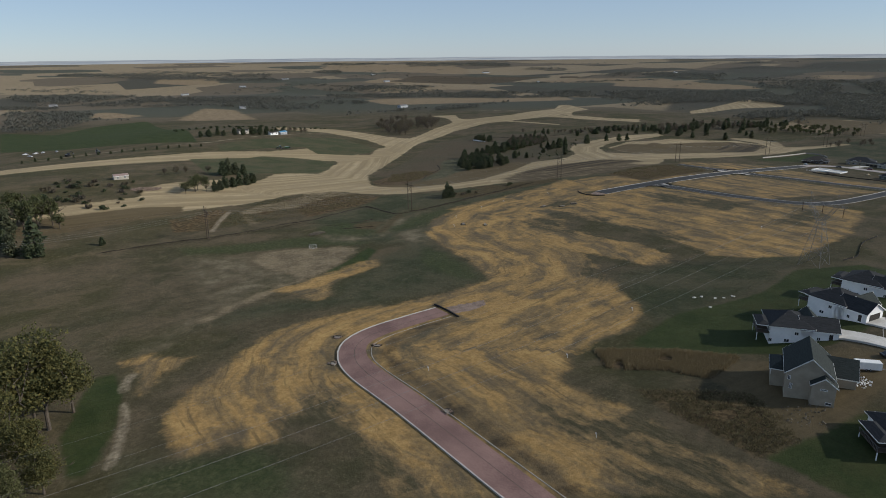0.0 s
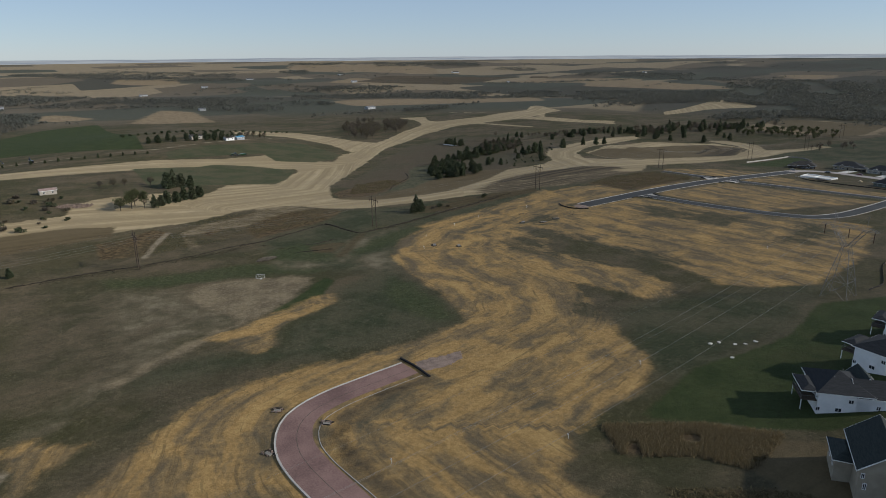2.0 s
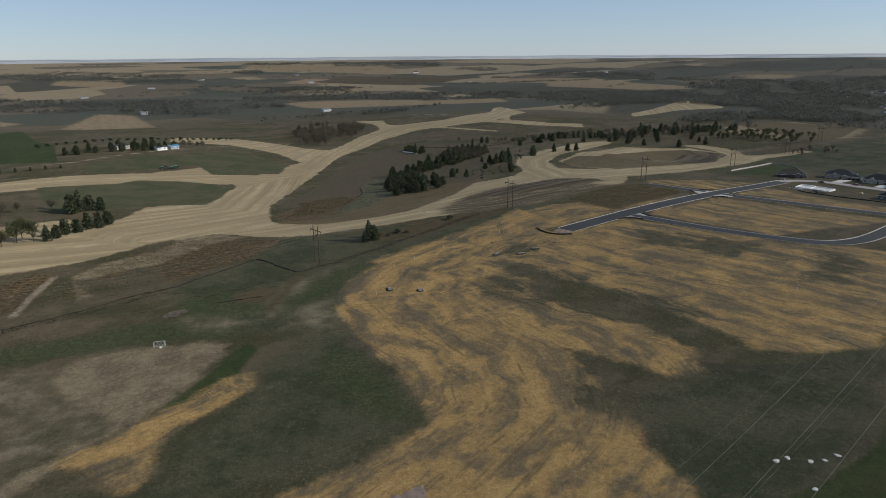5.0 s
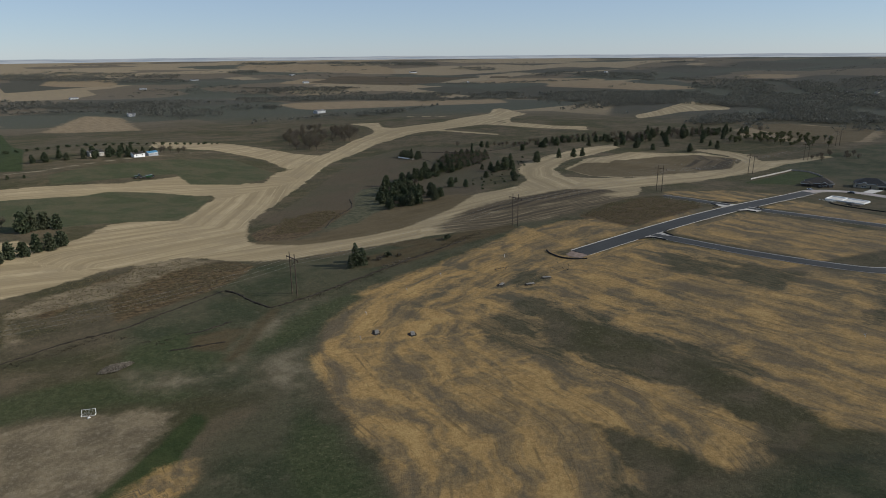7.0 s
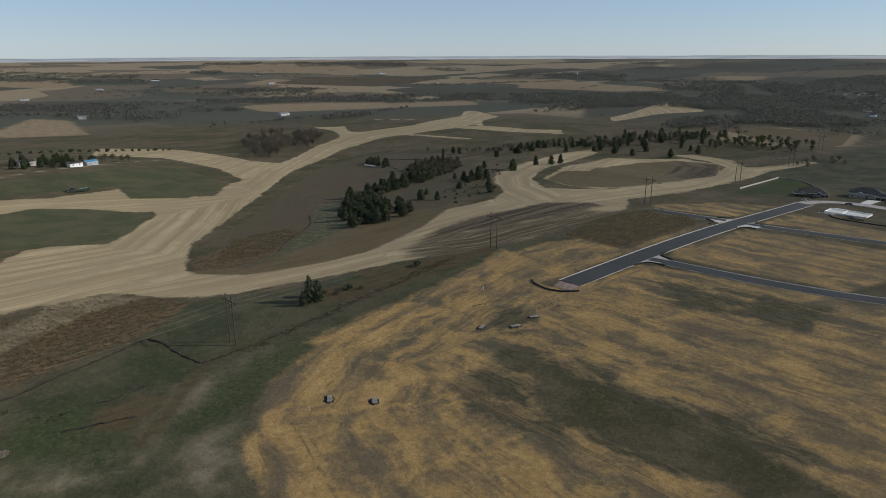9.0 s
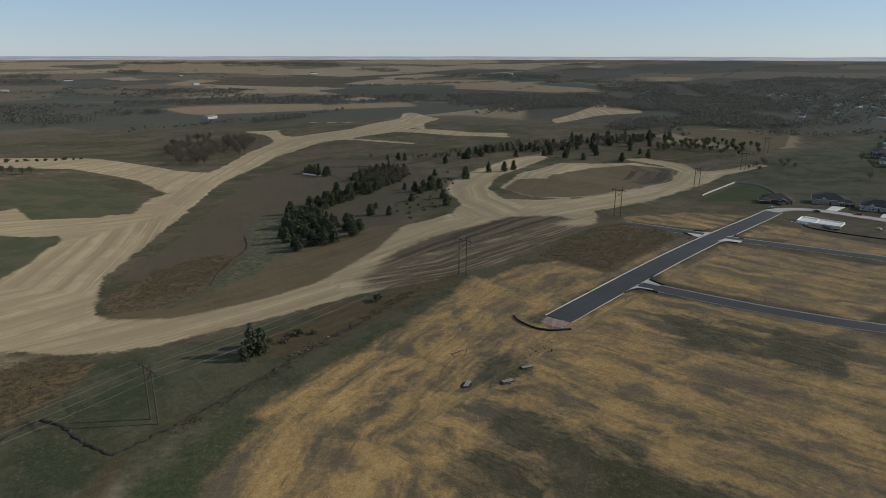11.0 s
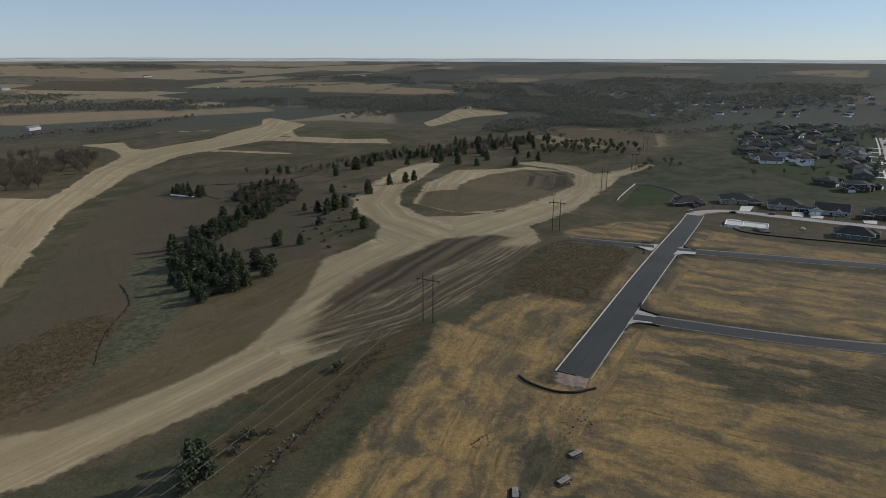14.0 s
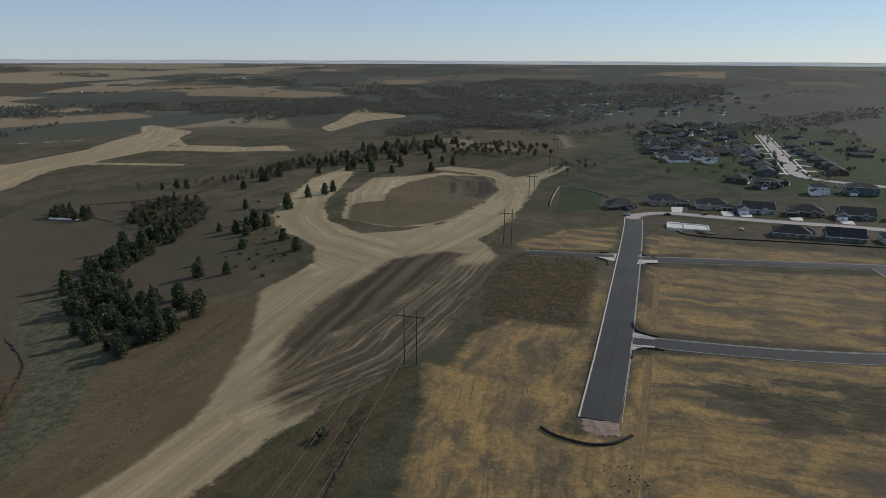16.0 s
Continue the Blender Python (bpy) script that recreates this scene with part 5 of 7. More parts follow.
for k, (pts, w, h) in enumerate([([(20, 359), (58, 361), (77, 360), (100, 363), (119, 368), (137, 369), (150, 374), (164, 379), (182, 386)], 0.55, 0.45), ([(182, 386), (185, 378), (186, 366), (189, 354)], 0.7, 0.6),
                                 ([(189, 354), (200, 355), (214, 357), (232, 361), (255, 366), (282, 371), (309, 375)], 0.6, 0.55), ([(172, 351), (161, 349), (154, 350)], 0.6, 0.45), ([(145, 339), (153, 337), (163, 334)], 0.5, 0.4),
                                 ([(330, 532), (320, 512), (310, 498), (294, 485), (281, 472), (270, 458)], 0.45, 0.6), ([(508, 700), (497, 668), (488, 640)], 0.6, 0.5), ([(529, 711), (549, 672), (585, 649), (655, 668)], 0.7, 0.6)]):
    cut_bank(pts, w, h, 30 + k)

# ---- houses ----
def box_bm(x0, x1, y0, y1, z0, z1, bm=None):
    bm = bm or bmesh.new()
    v = [bm.verts.new((x, y, z)) for z in (z0, z1) for x, y in ((x0, y0), (x1, y0), (x1, y1), (x0, y1))]
    for f in ((3, 2, 1, 0), (4, 5, 6, 7), (0, 1, 5, 4), (1, 2, 6, 5), (2, 3, 7, 6), (3, 0, 4, 7)):
        bm.faces.new([v[i] for i in f])
    return bm


def hull(points):
    """A closed solid round the points."""
    bm = bmesh.new()
    for p in points:
        bm.verts.new(p)
    bmesh.ops.convex_hull(bm, input=bm.verts)
    return bm


def shifted(bm, m):
    bm.transform(m)
    return bm


def block(base, x, y, l, w, z0, eave, rise, wall, roof, style="gable", along="x", over=0.6, trim=M_WHITE, plain=False):
    """One roofed volume of a house: walls, roof and fascia. l runs along x, w along y."""
    turn = pose(x, y, 0, 0, 0, 0 if along == "x" else 90)
    if along == "y":
        l, w = w, l
    a, b = l / 2, w / 2
    if style == "gable":
        pts = [(sx * a, sy * b, z) for sx in (-1, 1) for sy in (-1, 1) for z in (z0, eave)] + [(-a, 0, eave + rise - 0.15), (a, 0, eave + rise - 0.15)]
        part("wall", shifted(hull(pts), turn), wall, base)
        k = rise / b
        for s in (-1, 1):
            e, o = b + over, a + over * 0.7
            low, t = eave - k * over, 0.22
            part("roof", shifted(hull([(sx * o, s * y0, z) for sx in (-1, 1) for y0, z in ((0, eave + rise), (0, eave + rise + t), (e, low), (e, low + t))]), turn), roof, base)
            if plain:
                continue
            part("fascia", shifted(box_bm(-o, o, min(s * e, s * (e + 0.05)), max(s * e, s * (e + 0.05)), low - 0.03, low + t + 0.02), turn), trim, base, "pale fascia board")
        for s in () if plain else (-1, 1):
            for q in (-1, 1):
                e, o = b + over, s * (a + over * 0.7 + 0.03)
                low = eave - k * over
                part("bargeboard", shifted(hull([(o + d, q * y0, z) for d in (-0.025, 0.025) for y0, z in ((0, eave + rise - 0.08), (0, eave + rise + 0.24), (e, low - 0.05), (e, low + 0.24))]), turn), trim, base, "pale bargeboard")
    else:
        part("wall", shifted(box_bm(-a, a, -b, b, z0, eave), turn), wall, base)
        e, o = b + over, a + over
        ridge = max(0.05, a - b)
        part("roof", shifted(hull([(sx * o, sy * e, z) for sx in (-1, 1) for sy in (-1, 1) for z in (eave - 0.1, eave + 0.1)] + [(sx * ridge, 0, eave + rise) for sx in (-1, 1)]), turn), roof, base)
        if not plain:
            part("fascia", shifted(box_bm(-o - 0.03, o + 0.03, -e - 0.03, e + 0.03, eave - 0.13, eave + 0.09), turn), trim, base, "pale fascia board")


def opening(base, x, y, z, w, h, face, kind="window"):
    """A window, door or garage door on a wall that faces -x, +x, -y or +y."""
    turn = pose(x, y, z, 0, 0, {"-y": 0, "+x": 90, "+y": 180, "-x": 270}[face])
    if kind == "window":
        bm = bmesh.new()
        f = 0.1
        for x0, x1, z0, z1 in ((-w / 2, w / 2, -h / 2, -h / 2 + f), (-w / 2, w / 2, h / 2 - f, h / 2), (-w / 2, -w / 2 + f, -h / 2 + f, h / 2 - f), (w / 2 - f, w / 2, -h / 2 + f, h / 2 - f), (-0.04, 0.04, -h / 2 + f, h / 2 - f)):
            box_bm(x0, x1, -0.08, 0.06, z0, z1, bm)
        frame_ob = part("window", shifted(bm, turn), M_WHITE, base, "white-framed window")
        part("pane", shifted(box_bm(-w / 2 + f, w / 2 - f, -0.03, 0.05, -h / 2 + f, h / 2 - f), turn), M_PANE, frame_ob, "dark glass pane")
    elif kind == "door":
        part("door", shifted(box_bm(-w / 2, w / 2, -0.07, 0.05, -h / 2, h / 2), turn), ROOFS[2], base, "dark front door")
    else:
        door = part("garage_door", shifted(box_bm(-w / 2, w / 2, -0.06, 0.05, -h / 2, h / 2), turn), M_WHITE if kind == "garage" else ROOFS[2], base, "panelled garage door")
        bm = bmesh.new()
        for k in range(4):
            box_bm(-w / 2 + 0.08, w / 2 - 0.08, -0.085, -0.05, -h / 2 + k * h / 4 + 0.06, -h / 2 + (k + 1) * h / 4 - 0.04, bm)
        part("panels", shifted(bm, turn), M_WHITE if kind == "garage" else ROOFS[2], door)


def row_of_windows(base, x0, x1, y0, y1, z, face, n, w=1.3, h=1.4):
    for k in range(n):
        t = (k + 0.5) / n
        opening(base, x0 + (x1 - x0) * t, y0 + (y1 - y0) * t, z, w, h, face)


def vents(base, spots):
    for x, y, z in spots:
        bm = bmesh.new()
        limb(bm, (x, y, z - 0.5), (x, y, z + 0.45), 0.09, 0.09, 6)
        part("vent_pipe", bm, M_STEEL, base, "short roof vent pipe")


def settle(base, x, y, turn, lift=0.0):
    base.matrix_basis = pose(x, y, float(height(x, y)) + lift, 0, 0, turn)
    return base


def ranch_house(x, y, turn, wall, roof, label, style="hip", l=13.0, w=11.0, garage="garage", bays=2, eave=3.0, mirror=1, group="houses along the street", plain=False, rise=2.9):
    """A one-storey house: a main roof, a garage wing and a porch gable; its front faces -x."""
    base = tagged(new("house"), label, "house", group)
    wm, rm = WALLS[wall], ROOFS[roof]
    block(base, 0, 0, w, l, -1.0, eave, rise, wm, rm, style, "y", plain=plain)
    gy = mirror * (l / 2 - 0.5)
    gw = 3.1 * bays + 0.8
    block(base, -w / 2 - 0.5, gy, 7.0, gw, -1.0, eave - 0.15, 1.9, wm, rm, "gable" if style == "gable" else "hip", "x", 0.5, plain=plain)
    for k in range(bays):
        opening(base, -w / 2 - 4.0, gy - gw / 2 + 0.4 + 3.1 * (k + 0.5), 1.15, 2.7, 2.3, "-x", garage)
    block(base, -w / 2 - 0.2, -mirror * l * 0.18, 2.4, 4.2, -1.0, eave - 0.1, 1.5, wm, rm, "gable", "x", 0.4, plain=plain)
    row_of_windows(base, -w / 2 - 1.4, -w / 2 - 1.4, -mirror * l * 0.18 - 1.8, -mirror * l * 0.18 + 1.8, 1.5, "-x", 2)
    opening(base, -w / 2, -mirror * l * 0.40, 1.5, 1.5, 1.5, "-x")
    opening(base, -w / 2, mirror * 0.4, 1.05, 1.0, 2.1, "-x", "door")
    row_of_windows(base, w / 2, w / 2, -l / 2, l / 2, 1.6, "+x", 2 if plain else 4)
    row_of_windows(base, -w / 2, w / 2, -l / 2, -l / 2, 1.6, "-y", 1 if plain else 2)
    row_of_windows(base, -w / 2, w / 2, l / 2, l / 2, 1.6, "+y", 1 if plain else 2)
    if not plain:
        vents(base, [(1.5, 1.0, eave + 2.2), (2.2, -2.0, eave + 1.8)])
    return settle(base, x, y, turn)


def two_storey(x, y, turn, wall, roof, label, l=12.0, w=10.0, group="two-storey houses up the hill"):
    base = tagged(new("house"), label, "house", group)
    wm, rm = WALLS[wall], ROOFS[roof]
    block(base, 0, 0, w, l, -1.0, 6.0, 2.6, wm, rm, "hip", "y")
    block(base, -w / 2 - 1.0, l * 0.3, 6.5, 6.8, -1.0, 3.0, 1.9, wm, rm, "gable", "x", 0.4)
    opening(base, -w / 2 - 4.25, l * 0.3, 1.15, 5.0, 2.3, "-x", "garage")
    for z in (1.6, 4.5):
        row_of_windows(base, -w / 2, -w / 2, -l / 2, l * 0.02, z, "-x", 2)
        row_of_windows(base, w / 2, w / 2, -l / 2, l / 2, z, "+x", 4)
        row_of_windows(base, -w / 2, w / 2, -l / 2, -l / 2, z, "-y", 2)
        row_of_windows(base, -w / 2, w / 2, l / 2, l / 2, z, "+y", 2)
    return settle(base, x, y, turn)


def deck(base, x0, x1, y0, y1, z):
    """A raised timber deck with posts and a rail."""
    part("deck_floor", box_bm(x0, x1, y0, y1, z - 0.25, z), M_WOOD, base, "dark timber deck")
    for x in (x0 + 0.15, x1 - 0.15):
        for y in (y0 + 0.15, y1 - 0.15):
            part("deck_post", box_bm(x - 0.09, x + 0.09, y - 0.09, y + 0.09, -1.0, z - 0.25), M_WHITE, base)
    bm = bmesh.new()
    box_bm(x0, x0 + 0.07, y0, y1, z + 0.95, z + 1.03, bm)
    box_bm(x0, x1, y0, y0 + 0.07, z + 0.95, z + 1.03, bm)
    n = int((y1 - y0) / 0.6)
    for k in range(n + 1):
        box_bm(x0, x0 + 0.05, y0 + k * (y1 - y0 - 0.05) / n, y0 + 0.05 + k * (y1 - y0 - 0.05) / n, z, z + 0.95, bm)
    part("deck_rail", bm, M_STEEL, base, "thin metal deck rail")


def white_house(x, y, turn, label, l=20.0, w=13.0):
    """Long white house, back to -x: a high main roof, a garage at the street end and a covered deck."""
    base = tagged(new("house"), label, "house", "white houses by the lawn")
    wm, rm = WALLS["white"], ROOFS[0]
    block(base, -3.5, 0, l - 7.0, w, -3.5, 4.4, 3.4, wm, rm, "hip", "x", 0.7)
    block(base, l / 2 - 5.0, -w / 2 + 4.2, 10.0, 8.4, -3.5, 4.2, 2.6, wm, rm, "gable", "x", 0.6)
    block(base, l / 2 - 6.5, w / 2 - 4.0, 6.0, 8.0, -3.5, 4.2, 2.8, wm, ROOFS[1], "gable", "y", 0.5)
    opening(base, l / 2, -w / 2 + 4.2, 2.3, 5.4, 2.4, "+x", "dark")
    opening(base, l / 2 - 2.0, -w / 2, 2.2, 1.0, 2.1, "-y", "door")
    for xx, z, ww in ((-9.0, -0.1, 1.0), (-4.5, 0.1, 1.5), (-2.0, 2.6, 1.2), (4.0, 1.6, 1.0)):
        opening(base, xx, -w / 2, z, ww, 1.1, "-y")
    row_of_windows(base, -l / 2, -l / 2, -w / 2 + 1, w / 2 - 1, 2.6, "-x", 3, 1.8, 1.8)
    row_of_windows(base, -l / 2, l / 2 - 8, w / 2, w / 2, 2.4, "+y", 4)
    deck(base, -l / 2 - 3.6, -l / 2 - 0.02, -w / 2 + 0.5, w / 2 - 4.0, 1.9)
    block(base, -l / 2 - 1.7, -1.5, 3.4, w - 4.5, 4.1, 4.2, 1.0, wm, rm, "hip", "y", 0.4)
    vents(base, [(-2, 2, 6.9), (-5, -2, 6.7), (5, -1.5, 5.2)])
    return settle(base, x, y, turn)


def tan_house(x, y, turn):
    """Unfinished tan house with steep crossing gables."""
    base = tagged(new("house"), "unfinished tan house with steep dark green roofs on bare earth", "house")
    wm, rm = WALLS["tan"], ROOFS[1]
    block(base, 0, 0, 10.6, 15.0, -2.5, 6.4, 4.4, wm, rm, "gable", "y", 0.6)
    block(base, 3.2, -8.2, 5.4, 3.0, -1.5, 5.0, 2.0, wm, rm, "gable", "y", 0.45)
    block(base, -6.5, 2.0, 4.0, 8.0, -1.5, 4.2, 1.6, wm, rm, "hip", "y", 0.6)
    block(base, 7.0, 5.0, 9.0, 9.0, -1.5, 3.8, 3.4, wm, rm, "gable", "x", 0.6)
    opening(base, -4.0, -7.5, 2.6, 0.7, 1.5, "-y")
    opening(base, -4.6, -7.5, 4.9, 0.7, 1.2, "-y")
    opening(base, 3.2, -9.7, 4.0, 1.6, 0.5, "-y")
    opening(base, 4.6, -9.7, 0.4, 1.4, 0.8, "-y")
    row_of_windows(base, -8.5, -8.5, -1.5, 5.5, 2.4, "-x", 2, 1.6, 1.6)
    opening(base, 11.5, 5.0, 1.3, 5.2, 2.4, "+x", "dark")
    row_of_windows(base, 5.75, 5.75, -6.5, -1.5, 2.4, "+x", 2)
    vents(base, [(-1.5, 3, 9.0), (2.0, 0.5, 8.4)])
    return settle(base, x, y, turn)


white_house(191.5, 97.3, -49, "white house with charcoal roof and rear deck by a lawn", 18.5, 12.5)
white_house(214.4, 94.8, -95, "white house with charcoal roof beside a concrete drive", 19.0, 12.5)
white_house(245.0, 100.0, -80, "white house with dark roof at the lawn's end", 19.0, 13.0)
white_house(161.0, 49.5, -40, "white house with a covered rear deck over dark lawn", 20.0, 13.0)
tan_house(164.1, 79.5, -58)


def drive(name, a, b, half, label):
    """A concrete drive from a garage down to the street."""
    bm = strip(smooth_line([a, b], 1.2), [(-half, -0.4), (-half, 0.22), (0, 0.26), (half, 0.22), (half, -0.4)])
    return tagged(new(name, bm_mesh(name, bm, M_CONCRETE)), label, "driveway", kind="structure")


drive("driveway_1", (197.3, 88.5), (201.0, 75.5), 4.6, "wide pale concrete driveway")
drive("driveway_2", (211.6, 86.5), (212.6, 79.5), 4.4, "pale concrete driveway between white houses")
street("road_8", [(194, 66), (206, 75), (220, 80.5), (240, 87), (262, 96), (285, 104)], 4.8, M_STREET, "pale concrete street behind the white houses", "pale concrete kerb")

# the row beyond the cul-de-sac; fronts face the street at -x
for args in [(645, 336, 25, "brown", 2, "dark brown low house with brown roof on the corner", "hip", 19, 13, "dark", 2, 3.0, 1),
             (668, 307, 15, "tan", 0, "stone and tan house with a tall hip roof and front gable", "hip", 22, 15, "dark", 3, 3.6, -1),
             (659, 275, 6, "beige", 0, "beige house with a triple garage and dark hip roof", "hip", 21, 14, "dark", 3, 3.2, -1),
             (650, 247, 2, "light", 0, "light grey house with white double garage doors", "gable", 20, 14, "garage", 2, 3.2, 1),
             (648, 218, 0, "brown", 0, "dark brown house with an open garage on the street", "hip", 20, 14, "dark", 2, 3.2, 1),
             (645, 190, 0, "grey", 0, "blue-grey house with white garage doors on the street", "gable", 20, 14, "garage", 2, 3.2, 1),
             (644, 162, 0, "beige", 2, "beige house with a brown roof on the street", "gable", 17, 12, "garage", 2, 3.0, -1)]:
    ranch_house(*args, rise=3.8)
for args in [(576, 237, 180, "green", 0, "grey-green house seen from its back yard", "hip", 19, 12, "garage", 2, 3.0, 1),
             (575, 211, 180, "grey", 0, "blue-grey house with a gabled back wall", "gable", 19, 12, "garage", 2, 3.0, 1),
             (576, 184, 180, "light", 0, "light grey house behind the silt fence", "hip", 18, 12, "garage", 2, 3.0, 1)]:
    ranch_house(*args, rise=3.8)
for k, (x, y, dx) in enumerate([(660, 298, -30), (650, 266, -22), (642, 255, -15), (640, 226, -17), (637, 198, -17)]):
    slab(f"driveway_{k + 3}", [(x - 4, y - 4), (x - 4, y + 4), (x + dx + 2, y + 3.2), (x + dx + 2, y - 3.2)], M_CONCRETE, "pale concrete driveway in front of a garage", "driveway", 0.14)
# homes up the hill
hill_rng = random.Random(21)
for k, (x, y, t) in enumerate([(1109, 334, 20), (937, 298, 30), (1082, 298, 10), (1258, 331, 0), (1001, 229, 90), (889, 228, 90), (780, 248, 60), (760, 225, 70), (824, 222, 90),
                               (890, 160, 270), (995, 160, 270), (1031, 100, 180), (1092, 85, 200), (860, 220, 90), (940, 222, 90), (1060, 222, 90), (1120, 222, 90), (850, 160, 270), (945, 160, 270),
                               (1050, 160, 270), (1110, 160, 270), (970, 270, 20), (1030, 320, 0), (1180, 300, 20), (1160, 240, 60), (1220, 260, 40), (1300, 280, 20), (1340, 330, 0), (800, 110, 0),
                               (860, 90, 10), (930, 70, 30), (1000, 40, 0), (1180, 110, 0), (1250, 140, 0), (1320, 220, 10), (1400, 260, 0), (1420, 180, 0), (1500, 240, 0)]):
    wall = hill_rng.choice(("grey", "grey", "brown", "light", "green", "brown", "tan"))
    ranch_house(x, y, t + hill_rng.uniform(-6, 6), wall, hill_rng.randrange(3), "one-storey house with a dark shingle roof on the hill", hill_rng.choice(("hip", "gable")), 21, 15, "garage", 2, 3.2, hill_rng.choice((1, -1)), "houses on the hill", True)
TOWN = [(880, 310), (960, 325), (1130, 350), (1280, 345), (1400, 330), (1500, 240), (1400, 215), (1150, 218), (1000, 215), (860, 218)]
built = [(1109, 334), (937, 298), (1082, 298), (1258, 331), (1001, 229), (889, 228), (860, 220), (940, 222), (1060, 222), (1120, 222), (970, 270), (1030, 320), (1180, 300), (1160, 240), (1220, 260), (1300, 280), (1340, 330), (884, 268)]
for x, y in scatter(TOWN, 70, 24, 44):
    if all((x - a) ** 2 + (y - b) ** 2 > 500 for a, b in built):
        wall = hill_rng.choice(("grey", "light", "brown", "brown", "green", "white", "grey"))
        ranch_house(x, y, hill_rng.choice((0, 90, 180, 270)) + hill_rng.uniform(-12, 12), wall, hill_rng.randrange(3), "house with a dark shingle roof in the dense neighbourhood", hill_rng.choice(("hip", "gable")), 20, 14, "garage", 2, 3.2, hill_rng.choice((1, -1)), "houses on the hill", True)
for x, y in scatter([(800, 330), (900, 340), (1300, 380), (1450, 250), (1400, 60), (1000, 60), (800, 130), (760, 240)], 130, 13, 45):
    if all((x - a) ** 2 + (y - b) ** 2 > 150 for a, b in built):
        bare_tree(x, y, tree_rng.uniform(0.5, 1.1), "yard trees of the neighbourhood", "small bare tree in a house yard")
two_storey(884, 268, 30, "white", 0, "tall white two-storey house on the green slope")
two_storey(732, 196, 5, "white", 0, "white two-storey house with rows of windows")
two_storey(741, 166, 0, "grey", 0, "blue-grey two-storey house on the slope", 22.0, 12.0)
two_storey(752, 231, 15, "brown", 0, "dark brown two-storey house on the slope", 14.0, 11.0)
two_storey(932, 292, 30, "light", 0, "grey two-storey house above the green slope", 18.0, 11.0)
two_storey(952, 322, 35, "brown", 2, "dark two-storey house at the end of the row", 20.0, 12.0)
for s in (-1, 1):
    walk_line = smooth_line([(822, 196 + 9 * s), (910, 193 + 9 * s), (1030, 187 + 9 * s), (1150, 181 + 9 * s), (1290, 176 + 9 * s)])
    tagged(new("pavement_1" if s < 0 else "pavement_2", bm_mesh("pavement", strip(walk_line, [(-0.9, -0.2), (-0.9, 0.2), (0.9, 0.2), (0.9, -0.2)]), M_CONCRETE)), "pale concrete pavement along the far street", "pavement", kind="structure")
for k, (x, s) in enumerate([(830, 1), (864, 1), (893, 1), (944, 1), (1005, 1), (1064, 1), (1124, 1), (855, -1), (894, -1), (949, -1), (999, -1), (1054, -1), (1114, -1)]):
    y = 198 - 0.05 * (x - 806)
    slab(f"driveway_{k + 8}", [(x - 3, y + 5 * s), (x + 3, y + 5 * s), (x + 3, y + 20 * s), (x - 3, y + 20 * s)], M_CONCRETE, "pale concrete driveway in front of a garage", "driveway", 0.23)


# the far town
def far_town():
    rng = random.Random(5)
    kinds = []
    for k, (wall, roof) in enumerate((("white", 0), ("light", 2), ("tan", 0), ("beige", 2))):
        base = tagged(new("house"), "small distant house among the trees of the town", "house", "houses of the far town")
        block(base, 0, 0, 10, 14, -2.0, 3.4, 2.6, WALLS[wall], ROOFS[roof], "gable" if k % 2 else "hip", "y", plain=True)
        opening(base, -5, 0, 1.6, 2.4, 1.5, "-x")
        kinds.append(settle(base, 1700 + 30 * k, 420, rng.uniform(0, 180)))
    spots = scatter([(1480, 560), (1700, 200), (1900, 120), (2300, 150), (2500, 600), (2300, 1000), (2050, 950), (1850, 700)], 150, 30, 4)
    for x, y in spots:
        copy_thing(kinds[rng.randrange(4)], pose(x, y, float(height(x, y)), 0, 0, rng.uniform(0, 180)))


far_town()

# ---- power lines ----
def tube(name, points, radius, material, n=5):
    """A thin round bar through the points."""
    bm = bmesh.new()
    rings = []
    for k, p in enumerate(points):
        d = (points[min(k + 1, len(points) - 1)] - points[max(k - 1, 0)]).normalized()
        u = d.cross(Vector((0, 0, 1)))
        u = u.normalized() if u.length > 1e-4 else Vector((1, 0, 0))
        v = d.cross(u)
        rings.append([bm.verts.new(p + (u * math.cos(2 * math.pi * j / n) + v * math.sin(2 * math.pi * j / n)) * radius) for j in range(n)])
    for r0, r1 in zip(rings, rings[1:]):
        for j in range(n):
            bm.faces.new((r0[j], r0[(j + 1) % n], r1[(j + 1) % n], r1[j]))
    bm.faces.new(rings[0])
    bm.faces.new(rings[-1])
    bmesh.ops.recalc_face_normals(bm, faces=bm.faces)
    return bm_mesh(name, bm, material)


def span(a, b, sag, radius, label, group):
    pts = []
    for k in range(25):
        t = k / 24
        p = a.lerp(b, t)
        p.z -= 4 * sag * t * (1 - t)
        pts.append(p)
    return tagged(new("power_wire", tube("power_wire", pts, radius, M_WIRE)), label, "power wire", group)


H_SPOTS = [(-62, 352), (73.5, 357), (203, 362), (346, 376.5), (494, 382), (676, 407), (808, 415), (930, 432)]
POLE_H = 18.3


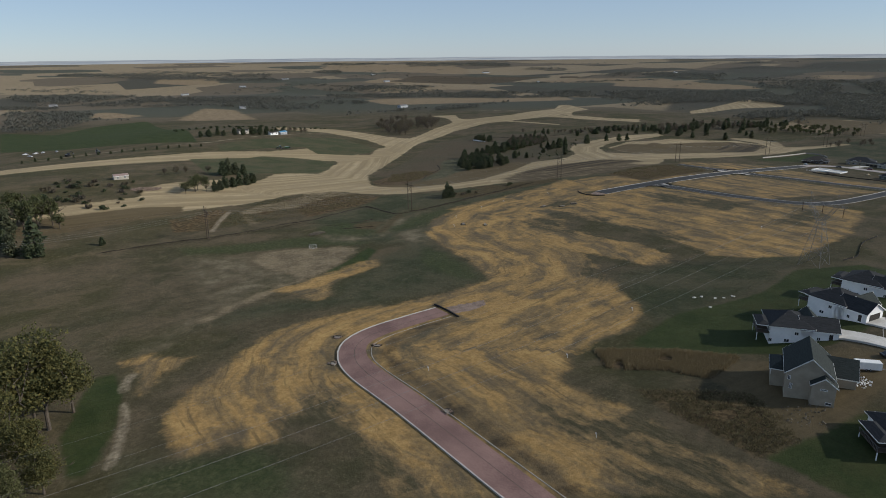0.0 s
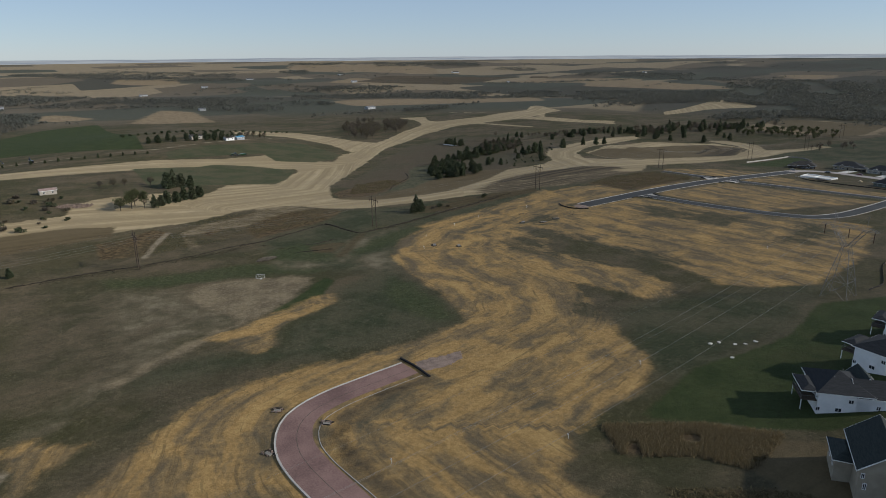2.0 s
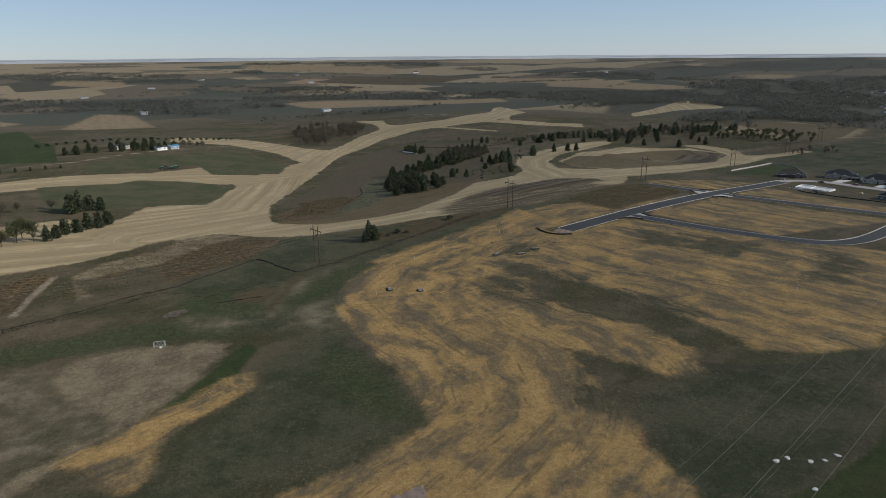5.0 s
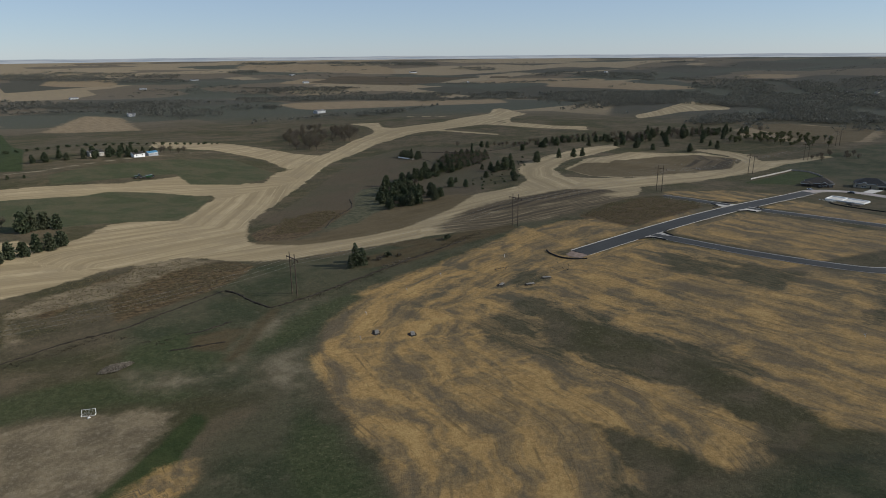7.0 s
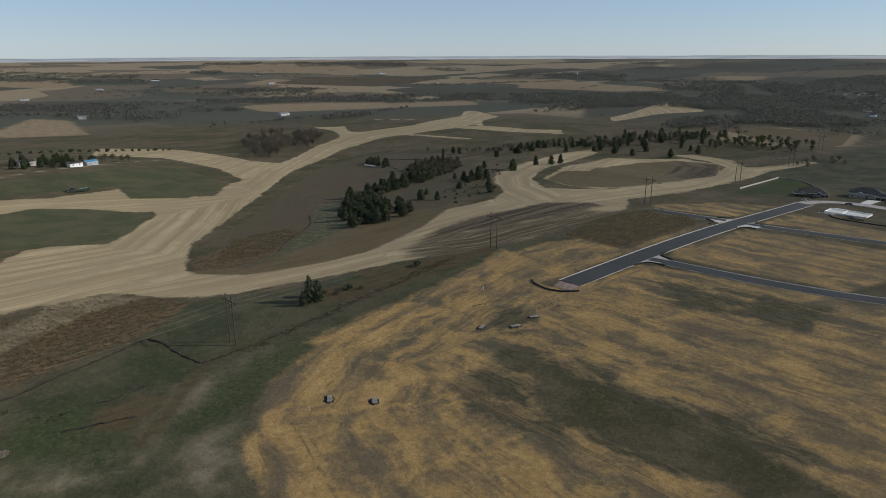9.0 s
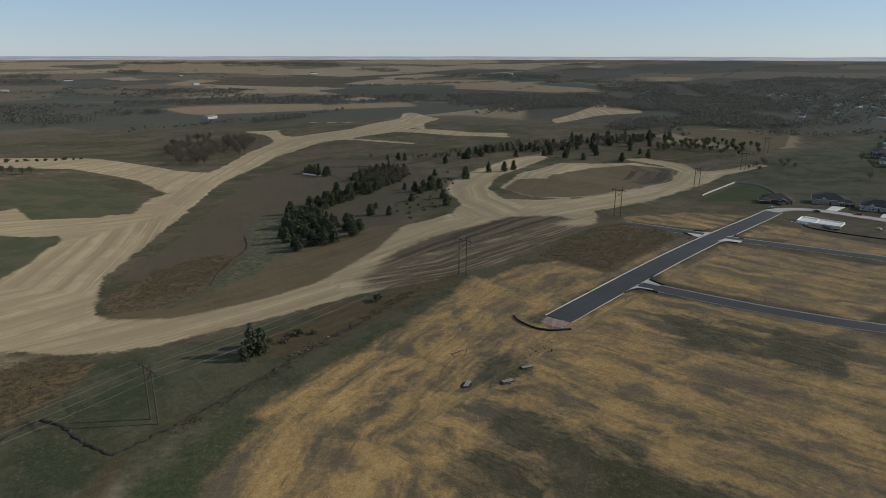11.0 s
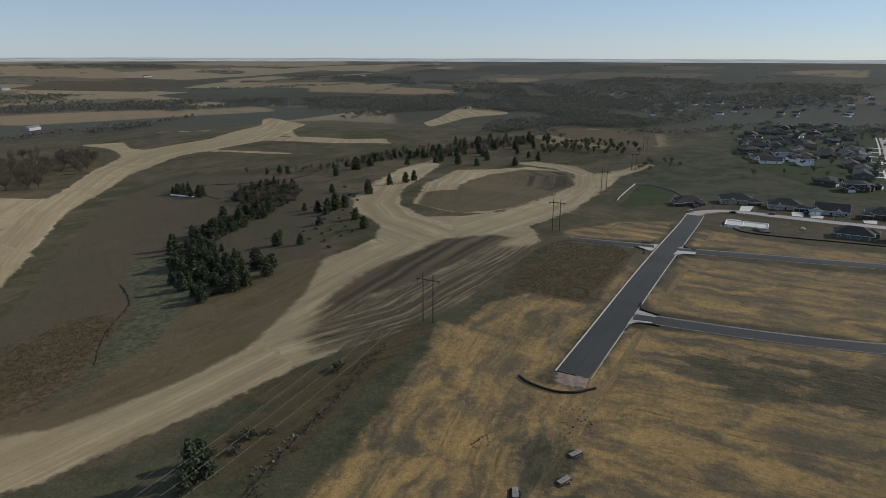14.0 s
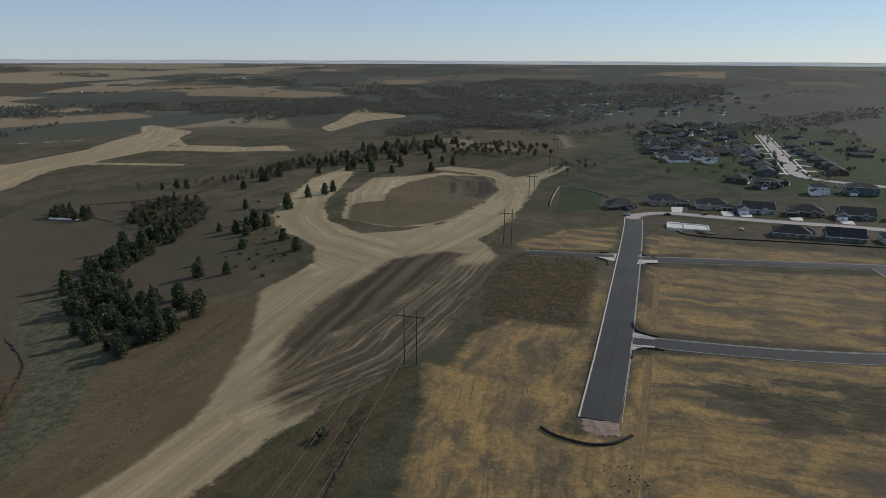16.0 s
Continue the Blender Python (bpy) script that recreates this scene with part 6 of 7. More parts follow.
def h_frame(x, y, turn):
    base = tagged(new("utility_pole"), "dark timber H-frame pole carrying three power wires", "utility pole", "H-frame poles of the line")
    for s in (-1, 1):
        bm = bmesh.new()
        limb(bm, (0, 2.0 * s, -0.8), (0, 2.0 * s, POLE_H), 0.26, 0.18, 8)
        part("pole", bm, M_WOOD, base)
    part("crossarm", box_bm(-0.14, 0.14, -4.6, 4.6, POLE_H - 2.45, POLE_H - 2.1), M_WOOD, base)
    for s in (-1, 1):
        bm = bmesh.new()
        limb(bm, (0.2 * s, -2.0 * s, POLE_H - 7.2), (0.2 * s, 2.0 * s, POLE_H - 3.2), 0.09, 0.09, 5)
        part("brace", bm, M_WOOD, base)
    for yy in (-4.3, 0.0, 4.3):
        bm = bmesh.new()
        for k in range(6):
            limb(bm, (0, yy, POLE_H - 2.5 - 0.17 * k), (0, yy, POLE_H - 2.62 - 0.17 * k), 0.13, 0.09, 8)
        limb(bm, (0, yy, POLE_H - 2.4), (0, yy, POLE_H - 3.6), 0.03, 0.03, 4)
        part("insulator", bm, M_GLASSY, base, "brown insulator string")
    return settle(base, x, y, turn)


def h_line():
    turns = []
    for k, (x, y) in enumerate(H_SPOTS):
        x0, y0 = H_SPOTS[max(k - 1, 0)]
        x1, y1 = H_SPOTS[min(k + 1, len(H_SPOTS) - 1)]
        turns.append(math.atan2(y1 - y0, x1 - x0))
        h_frame(x, y, math.degrees(turns[-1]))
    for k in range(len(H_SPOTS) - 1):
        ends = []
        for (x, y), t in zip(H_SPOTS[k:k + 2], turns[k:k + 2]):
            z = float(height(x, y))
            ends.append([Vector((x - math.sin(t) * o, y + math.cos(t) * o, z + h)) for o, h in ((-4.3, POLE_H - 3.6), (0, POLE_H - 3.6), (4.3, POLE_H - 3.6), (-2, POLE_H), (2, POLE_H))])
        for j, (a, b) in enumerate(zip(*ends)):
            span(a, b, 3.0 if j < 3 else 1.8, 0.022 if j < 3 else 0.008, "thin sagging power wire between timber poles" if j < 3 else "thin shield wire along the pole tops", "wires of the timber line")


h_line()


def lattice_tower(x, y, turn):
    """A slender-waisted steel tower with a flat beam on two arms."""
    base = tagged(new("lattice_tower"), "grey steel lattice tower on the grass slope", "power tower", "steel lattice towers")

    def bar(a, b, r, bm):
        limb(bm, a, b, r * 0.8, r * 0.8, 4)

    def ring(z, half):
        return [Vector((sx * half, sy * half, z)) for sx, sy in ((-1, -1), (1, -1), (1, 1), (-1, 1))]

    levels = [ring(z, h) for z, h in ((-0.5, 4.6), (6.5, 3.6), (12, 2.6), (19.5, 1.2))]
    for k in range(4):
        bm = bmesh.new()
        for a, b in zip(levels, levels[1:]):
            bar(a[k], b[k], 0.11, bm)
        part("leg", bm, M_STEEL, base)
    bm = bmesh.new()
    for a, b in zip(levels, levels[1:]):
        for k in range(4):
            j = (k + 1) % 4
            bar(a[k], b[j], 0.055, bm)
            bar(a[j], b[k], 0.055, bm)
            bar(b[k], b[j], 0.055, bm)
    part("body_lattice", bm, M_STEEL, base)
    for s in (-1, 1):
        bm = bmesh.new()
        low = [Vector((sx * 1.2, s * yy, 19.5)) for sx in (-1, 1) for yy in (0.1, 1.4)]
        high = [Vector((sx * 0.7, s * yy, 26.2)) for sx in (-1, 1) for yy in (4.6, 6.0)]
        for a, b in zip(low, high):
            bar(a, b, 0.08, bm)
        for k in range(5):
            t0, t1 = k / 5, (k + 1) / 5
            for i, j in ((0, 1), (2, 3), (0, 2), (1, 3)):
                bar(low[i].lerp(high[i], t0), low[j].lerp(high[j], t1), 0.045, bm)
        part("arm", bm, M_STEEL, base)
        bm = bmesh.new()
        bar(Vector((0, s * 5.3, 27.5)), Vector((0, s * 5.6, 31.7)), 0.07, bm)
        bar(Vector((0, s * 3.6, 27.5)), Vector((0, s * 5.6, 31.7)), 0.05, bm)
        part("peak", bm, M_STEEL, base)
    bm = bmesh.new()
    for sx in (-0.7, 0.7):
        for z in (26.2, 27.5):
            bar(Vector((sx, -9.5, z if z < 27 else 26.7)), Vector((sx, -5.3, z)), 0.07, bm)
            bar(Vector((sx, -5.3, z)), Vector((sx, 5.3, z)), 0.07, bm)
            bar(Vector((sx, 5.3, z)), Vector((sx, 9.5, z if z < 27 else 26.7)), 0.07, bm)
        for k in range(12):
            yy = -9.0 + 1.5 * k
            bar(Vector((sx, yy, 26.2)), Vector((sx, yy + 1.5, 27.2)), 0.04, bm)
    part("beam", bm, M_STEEL, base)
    for yy in (-8.2, 0.0, 8.2):
        bm = bmesh.new()
        for k in range(9):
            limb(bm, (0, yy, 26.2 - 0.19 * k), (0, yy, 23.87 - 0.19 * k), 0.14, 0.1, 8)
        limb(bm, (0, yy, 24.1), (0, yy, 24.2), 0.03, 0.03, 4)
        part("insulator", bm, M_GLASSY, base, "brown insulator string")
    return settle(base, x, y, turn)


TOWERS = [(275, 138, 3), (-170, 118, 3)]
for spot in TOWERS:
    lattice_tower(*spot)
for o, h, r in ((-8.2, 24.2, 0.022), (0.0, 24.2, 0.022), (8.2, 24.2, 0.022), (-5.6, 31.7, 0.010), (5.6, 31.7, 0.010)):
    a, b = (Vector((x - math.sin(radians(t)) * o, y + math.cos(radians(t)) * o, float(height(x, y)) + h)) for x, y, t in TOWERS)
    span(a, b, 13.0 if h < 27 else 9.0, r, "long sagging transmission wire over the straw", "wires of the steel towers")

# ---- vehicles, structures and loose things ----
def car_paint(name, c):
    g = Nodes(name, 0.3)
    g.b.inputs["Coat Weight"].default_value = 0.5
    return g.done(g.mix(g.ramp(g.noise(g.pos(), 2.0, 3.0), 0.3, 0.7), c, tuple(0.85 * v for v in c)))


PAINTS = {"black": car_paint("black_car_paint", (0.015, 0.016, 0.018)), "red": car_paint("dark_red_car_paint", (0.16, 0.018, 0.018)), "silver": car_paint("silver_car_paint", (0.36, 0.37, 0.38)),
          "white": car_paint("white_car_paint", (0.70, 0.70, 0.70)), "green": car_paint("machine_green", (0.030, 0.075, 0.030)), "yellow": car_paint("machine_yellow", (0.45, 0.27, 0.03)), "blue": car_paint("dark_blue_car_paint", (0.03, 0.05, 0.11))}


def wheel(base, x, y, r, w):
    bm = bmesh.new()
    limb(bm, (x, y - w / 2, r), (x, y + w / 2, r), r, r, 14)
    ty = part("wheel", bm, M_TYRE, base)
    bm = bmesh.new()
    limb(bm, (x, y - w / 2 - 0.02, r), (x, y + w / 2 + 0.02, r), r * 0.55, r * 0.55, 10)
    part("rim", bm, M_STEEL, ty, "steel rim")


def car(x, y, turn, paint, label, pickup=False):
    base = tagged(new("car"), label, "car", "parked cars")
    l, w = (5.6, 2.0) if pickup else (4.7, 1.85)
    part("body", hull([(sx * l / 2 * k, sy * w / 2 * k2, z) for sx in (-1, 1) for sy in (-1, 1) for z, k, k2 in ((0.35, 0.97, 0.95), (0.6, 1.0, 1.0), (0.95, 0.97, 0.97))]), PAINTS[paint], base)
    c = 0.3 if pickup else -0.25
    a = 1.2 if pickup else 1.45
    cab = part("cabin", hull([(c + sx * k, sy * k2, z) for sx in (-1, 1) for sy in (-1, 1) for z, k, k2 in ((0.95, a, w / 2 * 0.94), (1.5, a * 0.66, w / 2 * 0.78))]), M_PANE, base, "dark car windows")
    part("roof_panel", hull([(c + sx * a * 0.64, sy * w / 2 * 0.78, z) for sx in (-1, 1) for sy in (-1, 1) for z in (1.5, 1.56)]), PAINTS[paint], cab)
    if pickup:
        part("cargo_bed", box_bm(-l / 2 + 0.1, -1.0, -w / 2 + 0.12, w / 2 - 0.12, 0.9, 1.02), M_TYRE, base)
    for sx in (-1, 1):
        for sy in (-1, 1):
            wheel(base, sx * l * 0.31, sy * (w / 2 - 0.1), 0.36, 0.24)
    for sy in (-1, 1):
        part("headlight", box_bm(l / 2 * 0.965, l / 2 * 1.003, sy * 0.68 - 0.2, sy * 0.68 + 0.2, 0.66, 0.8), M_WHITE, base)
    return settle(base, x, y, turn, 0.15)


car(209.5, 90.5, -80, "black", "black car parked on a concrete driveway")
car(193, 72.5, -30, "black", "dark car parked beside the building site")
car(612, 329, 60, "silver", "silver car parked at the corner")
car(634, 331, 40, "black", "black pickup parked by the corner house", True)
car(622, 304, 95, "black", "black car parked along the kerb")
car(629, 281, 92, "red", "dark red car parked on the street")
car(643, 262, 5, "black", "black car on a driveway")
for k, (x, y) in enumerate([(770, 176), (800, 190), (822, 181), (850, 193), (872, 184), (905, 195), (930, 186), (960, 197), (985, 187), (1010, 198)]):
    car(x, y, 6 + 180 * (k % 2), ("white", "silver", "black", "red", "blue")[k % 5], "parked car on the far residential street")


def trailer(x, y, turn):
    base = tagged(new("cargo_trailer"), "white enclosed cargo trailer on bare ground", "trailer")
    part("body", hull([(sx * k, sy * k2, z) for sx in (-1, 1) for sy in (-1, 1) for z, k, k2 in ((0.55, 3.2, 1.1), (2.55, 3.2, 1.1), (2.68, 3.1, 1.0))]), M_WHITE, base)
    part("drawbar", hull([(3.2, -0.7, 0.55), (3.2, 0.7, 0.55), (3.2, -0.7, 0.65), (3.2, 0.7, 0.65), (4.5, 0, 0.55), (4.5, 0, 0.65)]), M_STEEL, base)
    for sx in (-0.5, 0.5):
        for sy in (-1, 1):
            wheel(base, sx, sy * 1.05, 0.36, 0.22)
    return settle(base, x, y, turn, 0.05)


trailer(182.0, 73.0, -45)


def inlet(x, y, turn, label):
    """A concrete inlet box standing in a small pit of dark earth."""
    base = tagged(new("concrete_inlet"), label, "storm inlet", "concrete storm inlets")
    part("box", box_bm(-1.6, 1.6, -0.6, 0.6, -0.5, 0.3), M_INLET, base)
    part("lid", box_bm(-1.72, 1.72, -0.68, 0.68, 0.3, 0.45), M_INLET, base, "pale concrete lid")
    # solid black plate: the shade inside the slot put in as colour
    part("opening", box_bm(-1.3, 1.3, -0.63, -0.59, 0.0, 0.22), M_BLACK, base, "black plate standing in for a shaded opening")
    part("manhole", box_bm(-0.3, 0.3, -0.3, 0.3, 0.45, 0.49), M_STEEL, base, "steel manhole cover")
    bm = bmesh.new()
    rng = random.Random(int(x))
    ring = []
    for k in range(16):
        a = k * math.pi / 8
        ring.append((2.0 * math.cos(a) * rng.uniform(0.75, 1.25), 1.35 * math.sin(a) * rng.uniform(0.75, 1.25)))
    outer = [bm.verts.new((px * 1.35, py * 1.35, -0.05)) for px, py in ring]
    crest = [bm.verts.new((px, py, rng.uniform(0.02, 0.2))) for px, py in ring]
    inner = [bm.verts.new((px * 0.72, py * 0.6, 0.02)) for px, py in ring]
    for r0, r1 in ((outer, crest), (crest, inner)):
        for k in range(16):
            bm.faces.new((r0[k], r0[(k + 1) % 16], r1[(k + 1) % 16], r1[k]))
    bmesh.ops.recalc_face_normals(bm, faces=bm.faces)
    part("earth_rim", bm, M_CUT, base, "dark rim of dug earth")
    return settle(base, x, y, turn)


for x, y, t in [(206.5, 304.5, 60), (215, 294.5, 60), (273, 310.5, 25), (282, 302.5, -20), (293, 303.5, -25)]:
    inlet(x, y, t, "pale concrete storm inlet half buried in straw")


def kerb_inlet(x, y, turn, seed):
    """A kerb inlet guarded by a ring of pink rock on dug earth."""
    rng = random.Random(seed)
    base = tagged(new("kerb_inlet"), "concrete kerb inlet guarded by pink rock", "storm inlet", "kerb inlets of the pink street")
    part("box", box_bm(-0.9, 0.9, -0.45, 0.45, -0.3, 0.30), M_INLET, base)
    # black plate paints the shaded throat; no hole is cut
    part("opening", box_bm(-0.7, 0.7, -0.48, -0.44, 0.08, 0.24), M_BLACK, base, "black plate standing in for a shaded opening")
    part("earth", hull([(1.9 * math.cos(a) * rng.uniform(0.7, 1.2), 0.9 + 0.9 * math.sin(a) * rng.uniform(0.7, 1.2), z) for a in [k * math.pi / 6 for k in range(12)] for z in (-0.2, rng.uniform(0.02, 0.14))]), M_CUT, base, "dark dug earth")
    for k in range(12):
        px, py, s = rng.uniform(-1.5, 1.5), rng.uniform(-0.7, -0.45) if k % 2 else rng.uniform(0.5, 1.2), rng.uniform(0.12, 0.26)
        part("rock", hull([(px + rng.gauss(0, s), py + rng.gauss(0, s), 0.2 + rng.gauss(0, s * 0.5)) for j in range(9)]), M_GRAVEL, base, "pink quartzite rock")
    return settle(base, x, y, turn, 0.05)


for k, (x, y, t) in enumerate([(83.4, 172.6, 140), (80.1, 126, 90), (66.8, 169, -70), (75.9, 187, -35)]):
    kerb_inlet(x, y, t - 180 if t > 0 else t, 70 + k)
for name, pts in (("road_1", [(84.0, 20), (79.1, 70), (76.6, 100), (74.3, 135), (72.5, 158), (74.3, 170), (80, 178.7), (89.5, 182.8), (102, 184.2), (117, 185.2)]), ("road_2", [(331, 317), (386, 317.6), (490, 320.2), (560, 322.5), (600, 324.5)])):
    part("seam", strip(smooth_line(pts, 3.0 if name == "road_1" else 6.0), [(-0.07, 0.15), (-0.07, 0.178), (0.07, 0.178), (0.07, 0.15)]), M_BLACK if name == "road_2" else M_BARK, bpy.data.objects[name], "dark tar seam along the middle")


def goal(x, y, turn):
    base = tagged(new("soccer_goal"), "small white soccer goal on the bare patch", "soccer goal")
    bm = bmesh.new()
    for a, b in (((-2.4, 0, 0), (-2.4, 0, 2)), ((2.4, 0, 0), (2.4, 0, 2)), ((-2.4, 0, 2), (2.4, 0, 2)), ((-2.4, 0, 2), (-2.4, 1.5, 0)), ((2.4, 0, 2), (2.4, 1.5, 0)), ((-2.4, 1.5, 0), (2.4, 1.5, 0)), ((-2.4, 0, 0), (-2.4, 1.5, 0)), ((2.4, 0, 0), (2.4, 1.5, 0))):
        limb(bm, a, b, 0.07, 0.07, 6)
    part("post", bm, M_WHITE, base)
    bm = bmesh.new()
    for k in range(25):
        xx = -2.4 + 0.2 * k
        limb(bm, (xx, 0, 2), (xx, 1.5, 0), 0.005, 0.005, 3)
    for k in range(1, 10):
        limb(bm, (-2.4, 0.15 * k, 2 - 0.2 * k), (2.4, 0.15 * k, 2 - 0.2 * k), 0.005, 0.005, 3)
    part("net", bm, M_WHITE, base, "thin white net")
    settle(base, x, y, turn, 0.05)
    base.matrix_basis = base.matrix_basis @ Matrix.Scale(0.74, 4)
    return base


goal(115.5, 310.5, 155)


def stone(x, y, size, flat, turn, material, name, label, category, group, seed):
    rng = random.Random(seed)
    pts = []
    for k in range(16):
        v = Vector((rng.gauss(0, 1), rng.gauss(0, 1), rng.gauss(0, 1))).normalized()
        pts.append((v.x * size, v.y * size * 0.7, v.z * size * flat + size * flat * 0.6))
    ob = tagged(new(name, bm_mesh(name, hull(pts), material)), label, category, group)
    return settle(ob, x, y, turn, -0.05)


for k, (x, y) in enumerate([(201, 142), (204, 141), (209, 135), (213, 134), (197, 132), (206.5, 137)]):
    stone(x, y, 1.0 - 0.1 * (k % 3), 0.22, k * 40, M_CONCRETE, "flat_stone", "pale flat slab lying on the grass slope", "stone slab", "pale slabs on the slope", 60 + k)
stone(115, 308, 0.5, 0.7, 10, M_WHITE, "white_bucket", "small white bucket beside the goal", "bucket", "", 5)


def rubble(plot, n, size, label, seed, material=M_RUBBLE, heap=0.0):
    """A heap or scatter of broken pieces."""
    rng = random.Random(seed)
    bm = bmesh.new()
    cx, cy = sum(p[0] for p in plot) / len(plot), sum(p[1] for p in plot) / len(plot)
    reach = max(math.hypot(p[0] - cx, p[1] - cy) for p in plot)
    for x, y in scatter(plot, n, size * (0.35 if heap else 0.7), seed):
        up = heap * max(0.0, 1 - math.hypot(x - cx, y - cy) / reach)
        s = size * rng.uniform(0.4, 1.1)
        m = Matrix.Translation((x, y, float(height(x, y)) + s * 0.2 + up)) @ Euler((rng.uniform(0, 3), rng.uniform(0, 3), rng.uniform(0, 3))).to_matrix().to_4x4() @ Matrix.Diagonal((s, s * rng.uniform(0.4, 0.9), s * rng.uniform(0.25, 0.6), 1))
        bmesh.ops.create_cube(bm, size=1.0, matrix=m)
    return tagged(new("rubble", bm_mesh("rubble", bm, material)), label, "rubble", kind="stuff")


stone(128.3, 336.5, 3.4, 0.13, 0, M_CUT, "earth_heap", "low dark earth heap under broken rock in the swale", "earth heap", "", 12)
rubble([(122.5, 336), (125, 338.6), (129, 339.5), (133, 338.5), (134, 337), (131, 334.5), (128, 333.5), (125, 334)], 420, 0.5, "heap of tan broken rock in the green swale", 1, M_RUBBLE, 0.75)
rubble([(52, 488), (58, 495), (74, 489), (68, 482), (56, 484)], 160, 1.1, "long heap of pink crushed rock in the yard", 2, M_GRAVEL)
rubble([(266, 372), (270, 374), (268, 368), (250, 366), (248, 370)], 26, 0.8, "scattered pale rock beside the bushes", 3)
rubble([(300, 308), (310, 316), (316, 310), (305, 302)], 30, 0.5, "broken pale pieces on the straw", 4)
rubble([(283, 326), (287, 329), (291, 326), (287, 322)], 14, 0.6, "a few pale broken pieces on the straw", 6)
rubble([(168, 310), (178, 318), (192, 322), (180, 300)], 36, 0.35, "scattered stones at the straw's edge", 5)
rubble([(173, 73), (178, 72), (177, 68.5), (172, 69)], 40, 0.6, "white building scraps beside the unfinished house", 7, M_WHITE)
rubble([(150, 78), (160, 72), (150, 66), (144, 72)], 70, 0.5, "broken clods and stones at the lawn's edge", 8)


def foundation():
    """Low new foundation walls with white insulation."""
    base = tagged(new("house_foundation"), "white new foundation walls on a bare building lot", "foundation")
    for x0, x1, y0, y1 in ((-6.5, 6.5, -12, -11.6), (-6.5, 6.5, 11.6, 12), (-6.5, -6.1, -11.6, 11.6), (6.1, 6.5, -11.6, 11.6), (-6.1, 6.1, 1.8, 2.2)):
        part("foundation_wall", box_bm(x0, x1, y0, y1, -0.4, 1.1), M_WHITE, base)
    part("floor_slab", box_bm(-6.1, 6.1, -11.6, 11.6, -0.4, 0.55), M_CONCRETE, base, "pale concrete slab")
    part("garage_slab", box_bm(6.5, 11.5, 4.0, 11.0, -0.4, 0.35), M_CONCRETE, base, "pale garage slab")
    return settle(base, 582, 292, 2)


foundation()
rubble([(566, 297), (571, 306), (574, 300), (570, 294)], 40, 1.0, "stacked blocks and sheets on the building lot", 9, M_CONCRETE)
stone(586, 262, 2.2, 0.5, 20, M_TIMBER, "lumber_heap", "pale heap of sand and lumber on the lot", "heap", "", 9)
stone(567, 283, 6.0, 0.16, 80, M_BARK, "soil_heap", "long dark heap of dug soil on the lot", "soil heap", "", 10)


def scraper(x, y, turn):
    """A green tractor with a pull scraper."""
    base = tagged(new("tractor_scraper"), "green tractor pulling an earth scraper on the dirt road", "tractor")
    part("engine_hood", hull([(sx, sy * 0.6, z) for sx in (0.6, 3.6) for sy in (-1, 1) for z in (1.2, 2.2)]), PAINTS["green"], base)
    part("cab", hull([(c, sy * k, z) for sy in (-1, 1) for c, k, z in ((-1.2, 0.95, 1.6), (0.8, 0.95, 1.6), (-1.0, 0.8, 3.3), (0.6, 0.8, 3.3))]), M_PANE, base, "dark glazed cab")
    part("cab_roof", box_bm(-1.1, 0.7, -0.9, 0.9, 3.3, 3.45), PAINTS["green"], base)
    for sx in (-1.4, 2.4):
        for sy in (-1, 1):
            wheel(base, sx, sy * 1.35, 0.95, 0.8)
    part("drawbar", box_bm(-5.0, -1.6, -0.25, 0.25, 0.7, 1.1), PAINTS["green"], base)
    part("scraper_bowl", hull([(sx, sy * 1.7, z) for sy in (-1, 1) for sx, z in ((-9.5, 0.5), (-5.0, 0.4), (-9.8, 2.2), (-4.8, 1.8))]), PAINTS["green"], base)
    for sy in (-1, 1):
        wheel(base, -10.3, sy * 1.1, 0.85, 0.7)
    return settle(base, x, y, turn, 0.05)


scraper(222, 674, 165)


def excavator(x, y, turn, paint):
    base = tagged(new("excavator"), "excavator parked on the far dirt pad", "excavator", "earth-moving machines")
    for sy in (-1, 1):
        part("track", hull([(sx * k, sy * 1.2 + q, z) for sx in (-1, 1) for q in (-0.35, 0.35) for k, z in ((1.7, 0.0), (2.1, 0.5), (1.8, 1.0))]), M_TYRE, base)
    part("body", hull([(sx, sy * 1.4, z) for sy in (-1, 1) for sx, z in ((-2.4, 1.1), (1.2, 1.1), (-2.4, 2.3), (1.2, 2.2))]), PAINTS[paint], base)
    part("cab", hull([(sx, sy, z) for sx in (0.2, 1.7) for sy in (0.3, 1.4) for z in (1.2, 3.1)]), M_PANE, base, "glazed cab")
    bm = bmesh.new()
    limb(bm, (1.2, 0, 1.9), (4.2, 0, 4.6), 0.35, 0.28, 6)
    limb(bm, (4.2, 0, 4.6), (6.4, 0, 2.4), 0.28, 0.2, 6)
    part("boom", bm, PAINTS[paint], base)
    part("bucket", hull([(6.0, s * 0.6, 1.2) for s in (-1, 1)] + [(7.0, s * 0.6, 1.4) for s in (-1, 1)] + [(6.5, s * 0.6, 2.5) for s in (-1, 1)]), M_STEEL, base)
    return settle(base, x, y, turn, 0.05)


excavator(28, 722, 40, "black")
excavator(54, 717, 100, "black")
for k, (x, y) in enumerate([(-7, 802), (2, 797), (9, 795), (21, 785), (-3, 770)]):
    car(x, y, 20 + 25 * k, "white", "white pickup truck parked on the far dirt pad", True)


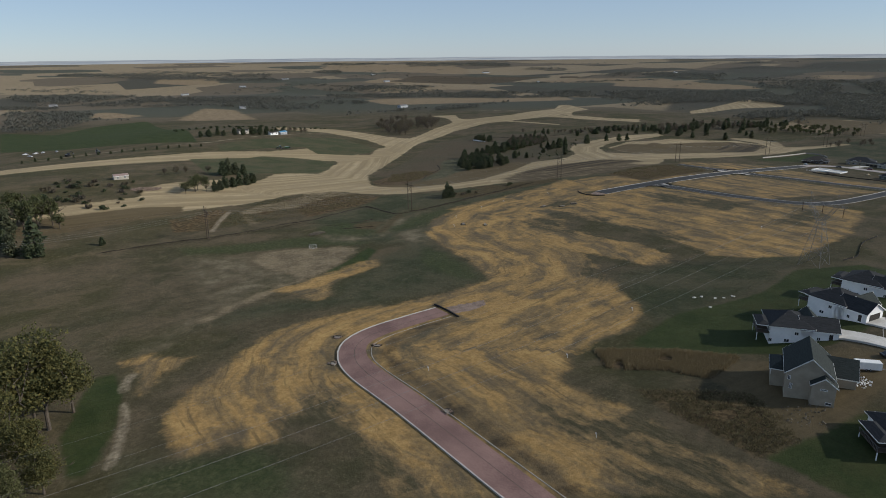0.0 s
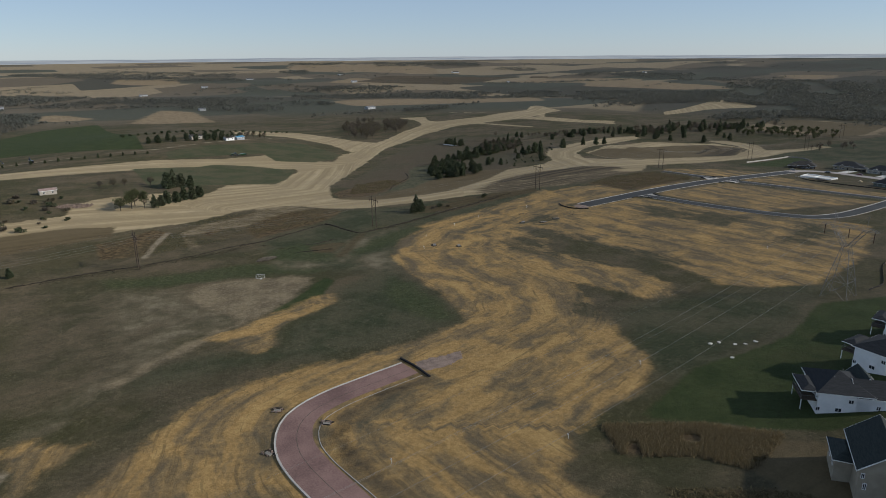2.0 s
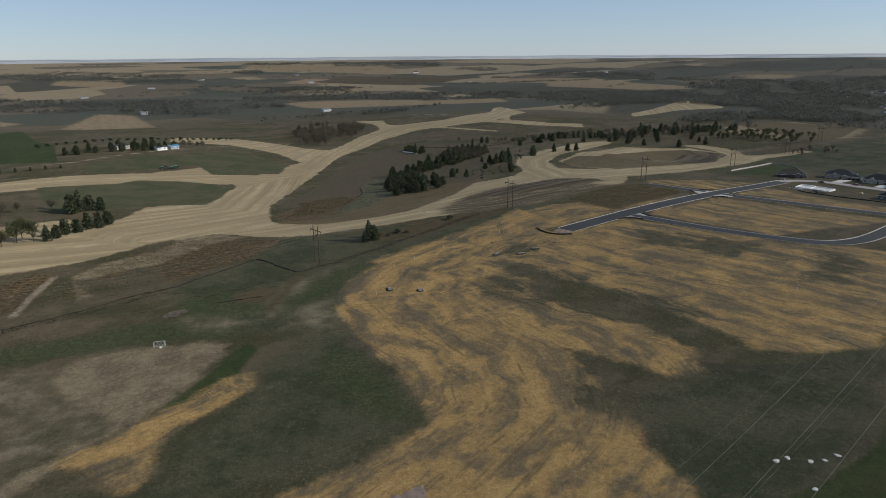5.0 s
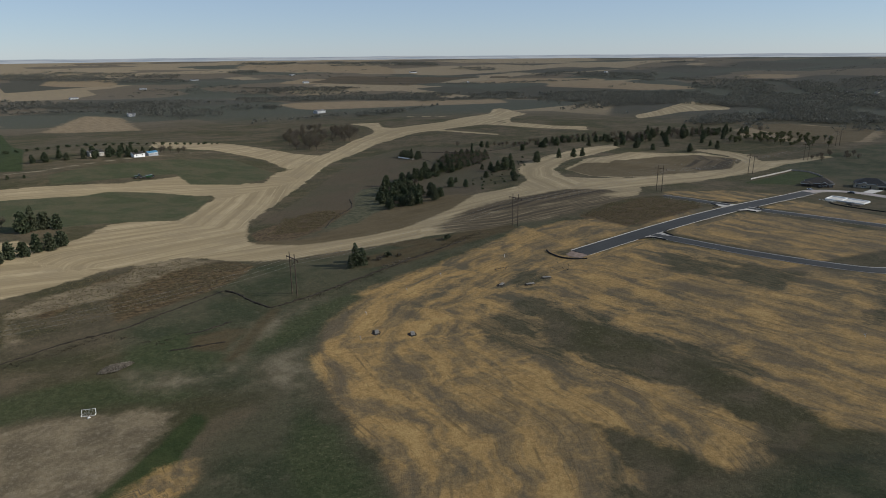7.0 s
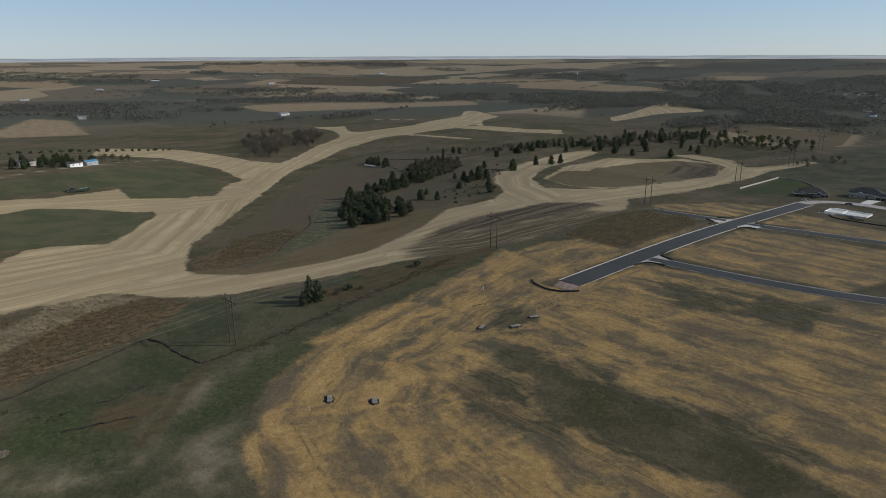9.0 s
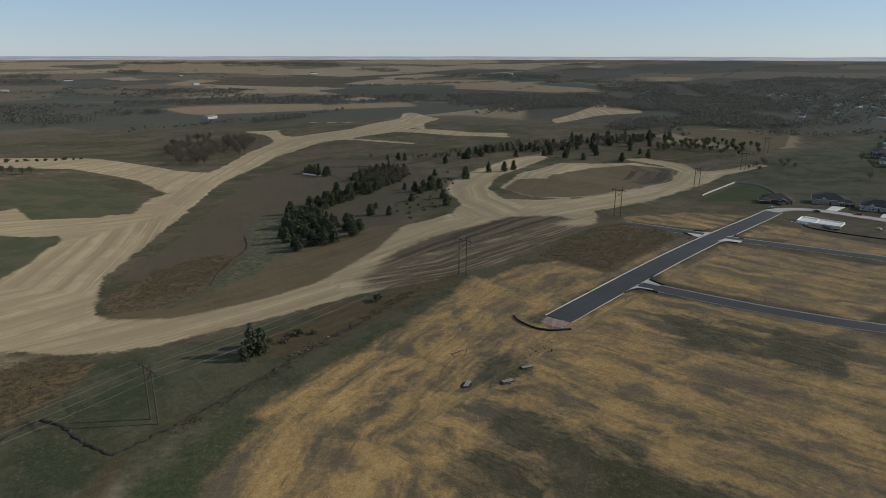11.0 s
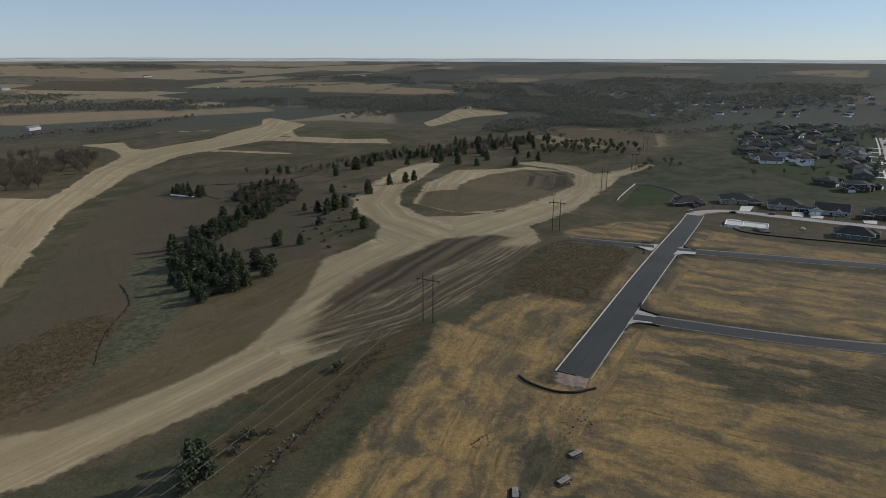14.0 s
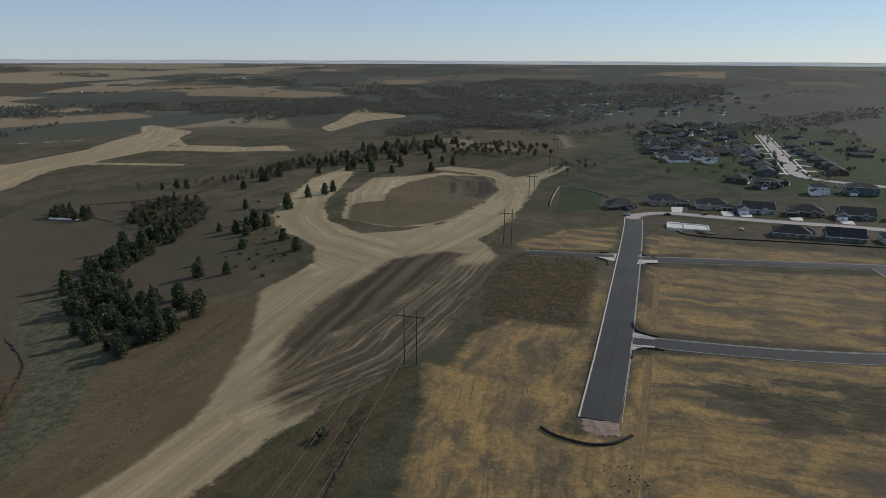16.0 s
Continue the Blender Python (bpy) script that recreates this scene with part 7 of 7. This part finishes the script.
def shed(x, y, turn, l, w, eave, wall, roof, label, category="shed"):
    base = tagged(new("shed"), label, category, "far sheds and barns")
    block(base, 0, 0, l, w, -1.0, eave, w * 0.24, wall, roof, "gable", "x", 0.3)
    opening(base, l / 2, 0, 1.3, 2.6, 2.4, "+x", "garage")
    row_of_windows(base, -l / 2, l / 2, -w / 2, -w / 2, 1.6, "-y", 2)
    return settle(base, x, y, turn)


M_REDTIN = worn("faded_red_tin", (0.24, 0.17, 0.15), (0.32, 0.24, 0.21), 0.5, 0.6)
M_BLUETIN = worn("blue_tin", (0.05, 0.16, 0.28), (0.09, 0.24, 0.36), 0.5, 0.5)
shed(52, 530, 5, 10, 5, 2.6, WALLS["beige"], M_REDTIN, "pale shed with a faded pinkish tin roof")
shed(258, 770, 20, 10, 6, 2.6, WALLS["light"], M_BLUETIN, "white farm building with a bright blue tin roof")
shed(244, 764, 20, 11, 7, 2.6, WALLS["white"], ROOFS[2], "low white farm building by the windbreak")
shed(212, 776, 10, 12, 8, 3.0, WALLS["beige"], ROOFS[2], "old farmhouse hidden among conifers", "farmhouse")
for x, y, t, l in [(733, 1330, 20, 40), (422, 1523, 0, 22), (470, 2388, 10, 40), (1434, 2887, 30, 50), (1955, 2687, 0, 60), (61, 1900, 0, 30), (1012, 2921, 0, 50), (2505, 1993, 20, 50), (1200, 2300, 0, 36), (1750, 2050, 40, 40), (700, 2500, 0, 36)]:
    shed(x, y, t, l * 0.6, 11, 4.0, WALLS["light"], ROOFS[0] if l > 45 else M_STEEL, "distant pale farm building on the plain", "barn")


def culvert():
    bm = bmesh.new()
    limb(bm, (-11, 0, 0.5), (11, 0, 0.5), 0.6, 0.6, 16)
    ob = tagged(new("white_pipe", bm_mesh("white_pipe", bm, M_WHITE)), "long white plastic-covered roll lying on the slope", "pipe")
    return settle(ob, 489, 685, 98)


culvert()


# dry weeds and tufts, past counting
def tufts(name, plots, n, tall, seed, material, label, width=0.10, lean_out=1.0):
    rng = np.random.default_rng(seed)
    xs, ys = [], []
    for plot, share in plots:
        ax, ay = np.array(plot).T
        m = int(n * share * 6)
        x, y = rng.uniform(ax.min(), ax.max(), m), rng.uniform(ay.min(), ay.max(), m)
        f = np.sin(x / 3.1 + 2 * np.sin(y / 7.3)) + np.sin(y / 2.7 + 1.5 * np.sin(x / 5.9))
        ok = (inside(plot, x, y) > rng.uniform(-1, 2, m)) & (f > -1.5)
        xs.append(x[ok][:int(n * share)])
        ys.append(y[ok][:int(n * share)])
    x, y = np.concatenate(xs), np.concatenate(ys)
    m, k = len(x), 4
    z = height(x, y)
    a = rng.uniform(0, 6.28, (m, k))
    h = tall * rng.uniform(0.5, 1.2, (m, k))
    ox, oy = rng.normal(0, 0.25, (m, k)), rng.normal(0, 0.25, (m, k))
    base = np.stack([x[:, None] + ox, y[:, None] + oy, np.repeat(z[:, None], k, 1) - 0.05], 2)
    side = np.stack([np.cos(a), np.sin(a), 0 * a], 2) * (width * (1 + tall))
    lean = np.stack([rng.normal(0, lean_out, (m, k)) * h, rng.normal(0, lean_out, (m, k)) * h, h * 0.7], 2)
    q = np.stack([base - side, base + side, base + lean + side * 0.35, base + lean - side * 0.35], 2).reshape(-1, 4, 3)
    return tagged(new(name, quads_mesh(name, [q], material)), label, "weeds", kind="stuff")


M_DRY = leaf_material("dry_weed_stalks", (0.070, 0.062, 0.031), (0.195, 0.162, 0.086), (0.128, 0.108, 0.058))
M_DARKWEED = leaf_material("dark_dead_weeds", (0.030, 0.026, 0.018), (0.075, 0.062, 0.040), (0.05, 0.042, 0.028))
M_GREENTUFT = leaf_material("green_tufts", (0.060, 0.062, 0.030), (0.120, 0.108, 0.058), (0.09, 0.085, 0.045))
WEED_BLOCK = [(388, 366), (425, 376), (460, 376), (490, 368), (484, 346), (466, 332), (440, 333), (392, 332)]
WEED_TOP = [(138, 130), (158, 115), (167, 101), (163, 100), (150, 98), (145, 109), (132, 119)]
WEED_LOW = [(129, 106), (146, 93), (151, 85), (141, 67), (128, 69), (128, 83), (127, 96)]
WEED_BANK = [(100, 407), (130, 433), (177, 445), (200, 417), (187, 396), (150, 386), (114, 379), (79, 376)]
WEED_OLD = [(235, 462), (258, 455), (295, 482), (300, 506), (265, 503)]
tufts("dry_weeds", [(WEED_BLOCK, 0.35), (WEED_LOW, 0.2), (WEED_BANK, 0.25), (WEED_OLD, 0.2)], 12000, 0.6, 1, M_DRY, "tall dry brown weeds", 0.06, 0.45)
M_TALLGRASS = leaf_material("tall_tan_grass", (0.125, 0.098, 0.052), (0.300, 0.235, 0.130), (0.200, 0.158, 0.088))
tufts("tall_grass", [(WEED_TOP, 1.0)], 9000, 1.3, 8, M_TALLGRASS, "tall tan dead grass below the lawn", 0.035, 0.22)
CREEK = [(203, 351), (232, 358), (271, 367), (300, 374), (325, 379), (325, 382), (299, 379), (270, 371), (232, 362), (203, 355)]
CREEK_W = [(18, 357), (77, 356.5), (118, 360), (130, 366), (144, 346), (152, 350), (144, 350), (131, 369), (116, 363), (77, 360), (18, 360)]
tufts("creek_weeds", [(CREEK, 0.6), (CREEK_W, 0.4)], 1500, 0.4, 2, M_DARKWEED, "rough dark weeds along the creek")
tufts("grass_tufts", [([(129, 283), (159, 294), (212, 325), (246, 338), (330, 366), (350, 378), (282, 399), (222, 378), (159, 339), (113, 332)], 0.5), ([(186, 167), (232, 176), (280, 150), (240, 134), (175, 134)], 0.3), ([(56, 230), (114, 260), (156, 290), (158, 215), (109, 207), (41, 192)], 0.2)], 7000, 0.2, 3, M_GREENTUFT, "short green and brown grass tufts")


def street_lamp(x, y, turn):
    base = tagged(new("street_lamp"), "tan street lamp post beside the residential street", "street lamp", "street lamps")
    bm = bmesh.new()
    limb(bm, (0, 0, -0.3), (0, 0, 7.5), 0.11, 0.07, 8)
    part("post", bm, M_TIMBER, base)
    bm = bmesh.new()
    limb(bm, (0, 0, 7.3), (1.6, 0, 7.7), 0.05, 0.04, 6)
    part("arm", bm, M_STEEL, base)
    part("lamp_head", hull([(1.4, -0.15, 7.65), (2.1, -0.12, 7.7), (1.4, 0.15, 7.65), (2.1, 0.12, 7.7), (1.5, 0, 7.85), (2.0, 0, 7.82)]), M_STEEL, base)
    return settle(base, x, y, turn)


for spot in [(633.5, 292, 190), (627.5, 246, 175), (620, 206, 180)]:
    street_lamp(*spot)


def survey_stake(x, y):
    base = tagged(new("survey_stake"), "white survey stake standing in the straw", "stake", "survey stakes")
    bm = bmesh.new()
    limb(bm, (0, 0, -0.2), (0, 0, 1.3), 0.06, 0.06, 4)
    part("stick", bm, M_WHITE, base)
    part("flag", box_bm(-0.02, 0.02, 0.05, 0.4, 1.0, 1.3), PAINTS["white"], base, "faded marker flag")
    return settle(base, x, y, 30)


for x, y in [(213, 322), (199, 303), (240, 333), (262, 338), (301, 338), (104, 96), (172, 146), (127, 131), (320, 190), (88, 148)]:
    survey_stake(x, y)


# the plain beyond: a glowing strip with the haze of distance painted in
def far_rim():
    g = Nodes("glowing_haze_strip", 1.0)
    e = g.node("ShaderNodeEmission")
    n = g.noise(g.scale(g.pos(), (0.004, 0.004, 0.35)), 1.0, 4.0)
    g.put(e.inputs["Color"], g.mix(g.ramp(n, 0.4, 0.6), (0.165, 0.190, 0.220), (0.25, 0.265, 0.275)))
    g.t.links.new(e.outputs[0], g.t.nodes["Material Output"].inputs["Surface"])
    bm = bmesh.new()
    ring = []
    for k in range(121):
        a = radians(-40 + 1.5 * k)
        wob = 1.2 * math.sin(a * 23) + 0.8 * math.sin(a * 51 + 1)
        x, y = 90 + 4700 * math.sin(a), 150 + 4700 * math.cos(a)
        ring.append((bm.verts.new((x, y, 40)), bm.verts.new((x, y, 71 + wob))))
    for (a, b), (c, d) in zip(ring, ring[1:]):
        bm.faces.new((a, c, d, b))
    tagged(new("backdrop", bm_mesh("backdrop", bm, g.mat)), "glowing backdrop strip of distant plain with haze painted in", "backdrop", kind="structure")


far_rim()
